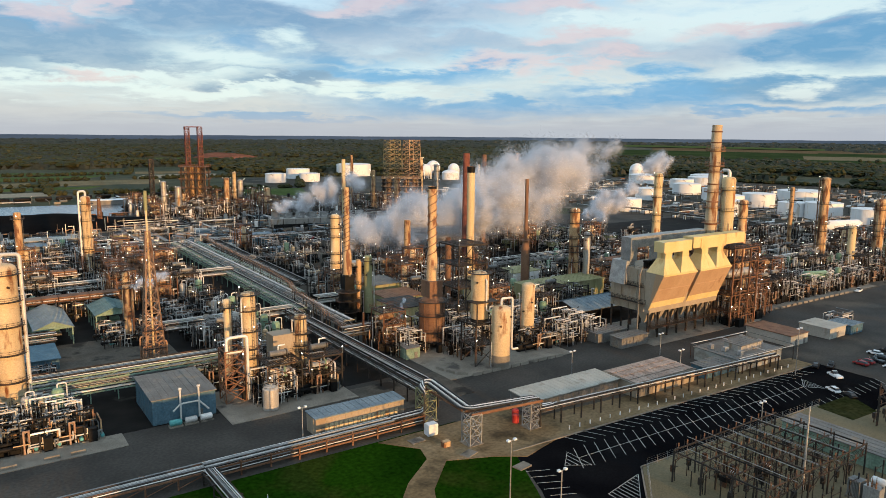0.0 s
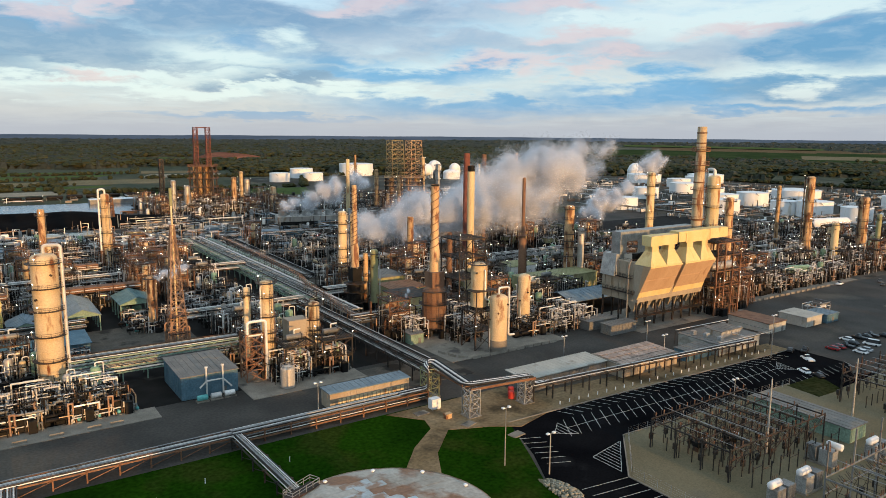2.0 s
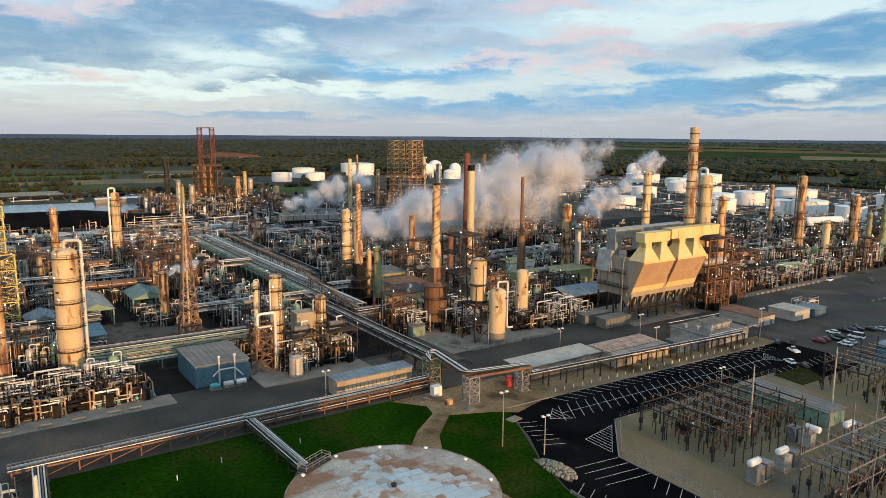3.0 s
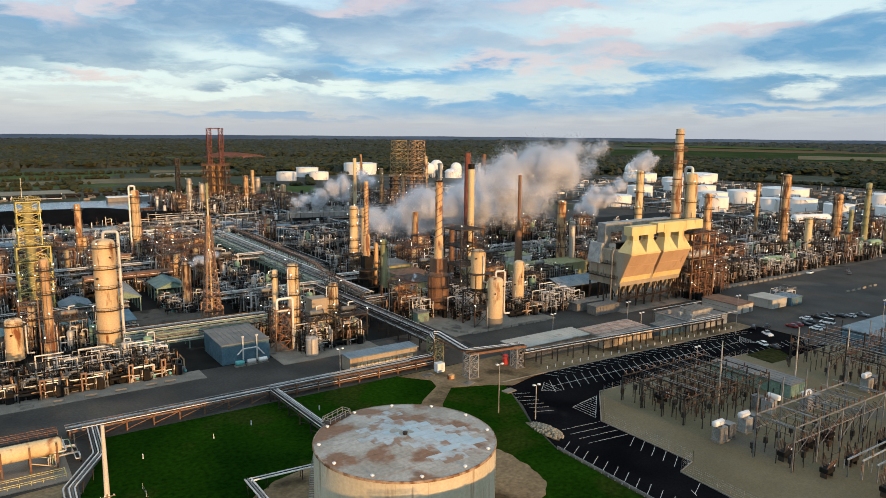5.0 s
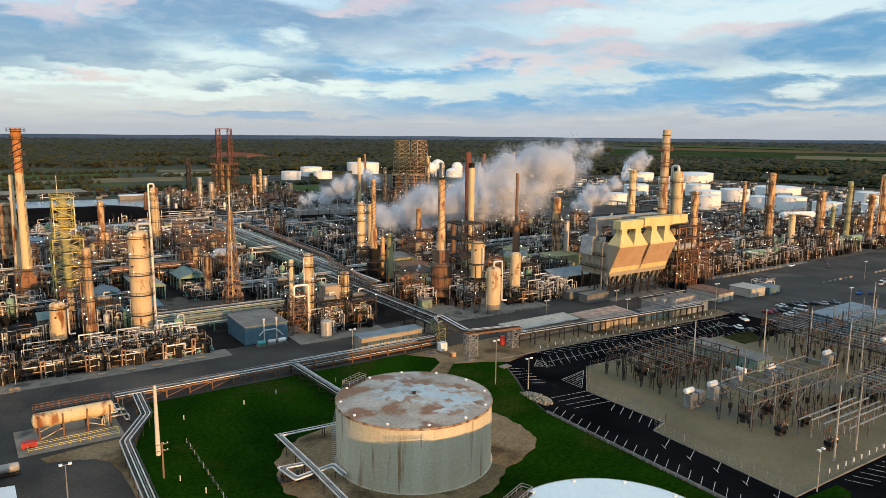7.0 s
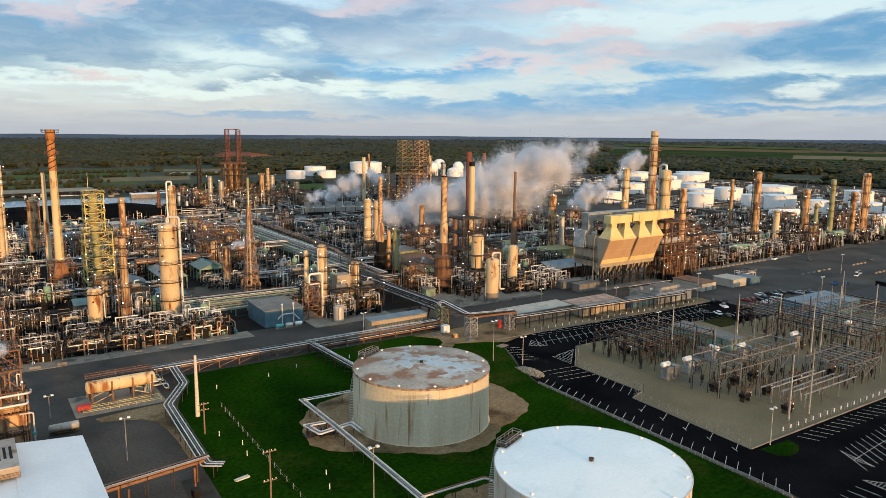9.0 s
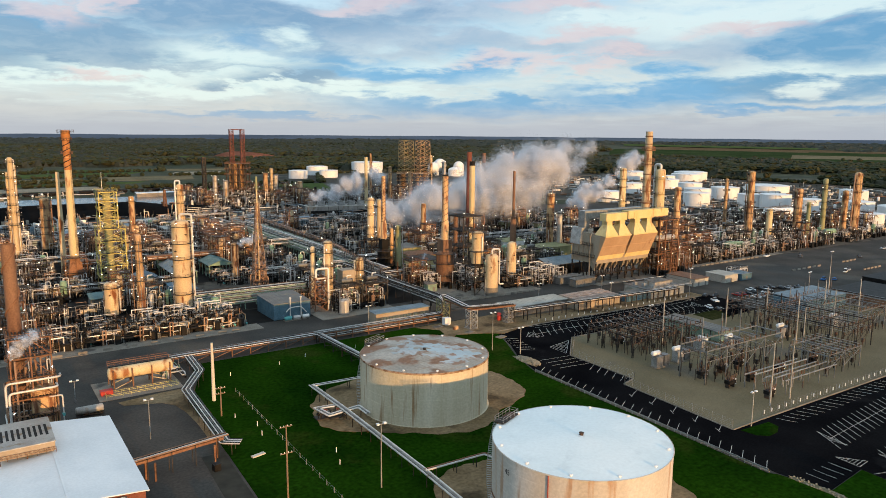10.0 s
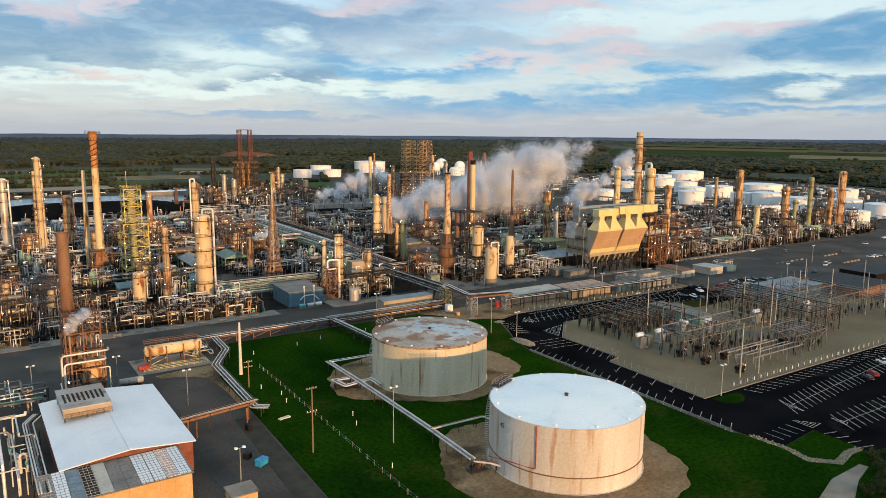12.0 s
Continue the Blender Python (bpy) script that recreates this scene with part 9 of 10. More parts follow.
coker(320, 434, "second coker unit with a wide lit deck", ((-12, 0), (-4, 0), (4, 0), (12, 0)), 2.6, 27, 62, ORANGE, 34, 14).matrix_basis = pose(320, 434, 0, 0, 0, -34)
for dx in (-8.8, 8.8):
    lattice_tower("derrick", "gold and rust steel lattice derrick", 320 + 0.83 * dx, 434 - 0.56 * dx, 13, 34.5, 11, material=(GILT, ORANGE)[dx > 0], panels=8, size=0.3, z0=27.4, flat=False)
for i, (x, y, h, r) in enumerate(((128, 470, 24, 2.5), (168, 470, 30, 2.2), (178, 480, 34, 1.6), (190, 500, 26, 2.4), (300, 410, 30, 2.0), (345, 440, 46, 1.6), (352, 425, 40, 2.2), (285, 425, 36, 1.8), (196, 450, 22, 2.6), (112, 450, 30, 2.0))):
    thin(column("far_tower", "distant tower with ring platforms", x, y, h, r, (CLAD, ORANGE, TAN)[i % 3], plats=(0.6, 0.95), group="distant towers"))
lattice_tower("crane_mast", "thin lattice mast beside the coker", 108, 470, 3, 46, material=STEEL, panels=9, size=0.4)
fill(105, 420, 215, 540, 17, 16, "ADHJB", 41, 0.15, 0)
fill(235, 395, 345, 460, 18, 16, "ADHB", 42, 0.3, 0)

# ---- cooling tower ----
t = thing("cooling_tower", "long grey cooling tower with a row of fan stacks", "cooling tower", 195, 345, 0, -13)
part("basin", Geo().box(-36, -7, 0, 36, 7, 1.2), CONCRETE, t)
part("casing", Geo().add([(-35, -6, 1.2), (35, -6, 1.2), (35, 6, 1.2), (-35, 6, 1.2), (-35, -6.8, 7.6), (35, -6.8, 7.6), (35, 6.8, 7.6), (-35, 6.8, 7.6)], [(3, 2, 1, 0), (4, 5, 6, 7), (0, 1, 5, 4), (1, 2, 6, 5), (2, 3, 7, 6), (3, 0, 4, 7)]), CLAD, t)
part("louvre_band", Geo().box(-34.6, -6.55, 1.5, 34.6, -6.2, 3.9), DARK, t, "dark open louvre band")
part("roof_railing", railing(Geo(), -34.8, -6.6, 34.8, 6.6, 7.6, 3.5, 1.2, 0.14), GALV, t)
for i in range(8):
    part("fan_cylinder", Geo().rev([(3.5, 7.6), (3.0, 9.0), (3.3, 11.6), (3.05, 11.6), (2.8, 9.0), (2.8, 8.2), (0.01, 8.2)], 20, (-30.6 + 8.75 * i, 0)), GALV, t)
    part("bay_rib", Geo().beam((-35 + 8.75 * i, -6.2, 1.2), (-35 + 8.75 * i, -7.0, 7.6), 0.4), STEEL, t)
for x, y, w, d, m in ((124, 292, 22, 8, BLUE), (136, 308, 16, 7, TURQ), (150, 300, 18, 7, BLUE), (130, 322, 14, 7, GREYROOF), (168, 262, 16, 8, GREYROOF), (124, 248, 12, 6, BLUE), (205, 300, 22, 10, GREYROOF)):
    sheet_building("site_container", "blue-grey container office among racks", x - w / 2, y - d / 2, x + w / 2, y + d / 2, 4, m, ROOFBLUE, 0.2, ribs=False)
for i in range(9):
    solo("crane_boom", Geo().beam((0, 0, 0.6), (9.5, 5 - i * 0.4, 3 + 0.6 * (i % 3)), 0.35), REDPAINT, "red steel boom lying in the yard", "boom", 146 + 3.6 * i, 268 + 1.2 * (i % 3), 0, 8 * (i % 4), "red booms")
    solo("boom_block", Geo().box(-0.8, -0.8, 0, 0.8, 0.8, 0.62), STEEL, "steel block under a boom", "block", 146 + 3.6 * i, 268 + 1.2 * (i % 3), 0, 8 * (i % 4), "boom blocks")

fill(-60, 275, 60, 345, 20, 17, "BHIEC", 43, 0.25, 0)
for x, y, w, d in ((-30, 300, 30, 12), (10, 322, 36, 12), (40, 290, 24, 10), (-10, 275, 22, 9), (20, 345, 40, 10)):
    sheet_building("low_warehouse", "low warehouse with a pale blue-grey roof", x - w / 2, y - d / 2, x + w / 2, y + d / 2, 4.5, GREYROOF, (ROOFBLUE, PALEROOF)[x % 20 == 0], 0.4, ribs=False)

# ---- coke heap, water, sheds on the left ----
solo("pond", blob(10, 545, 165, 62, 7, 90, 0.15, -0.2, 0.08), POND, "grey settling pond beyond the heap", "water", kind="structure")
vs, fs, nx, ny = [], [], 44, 18
for j in range(ny + 1):
    for i in range(nx + 1):
        u, v = i / nx, j / ny
        hh = 11 * (math.sin(math.pi * u) ** 0.5) * (math.sin(math.pi * v) ** 0.8) * (0.75 + 0.5 * noise.noise((u * 5, v * 3, 1.0)))
        vs.append((-125 + 225 * u + 14 * v, 400 + 78 * v, max(-0.1, hh)))
for j in range(ny):
    fs += [(j * (nx + 1) + i, j * (nx + 1) + i + 1, (j + 1) * (nx + 1) + i + 1, (j + 1) * (nx + 1) + i) for i in range(nx)]
solo("coke_heap", Geo().add(vs, fs, True), COAL, "long black heap of petroleum coke", "coke heap", kind="structure")
sheet_building("long_shed", "long pale shed beyond the coke yard", 70, 590, 140, 600, 4, GREYROOF, WHITEROOF, 0.5, ribs=False)
FIELD_TAN = mat("stubble field", (0.15, 0.125, 0.075), (0.21, 0.175, 0.11), 0.02, 0.95, fine=0.3, spec=0.0, bump=0)
FIELD_GREEN = mat("young green crop", (0.06, 0.088, 0.032), (0.09, 0.118, 0.046), 0.02, 0.95, fine=0.3, spec=0.0, bump=0)
FIELD_PALE = mat("pale bare field", (0.25, 0.22, 0.17), (0.31, 0.28, 0.22), 0.02, 0.95, fine=0.3, spec=0.0, bump=0)
RED_EARTH = mat("red quarry earth", (0.15, 0.065, 0.045), (0.21, 0.095, 0.065), 0.03, 0.95, fine=0.2, spec=0.0, bump=0)
for i, (pts, m) in enumerate(((((-420, 690), (60, 715), (70, 765), (-420, 745)), FIELD_PALE), (((-420, 775), (110, 800), (130, 835), (-420, 820)), FIELD_GREEN), (((-420, 850), (40, 860), (60, 930), (-420, 930)), FIELD_TAN),
                              (((80, 860), (200, 850), (220, 940), (95, 945)), FIELD_TAN), (((-400, 960), (120, 970), (170, 1060), (-400, 1060)), FIELD_GREEN), (((-400, 1085), (-20, 1090), (10, 1220), (-400, 1220)), FIELD_TAN), (((20, 1090), (190, 1085), (230, 1230), (50, 1230)), FIELD_GREEN), (((215, 1075), (330, 1060), (350, 1230), (250, 1240)), FIELD_TAN), (((190, 960), (300, 950), (330, 1030), (220, 1040)), FIELD_PALE), (((120, 640), (300, 600), (330, 690), (140, 720)), FIELD_GREEN), (((960, 60), (1120, 120), (1080, 330), (950, 300)), FIELD_GREEN))):
    solo("field", Geo().prism(pts, -0.2, 0.12 + 0.01 * i), m, "flat farm field beyond the plant", "field", kind="structure")
vs, fs = [], []
for j in range(9):
    for i in range(25):
        x, y = 455 + 5.5 * i + 20 * math.sin(j), 1440 + 26 * j + 4 * i
        vs.append((x, y, ground_height(x, y) + (2.6 + 12 * math.sin(math.pi * j / 8) * math.sin(math.pi * i / 24) if 0 < j < 8 and 0 < i < 24 else -2)))
for j in range(8):
    fs += [(25 * j + i, 25 * j + i + 1, 25 * j + 26 + i, 25 * j + 25 + i) for i in range(24)]
solo("quarry_bank", Geo().add(vs, fs, True), RED_EARTH, "bare red earth bank in the woods", "earth", kind="structure")
t = thing("freight_train", "dark row of railway tank wagons", "train", -150, 640, 0, 4)
for i in range(22):
    w = part("wagon", Geo().drum((-7 + 18 * i, 0, 2.6), (7 + 18 * i, 0, 2.6), 1.7, 10), DARK, t)
    part("bogie", Geo().box(-6 + 18 * i, -1.3, 0, 6 + 18 * i, 1.3, 1.0), DARK, w)
lattice_tower("conveyor_crane", "rusty slanting conveyor mast over the heap", 62, 430, 3, 20, 1.2, RUSTY, 6, 0.4)
solo("far_building", Geo().box(-60, -20, 0, 60, 20, 12).box(-58, -20.5, 3, 58, -20, 5).box(-58, -20.5, 8, 58, -20, 10), REDSTK, "long brick-red building at the wood's edge", "building", 1080, -30, 0, -20)


# ---- distant woods ----
EYE = Vector((-60, -190))


def wooded(x, y):
    """How deep in a wood a place lies: below nought is open field."""
    d, an = math.hypot(x - EYE.x, y - EYE.y), math.degrees(math.atan2(y - EYE.y, x - EYE.x))
    n = noise.noise((x * 0.002 + 5, y * 0.002, 0.5)) + 0.5 * noise.noise((x * 0.006, y * 0.006, 4.0)) + 0.2
    if -140 < x < 980 and -250 < y < 960 - max(0, x - 450) * 0.6 or (-420 < x < 330 and 380 < y < 1270 + 60 * noise.noise((x * 0.01, 0, 0))):
        return -1
    if an < 44 + 4 * noise.noise((d * 0.004, 0, 0)) and 1760 < d < 3650:      # open slopes with narrow tree belts
        return n - 0.75
    if 62 < an < 80 and 1650 < d < 1900:
        return n - 0.5
    return n + 0.25 + min(0.4, max(0, d - 2400) * 0.0006)


def canopy(label, seed):
    """The closed leaf canopy of far woods: a fine uneven sheet of crowns, with gaps where the fields lie."""
    rng = np.random.default_rng(seed)
    na, nd = 470, 150
    vs, fs, ok = [], [], []
    for i in range(nd):
        for j in range(na):
            d = 840 * (5.2 ** (i / (nd - 1))) * (1 + rng.uniform(-0.004, 0.004))
            an = radians(12 + 90 * (j + rng.uniform(-0.4, 0.4)) / na)
            x, y = EYE.x + d * math.cos(an), EYE.y + d * math.sin(an)
            w = wooded(x, y)
            grow = 6 + 5 * noise.noise((x * 0.022, y * 0.022, 2.0)) + rng.uniform(-2.4, 3.4) * (1 + d / 4000)
            ok.append(w > 0)
            vs.append((x, y, ground_height(x, y) + (max(2, grow + 3 * min(1, w)) if w > 0 else -1.5)))
    for i in range(nd - 1):
        for j in range(na - 1):
            a = i * na + j
            q = (a, a + 1, a + na + 1, a + na)
            if any(ok[k] for k in q):
                fs += [(q[0], q[2], q[1]), (q[0], q[3], q[2])] if (i + j) % 2 else [(q[0], q[3], q[1]), (q[1], q[3], q[2])]
    return solo("woodland", Geo().add(vs, fs, False), WOODS, label, "woodland", kind="stuff")


def crowns(label, seed, count, near, far, spread0, spread1):
    """Leafy tree crowns in the distance, each an uneven clump of faces; one mesh for the whole wood."""
    rng = random.Random(seed)
    vs, fs = [], []
    made = 0
    while made < count:
        dist = near + (far - near) * rng.random() ** 1.35
        an = radians(rng.uniform(spread0, spread1))
        x, y = EYE.x + dist * math.cos(an), EYE.y + dist * math.sin(an)
        w = wooded(x, y)
        if w < -0.12 or (w < 0 and rng.random() > 0.1):
            continue
        made += 1
        z = ground_height(x, y) + (2.5 if w > 0 else 0)
        r = rng.uniform(2.6, 8.5) * (1 + dist / 3600)
        h = rng.uniform(2.6, 6.2)
        tilt = rng.uniform(0, 6.28)
        o = len(vs)
        for k, (rr, hz) in enumerate(((0.55, 0.15), (1.0, 0.45), (0.8, 0.78))):
            for j in range(6):
                a = tilt + 2 * math.pi * (j + 0.5 * (k % 2)) / 6
                q = r * rr * rng.uniform(0.7, 1.2)
                vs.append((x + q * math.cos(a), y + q * math.sin(a), z + 2 * h * (hz + rng.uniform(-0.07, 0.07))))
        vs.append((x + rng.uniform(-1, 1), y + rng.uniform(-1, 1), z + 2 * h))
        for k in range(2):
            for j in range(6):
                a, b = o + 6 * k + j, o + 6 * k + (j + 1) % 6
                fs += [(a, b, a + 6), (b, b + 6, a + 6)]
        fs += [(o + 12 + j, o + 12 + (j + 1) % 6, o + 18) for j in range(6)]
    return solo("woodland", Geo().add(vs, fs, True), CROWNS, label, "woodland", kind="stuff")


canopy("far mixed woodland of green and brown crowns", 1)
crowns("taller crowns standing out of the far woodland", 2, 15000, 850, 3000, 14, 98)


def tree_belt(label, p, q, n, seed):
    """A hedgerow of small trees between two fields."""
    rng = random.Random(seed)
    vs, fs = [], []
    for i in range(n):
        u = rng.random()
        x, y = p[0] + (q[0] - p[0]) * u + rng.uniform(-4, 4), p[1] + (q[1] - p[1]) * u + rng.uniform(-5, 5)
        r, h, o = rng.uniform(2.5, 4.5), rng.uniform(3, 6.5), len(vs)
        for k, (rr, hz) in enumerate(((0.5, 0.05), (1.0, 0.4), (0.75, 0.78))):
            for j in range(6):
                a = 2 * math.pi * (j + 0.5 * (k % 2)) / 6 + i
                vs.append((x + r * rr * rng.uniform(0.7, 1.25) * math.cos(a), y + r * rr * rng.uniform(0.7, 1.25) * math.sin(a), h * (hz + rng.uniform(-0.08, 0.08))))
        vs.append((x, y, h))
        for k in range(2):
            for j in range(6):
                a, b = o + 6 * k + j, o + 6 * k + (j + 1) % 6
                fs += [(a, b, a + 6), (b, b + 6, a + 6)]
        fs += [(o + 12 + j, o + 12 + (j + 1) % 6, o + 18) for j in range(6)]
    solo("tree_belt", Geo().add(vs, fs, True), CROWNS, label, "tree belt", kind="stuff")


for i, (p, q, n) in enumerate((((-420, 760), (60, 782), 150), ((-420, 838), (90, 846), 160), ((60, 716), (330, 700), 90), ((-420, 945), (150, 955), 170), ((190, 945), (330, 935), 60), ((330, 700), (420, 900), 90), ((940, 40), (960, 330), 150), ((960, 320), (900, 660), 170), ((880, 660), (640, 850), 150), ((620, 850), (330, 930), 120), ((60, 720), (75, 940), 60), ((-420, 1072), (200, 1074), 190), ((15, 1085), (35, 1230), 60), ((205, 1070), (240, 1240), 70))):
    tree_belt("dark belt of small trees between fields", p, q, n, 60 + i)


def slope_field(a0, a1, d0, d1, m, label):
    """A farm field laid over the far slopes."""
    vs, n = [], 12
    for i in range(n + 1):
        for j in range(n + 1):
            an, d = radians(a0 + (a1 - a0) * i / n), d0 + (d1 - d0) * j / n
            x, y = EYE.x + d * math.cos(an), EYE.y + d * math.sin(an)
            vs.append((x, y, ground_height(x, y) + 3.0))
    fs = [((n + 1) * i + j, (n + 1) * (i + 1) + j, (n + 1) * (i + 1) + j + 1, (n + 1) * i + j + 1) for i in range(n) for j in range(n)]
    solo("field", Geo().add(vs, fs, True), m, label, "field", kind="structure")


FIELD_BROWN = mat("ploughed brown slope", (0.115, 0.08, 0.045), (0.155, 0.11, 0.065), 0.01, 0.95, fine=0.1, spec=0.0, bump=0)
FIELD_DARK = mat("dark green pasture", (0.028, 0.046, 0.019), (0.048, 0.066, 0.027), 0.008, 0.95, fine=0.08, spec=0.0, bump=0)
slope_field(16, 30, 1790, 2120, FIELD_DARK, "dark green pasture beyond the tank farm")
slope_field(30, 43, 1830, 2440, FIELD_DARK, "dark green pasture beyond the tank farm")
slope_field(16, 30, 2120, 2440, FIELD_TAN, "pale stubble slope beyond the pasture")
slope_field(16, 29, 2440, 2900, FIELD_DARK, "green sloping field beyond the woods")
slope_field(29, 43, 2440, 2800, FIELD_DARK, "green sloping field beyond the woods")
slope_field(29, 40, 2800, 3250, FIELD_BROWN, "brown ploughed slope beyond the woods")
slope_field(16, 29, 2900, 3350, FIELD_BROWN, "brown ploughed slope beyond the woods")
slope_field(18, 42, 3350, 3640, FIELD_GREEN, "green sloping field beyond the woods")
slope_field(63, 78, 1680, 1860, FIELD_GREEN, "green clearing in the woods")


# ---- low clutter of the outer yards ----
def clutter(label, x0, y0, x1, y1, n, seed, tall=5.0, mats=None):
    """Small pipes, posts, sheds and drums over an outer yard, far too many to count: one mesh."""
    rng = random.Random(seed)
    groups = {}
    mats = mats or [PIPE_A, DARK, STEEL, PIPE_B, PIPE_A, GALV, DARK, PIPE_C, ROOFBLUE, CONCRETE]
    for i in range(n):
        g = groups.setdefault(rng.choice(mats), Geo())
        x, y, k = rng.uniform(x0, x1), rng.uniform(y0, y1), rng.random()
        if k < 0.34:
            ln, z = rng.uniform(8, 45), rng.uniform(0.5, tall)
            dx, dy = (ln, 0) if rng.random() < 0.55 else (0, ln)
            for c in range(rng.choice((1, 2, 3))):
                g.beam((x + c * 0.9 * (dy > 0), y + c * 0.9 * (dx > 0), z), (min(x1, x + dx) + c * 0.9 * (dy > 0), min(y1, y + dy) + c * 0.9 * (dx > 0), z), 0.35)
            g.beam((x, y, 0), (x, y, z), 0.3).beam((min(x1, x + dx), min(y1, y + dy), 0), (min(x1, x + dx), min(y1, y + dy), z), 0.3)
        elif k < 0.62:
            h = tall * rng.uniform(0.5, 1.9)
            g.beam((x, y, 0), (x, y, h), rng.uniform(0.2, 0.5))
            if rng.random() < 0.6:
                g.beam((x, y, h), (x + rng.uniform(-4, 4), y, h), 0.25)
        elif k < 0.8:
            w, d, h = rng.uniform(1, 5), rng.uniform(1, 3), rng.uniform(1, tall * 0.7)
            g.box(x - w, y - d, 0, x + w, y + d, h)
        elif k < 0.92:
            r, h = rng.uniform(0.5, 1.5), rng.uniform(1.5, tall * 1.3)
            g.drum((x, y, 0), (x, y, h), r, 8)
        else:
            g.drum((x - 3, y, 1.8), (x + 3, y, 1.8), rng.uniform(0.7, 1.3), 8)
    kids = [part("pipe", g, m) for m, g in groups.items()]
    root = thing("yard_clutter", label, "pipework", 0, 0)
    ob = merged("yard_clutter", kids, root, "stuff")
    for o in kids + [root]:
        bpy.data.objects.remove(o)
    tagged(ob, label, "pipework")


DUSTY = [STEEL, DARK, CONCRETE, GALV, PIPE_B, PIPE_A, RUSTY, WHITE, GREYROOF]
clutter("low pipes and sheds among the far storage tanks", 470, 30, 900, 330, 900, 71, 4.0, DUSTY)
clutter("low pipes and sheds among the far storage tanks", 480, 330, 860, 620, 500, 72, 4.0, DUSTY)
clutter("low pipes and sheds beyond the cooling tower", 225, 360, 470, 560, 500, 73, 6.0)
clutter("pipes, sheds and drums in the outer yard", 60, 262, 230, 420, 520, 74, 5.0)
clutter("pipes, sheds and drums before the coke heap", -140, 262, 100, 398, 620, 75, 5.5)
clutter("crowded pipework round the first coker", 95, 420, 235, 545, 420, 76, 9.0)
clutter("machines and belts along the coke heap", -120, 478, 100, 500, 60, 77, 3.0, [DARK, STEEL, RUSTY])
clutter("low sheds and tracks beyond the pond", -200, 615, 130, 660, 90, 78, 3.0, [DARK, STEEL, GREYROOF, WHITE])

# ---- steam: drifting droplets, far too many to count ----
def steam(label, path, count, seed, size=0.17, squash=0.85, lumps=14):
    """A drifting cloud of tiny vapour flecks in billows that cluster round a rising line of (x, y, z, radius, share)."""
    rng = np.random.default_rng(seed)
    P = np.array([p[:4] for p in path], float)
    share = np.array([p[4] for p in path], float)
    seg = (share[:-1] + share[1:]) / 2
    n_big = lumps * len(seg)
    # large billows along the line, each crowned with smaller ones
    at = rng.choice(len(seg), n_big, p=seg / seg.sum())
    u = rng.random(n_big)[:, None]
    c = P[at] * (1 - u) + P[at + 1] * u
    ball = rng.normal(0, 1, (n_big, 3))
    ball *= (rng.random(n_big) ** 0.45 / np.linalg.norm(ball, axis=1))[:, None]
    big = c[:, :3] + ball * c[:, 3:4] * [0.85, 0.85, 0.85 * squash]
    big_r = c[:, 3] * rng.uniform(0.24, 0.46, n_big)
    kids = 16
    dirs = rng.normal(0, 1, (n_big * kids, 3))
    dirs /= np.linalg.norm(dirs, axis=1)[:, None]
    owner = np.repeat(np.arange(n_big), kids)
    small = big[owner] + dirs * (big_r[owner] * rng.uniform(0.45, 1.05, n_big * kids))[:, None]
    small_r = big_r[owner] * rng.uniform(0.22, 0.62, n_big * kids)
    weight = small_r ** 2.4 * seg[at][owner] ** 0.25
    pick = rng.choice(n_big * kids, count, p=weight / weight.sum())
    d = rng.normal(0, 1, (count, 3))
    d /= np.linalg.norm(d, axis=1)[:, None]
    far = np.where(rng.random(count) < 0.45, rng.uniform(0.7, 2.6, count), rng.random(count) ** 0.42)      # a thin veil of strays round each billow
    pos = small[pick] + d * (far * small_r[pick])[:, None]
    pos[:, 2] = np.maximum(pos[:, 2], 0.5)
    a = rng.normal(0, size, (count, 3))
    b = rng.normal(0, size, (count, 3))
    v = np.stack([pos + a, pos + b, pos - a - b * 0.5], 1).reshape(-1, 3)
    out = 0.42 * dirs[pick] + 0.2 * d + [0, -0.14, 0.75]
    out /= np.linalg.norm(out, axis=1)[:, None] + 1e-6
    nf = np.cross(b - a, -2 * a - 1.5 * b + a)
    flip = (nf * out).sum(1) < 0
    order = np.where(flip[:, None], [0, 2, 1], [0, 1, 2]) + 3 * np.arange(count)[:, None]
    me = bpy.data.meshes.new("steam_cloud")
    me.vertices.add(3 * count)
    me.vertices.foreach_set("co", v.ravel())
    me.loops.add(3 * count)
    me.loops.foreach_set("vertex_index", order.ravel())
    me.polygons.add(count)
    me.polygons.foreach_set("loop_start", 3 * np.arange(count))
    me.polygons.foreach_set("use_smooth", np.ones(count, bool))
    me.update(calc_edges=True)
    me.normals_split_custom_set_from_vertices(np.repeat(out, 3, 0).tolist())
    me.materials.append(STEAM)
    return tagged(new("steam_cloud", me), label, "steam", kind="stuff")


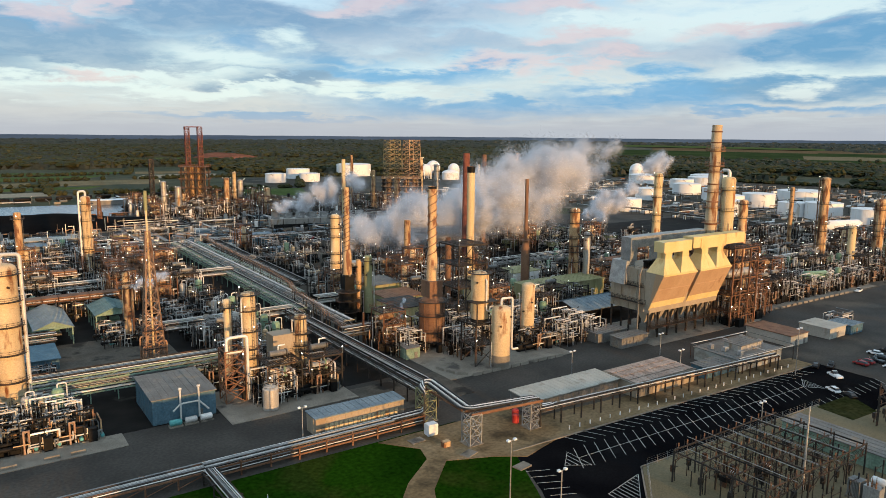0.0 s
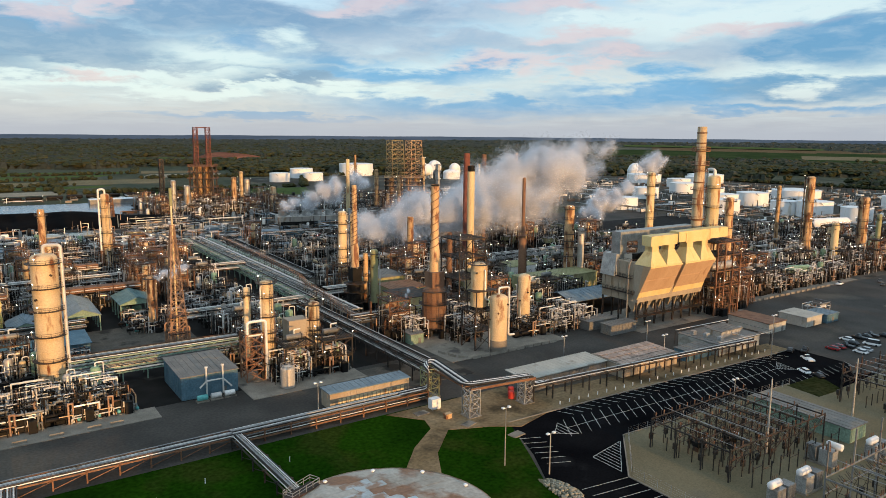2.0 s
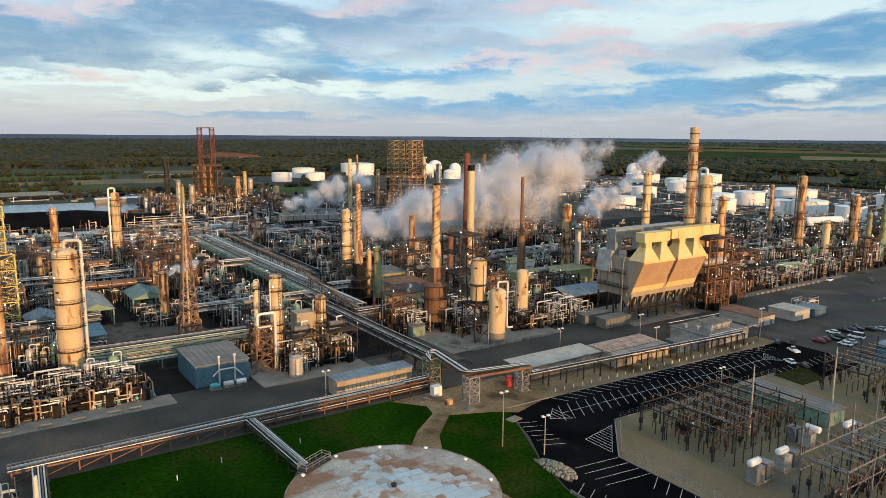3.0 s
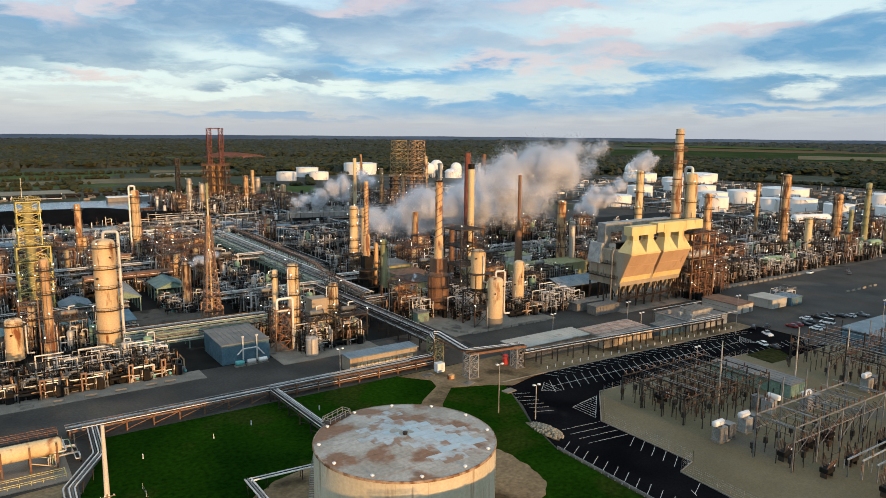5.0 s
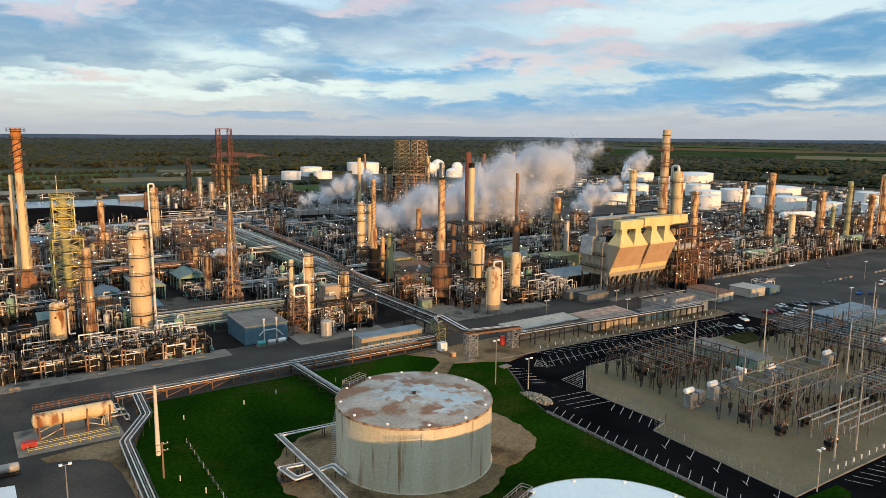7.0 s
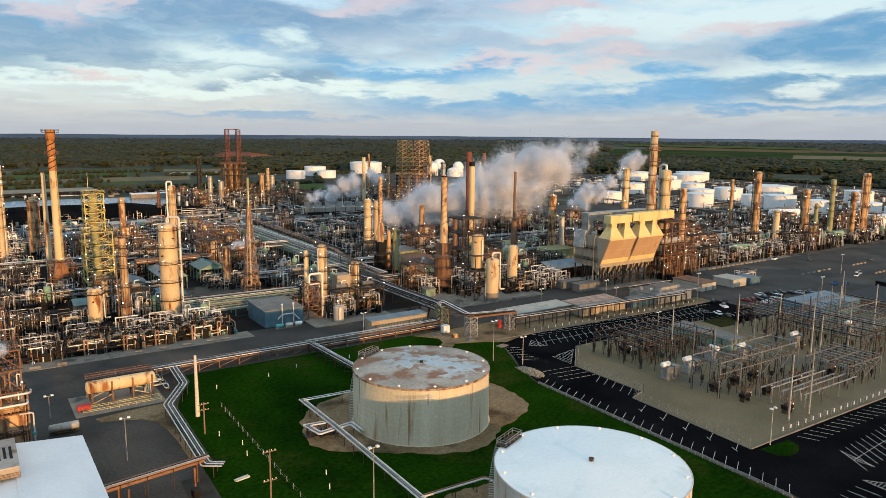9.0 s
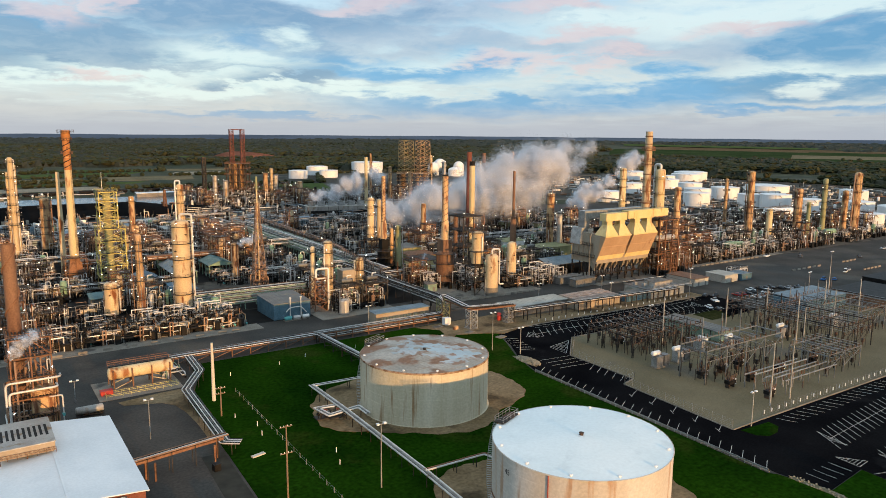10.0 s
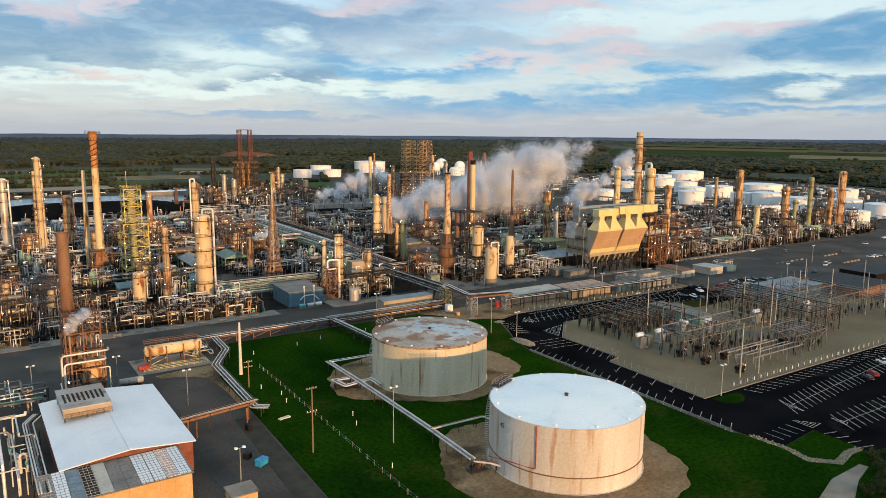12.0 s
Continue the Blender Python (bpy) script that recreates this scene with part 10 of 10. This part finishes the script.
steam("broad white steam cloud drifting behind the chimneys", [(140, 190, 14, 10, 0.8), (158, 190, 18, 14, 1.5), (182, 190, 21, 18, 2.0), (208, 190, 23, 20, 2.2), (232, 190, 27, 22, 2.2), (254, 190, 34, 22, 1.9), (284, 190, 44, 20, 1.3), (312, 190, 54, 16, 0.8), (342, 190, 62, 11, 0.35)], 280000, 1, 1.25, lumps=15)
steam("smaller steam cloud before the white tanks", [(354, 230, 9, 8, 1.0), (368, 230, 16, 11, 1.2), (386, 230, 23, 10, 0.9), (406, 230, 30, 8, 0.5)], 46000, 2, 0.95, lumps=11)
steam("loose steam puff over the white tanks", [(412, 230, 38, 6, 0.6), (422, 230, 46, 9, 1.0), (436, 230, 51, 9, 0.7), (448, 230, 45, 6, 0.3)], 19000, 8, 0.95, lumps=10)
steam("thin steam over the cooling tower", [(164, 345, 14, 6, 0.8), (184, 343, 20, 9, 1.0), (206, 341, 27, 11, 0.8), (230, 339, 33, 10, 0.4)], 24000, 3, 1.15, lumps=9)
steam("small steam puff beside a rusty column", [(21, 108, 19, 1.0, 1.0), (25, 107, 20, 1.8, 1.0), (31, 106, 22, 2.4, 0.6)], 5000, 4, 0.47)
steam("small steam puff at the furnace house", [(98, 66, 7, 0.5, 1.0), (98.5, 66, 10, 0.9, 1.0), (99.5, 66, 13, 1.2, 0.6)], 2500, 5, 0.3)
steam("steam puff at the brown chimney", [(-79.5, -38, 20, 1.0, 1.0), (-78.3, -38, 22.5, 1.9, 1.0), (-76, -38, 25, 2.3, 0.6)], 15000, 6, 0.3)



posts, tops = Geo(), Geo()
for y in (-106, -98, -77, -68, -60):
    for i in range(11):
        x, h = 92 + 3.3 * i + (y % 3), 3.2 + 0.5 * ((i + y) % 3)
        posts.beam((x, y, 0.1), (x, y, h), 0.17)
        tops.drum((x, y, h - 0.02), (x, y, h + 1.0), 0.17, 6)
        if i % 3:
            posts.beam((x, y, h), (x - 3.3, y, h), 0.1)
kids = [part("post", posts, STEEL), part("insulator", tops, PIPE_K)]
root = thing("switch_row", "rows of steel posts with dark insulators", "switchgear", 0, 0)
row = merged("switch_row", kids, root, "stuff")
for o in kids + [root]:
    bpy.data.objects.remove(o)
tagged(row, "rows of steel posts with dark insulators", "switchgear")

# ---- bushes beside the service road ----
BUSHLEAF = mat("dark bush leaves", (0.016, 0.03, 0.010), (0.034, 0.05, 0.018), 0.5, 0.9, fine=3.0, fine_amount=0.4, spec=0.1)


def bush(x, y, r, h, seed):
    """A round bush of many small leaves on short stems."""
    rng = random.Random(seed)
    t = thing("bush", "dark green leafy bush in the grass", "bush", x, y, 0.1, 0, "bushes by the service road")
    stems, vs, fs = Geo(), [], []
    for i in range(6):
        a = 2 * math.pi * i / 6 + rng.uniform(-0.3, 0.3)
        stems.tube([(0, 0, 0), (0.3 * r * math.cos(a), 0.3 * r * math.sin(a), h * 0.5), (0.6 * r * math.cos(a), 0.6 * r * math.sin(a), h * 0.8)], 0.05, 5)
    part("stem", stems, WOOD, t)
    lumps = [(rng.uniform(-0.6, 0.6) * r, rng.uniform(-0.6, 0.6) * r, h * rng.uniform(0.3, 0.75), r * rng.uniform(0.3, 0.55)) for _ in range(9)]
    for i in range(900):
        cx, cy, cz, cr = rng.choice(lumps)
        d = Vector((rng.gauss(0, 1), rng.gauss(0, 1), rng.gauss(0, 1))).normalized() * cr * rng.uniform(0.7, 1.1)
        p = Vector((cx, cy, max(0.3, cz + d.z))) + Vector((d.x, d.y, 0))
        a, b = Vector((rng.gauss(0, 0.16), rng.gauss(0, 0.16), rng.gauss(0, 0.12))), Vector((rng.gauss(0, 0.16), rng.gauss(0, 0.16), rng.gauss(0, 0.12)))
        o = len(vs)
        vs += [tuple(p - a), tuple(p + b), tuple(p + a), tuple(p - b)]
        fs.append((o, o + 1, o + 2, o + 3))
    part("crown", Geo().add(vs, fs), BUSHLEAF, t)


for i, (x, y, r, h) in enumerate(((67, -171.5, 2.6, 3.0), (62.8, -175.5, 2.4, 2.8), (50.5, -177.8, 1.8, 2.0), (53.8, -179.5, 2.6, 2.8), (69.5, -175, 3.0, 3.4), (58, -178.5, 2.2, 2.4))):
    bush(x, y, r, h, 80 + i)
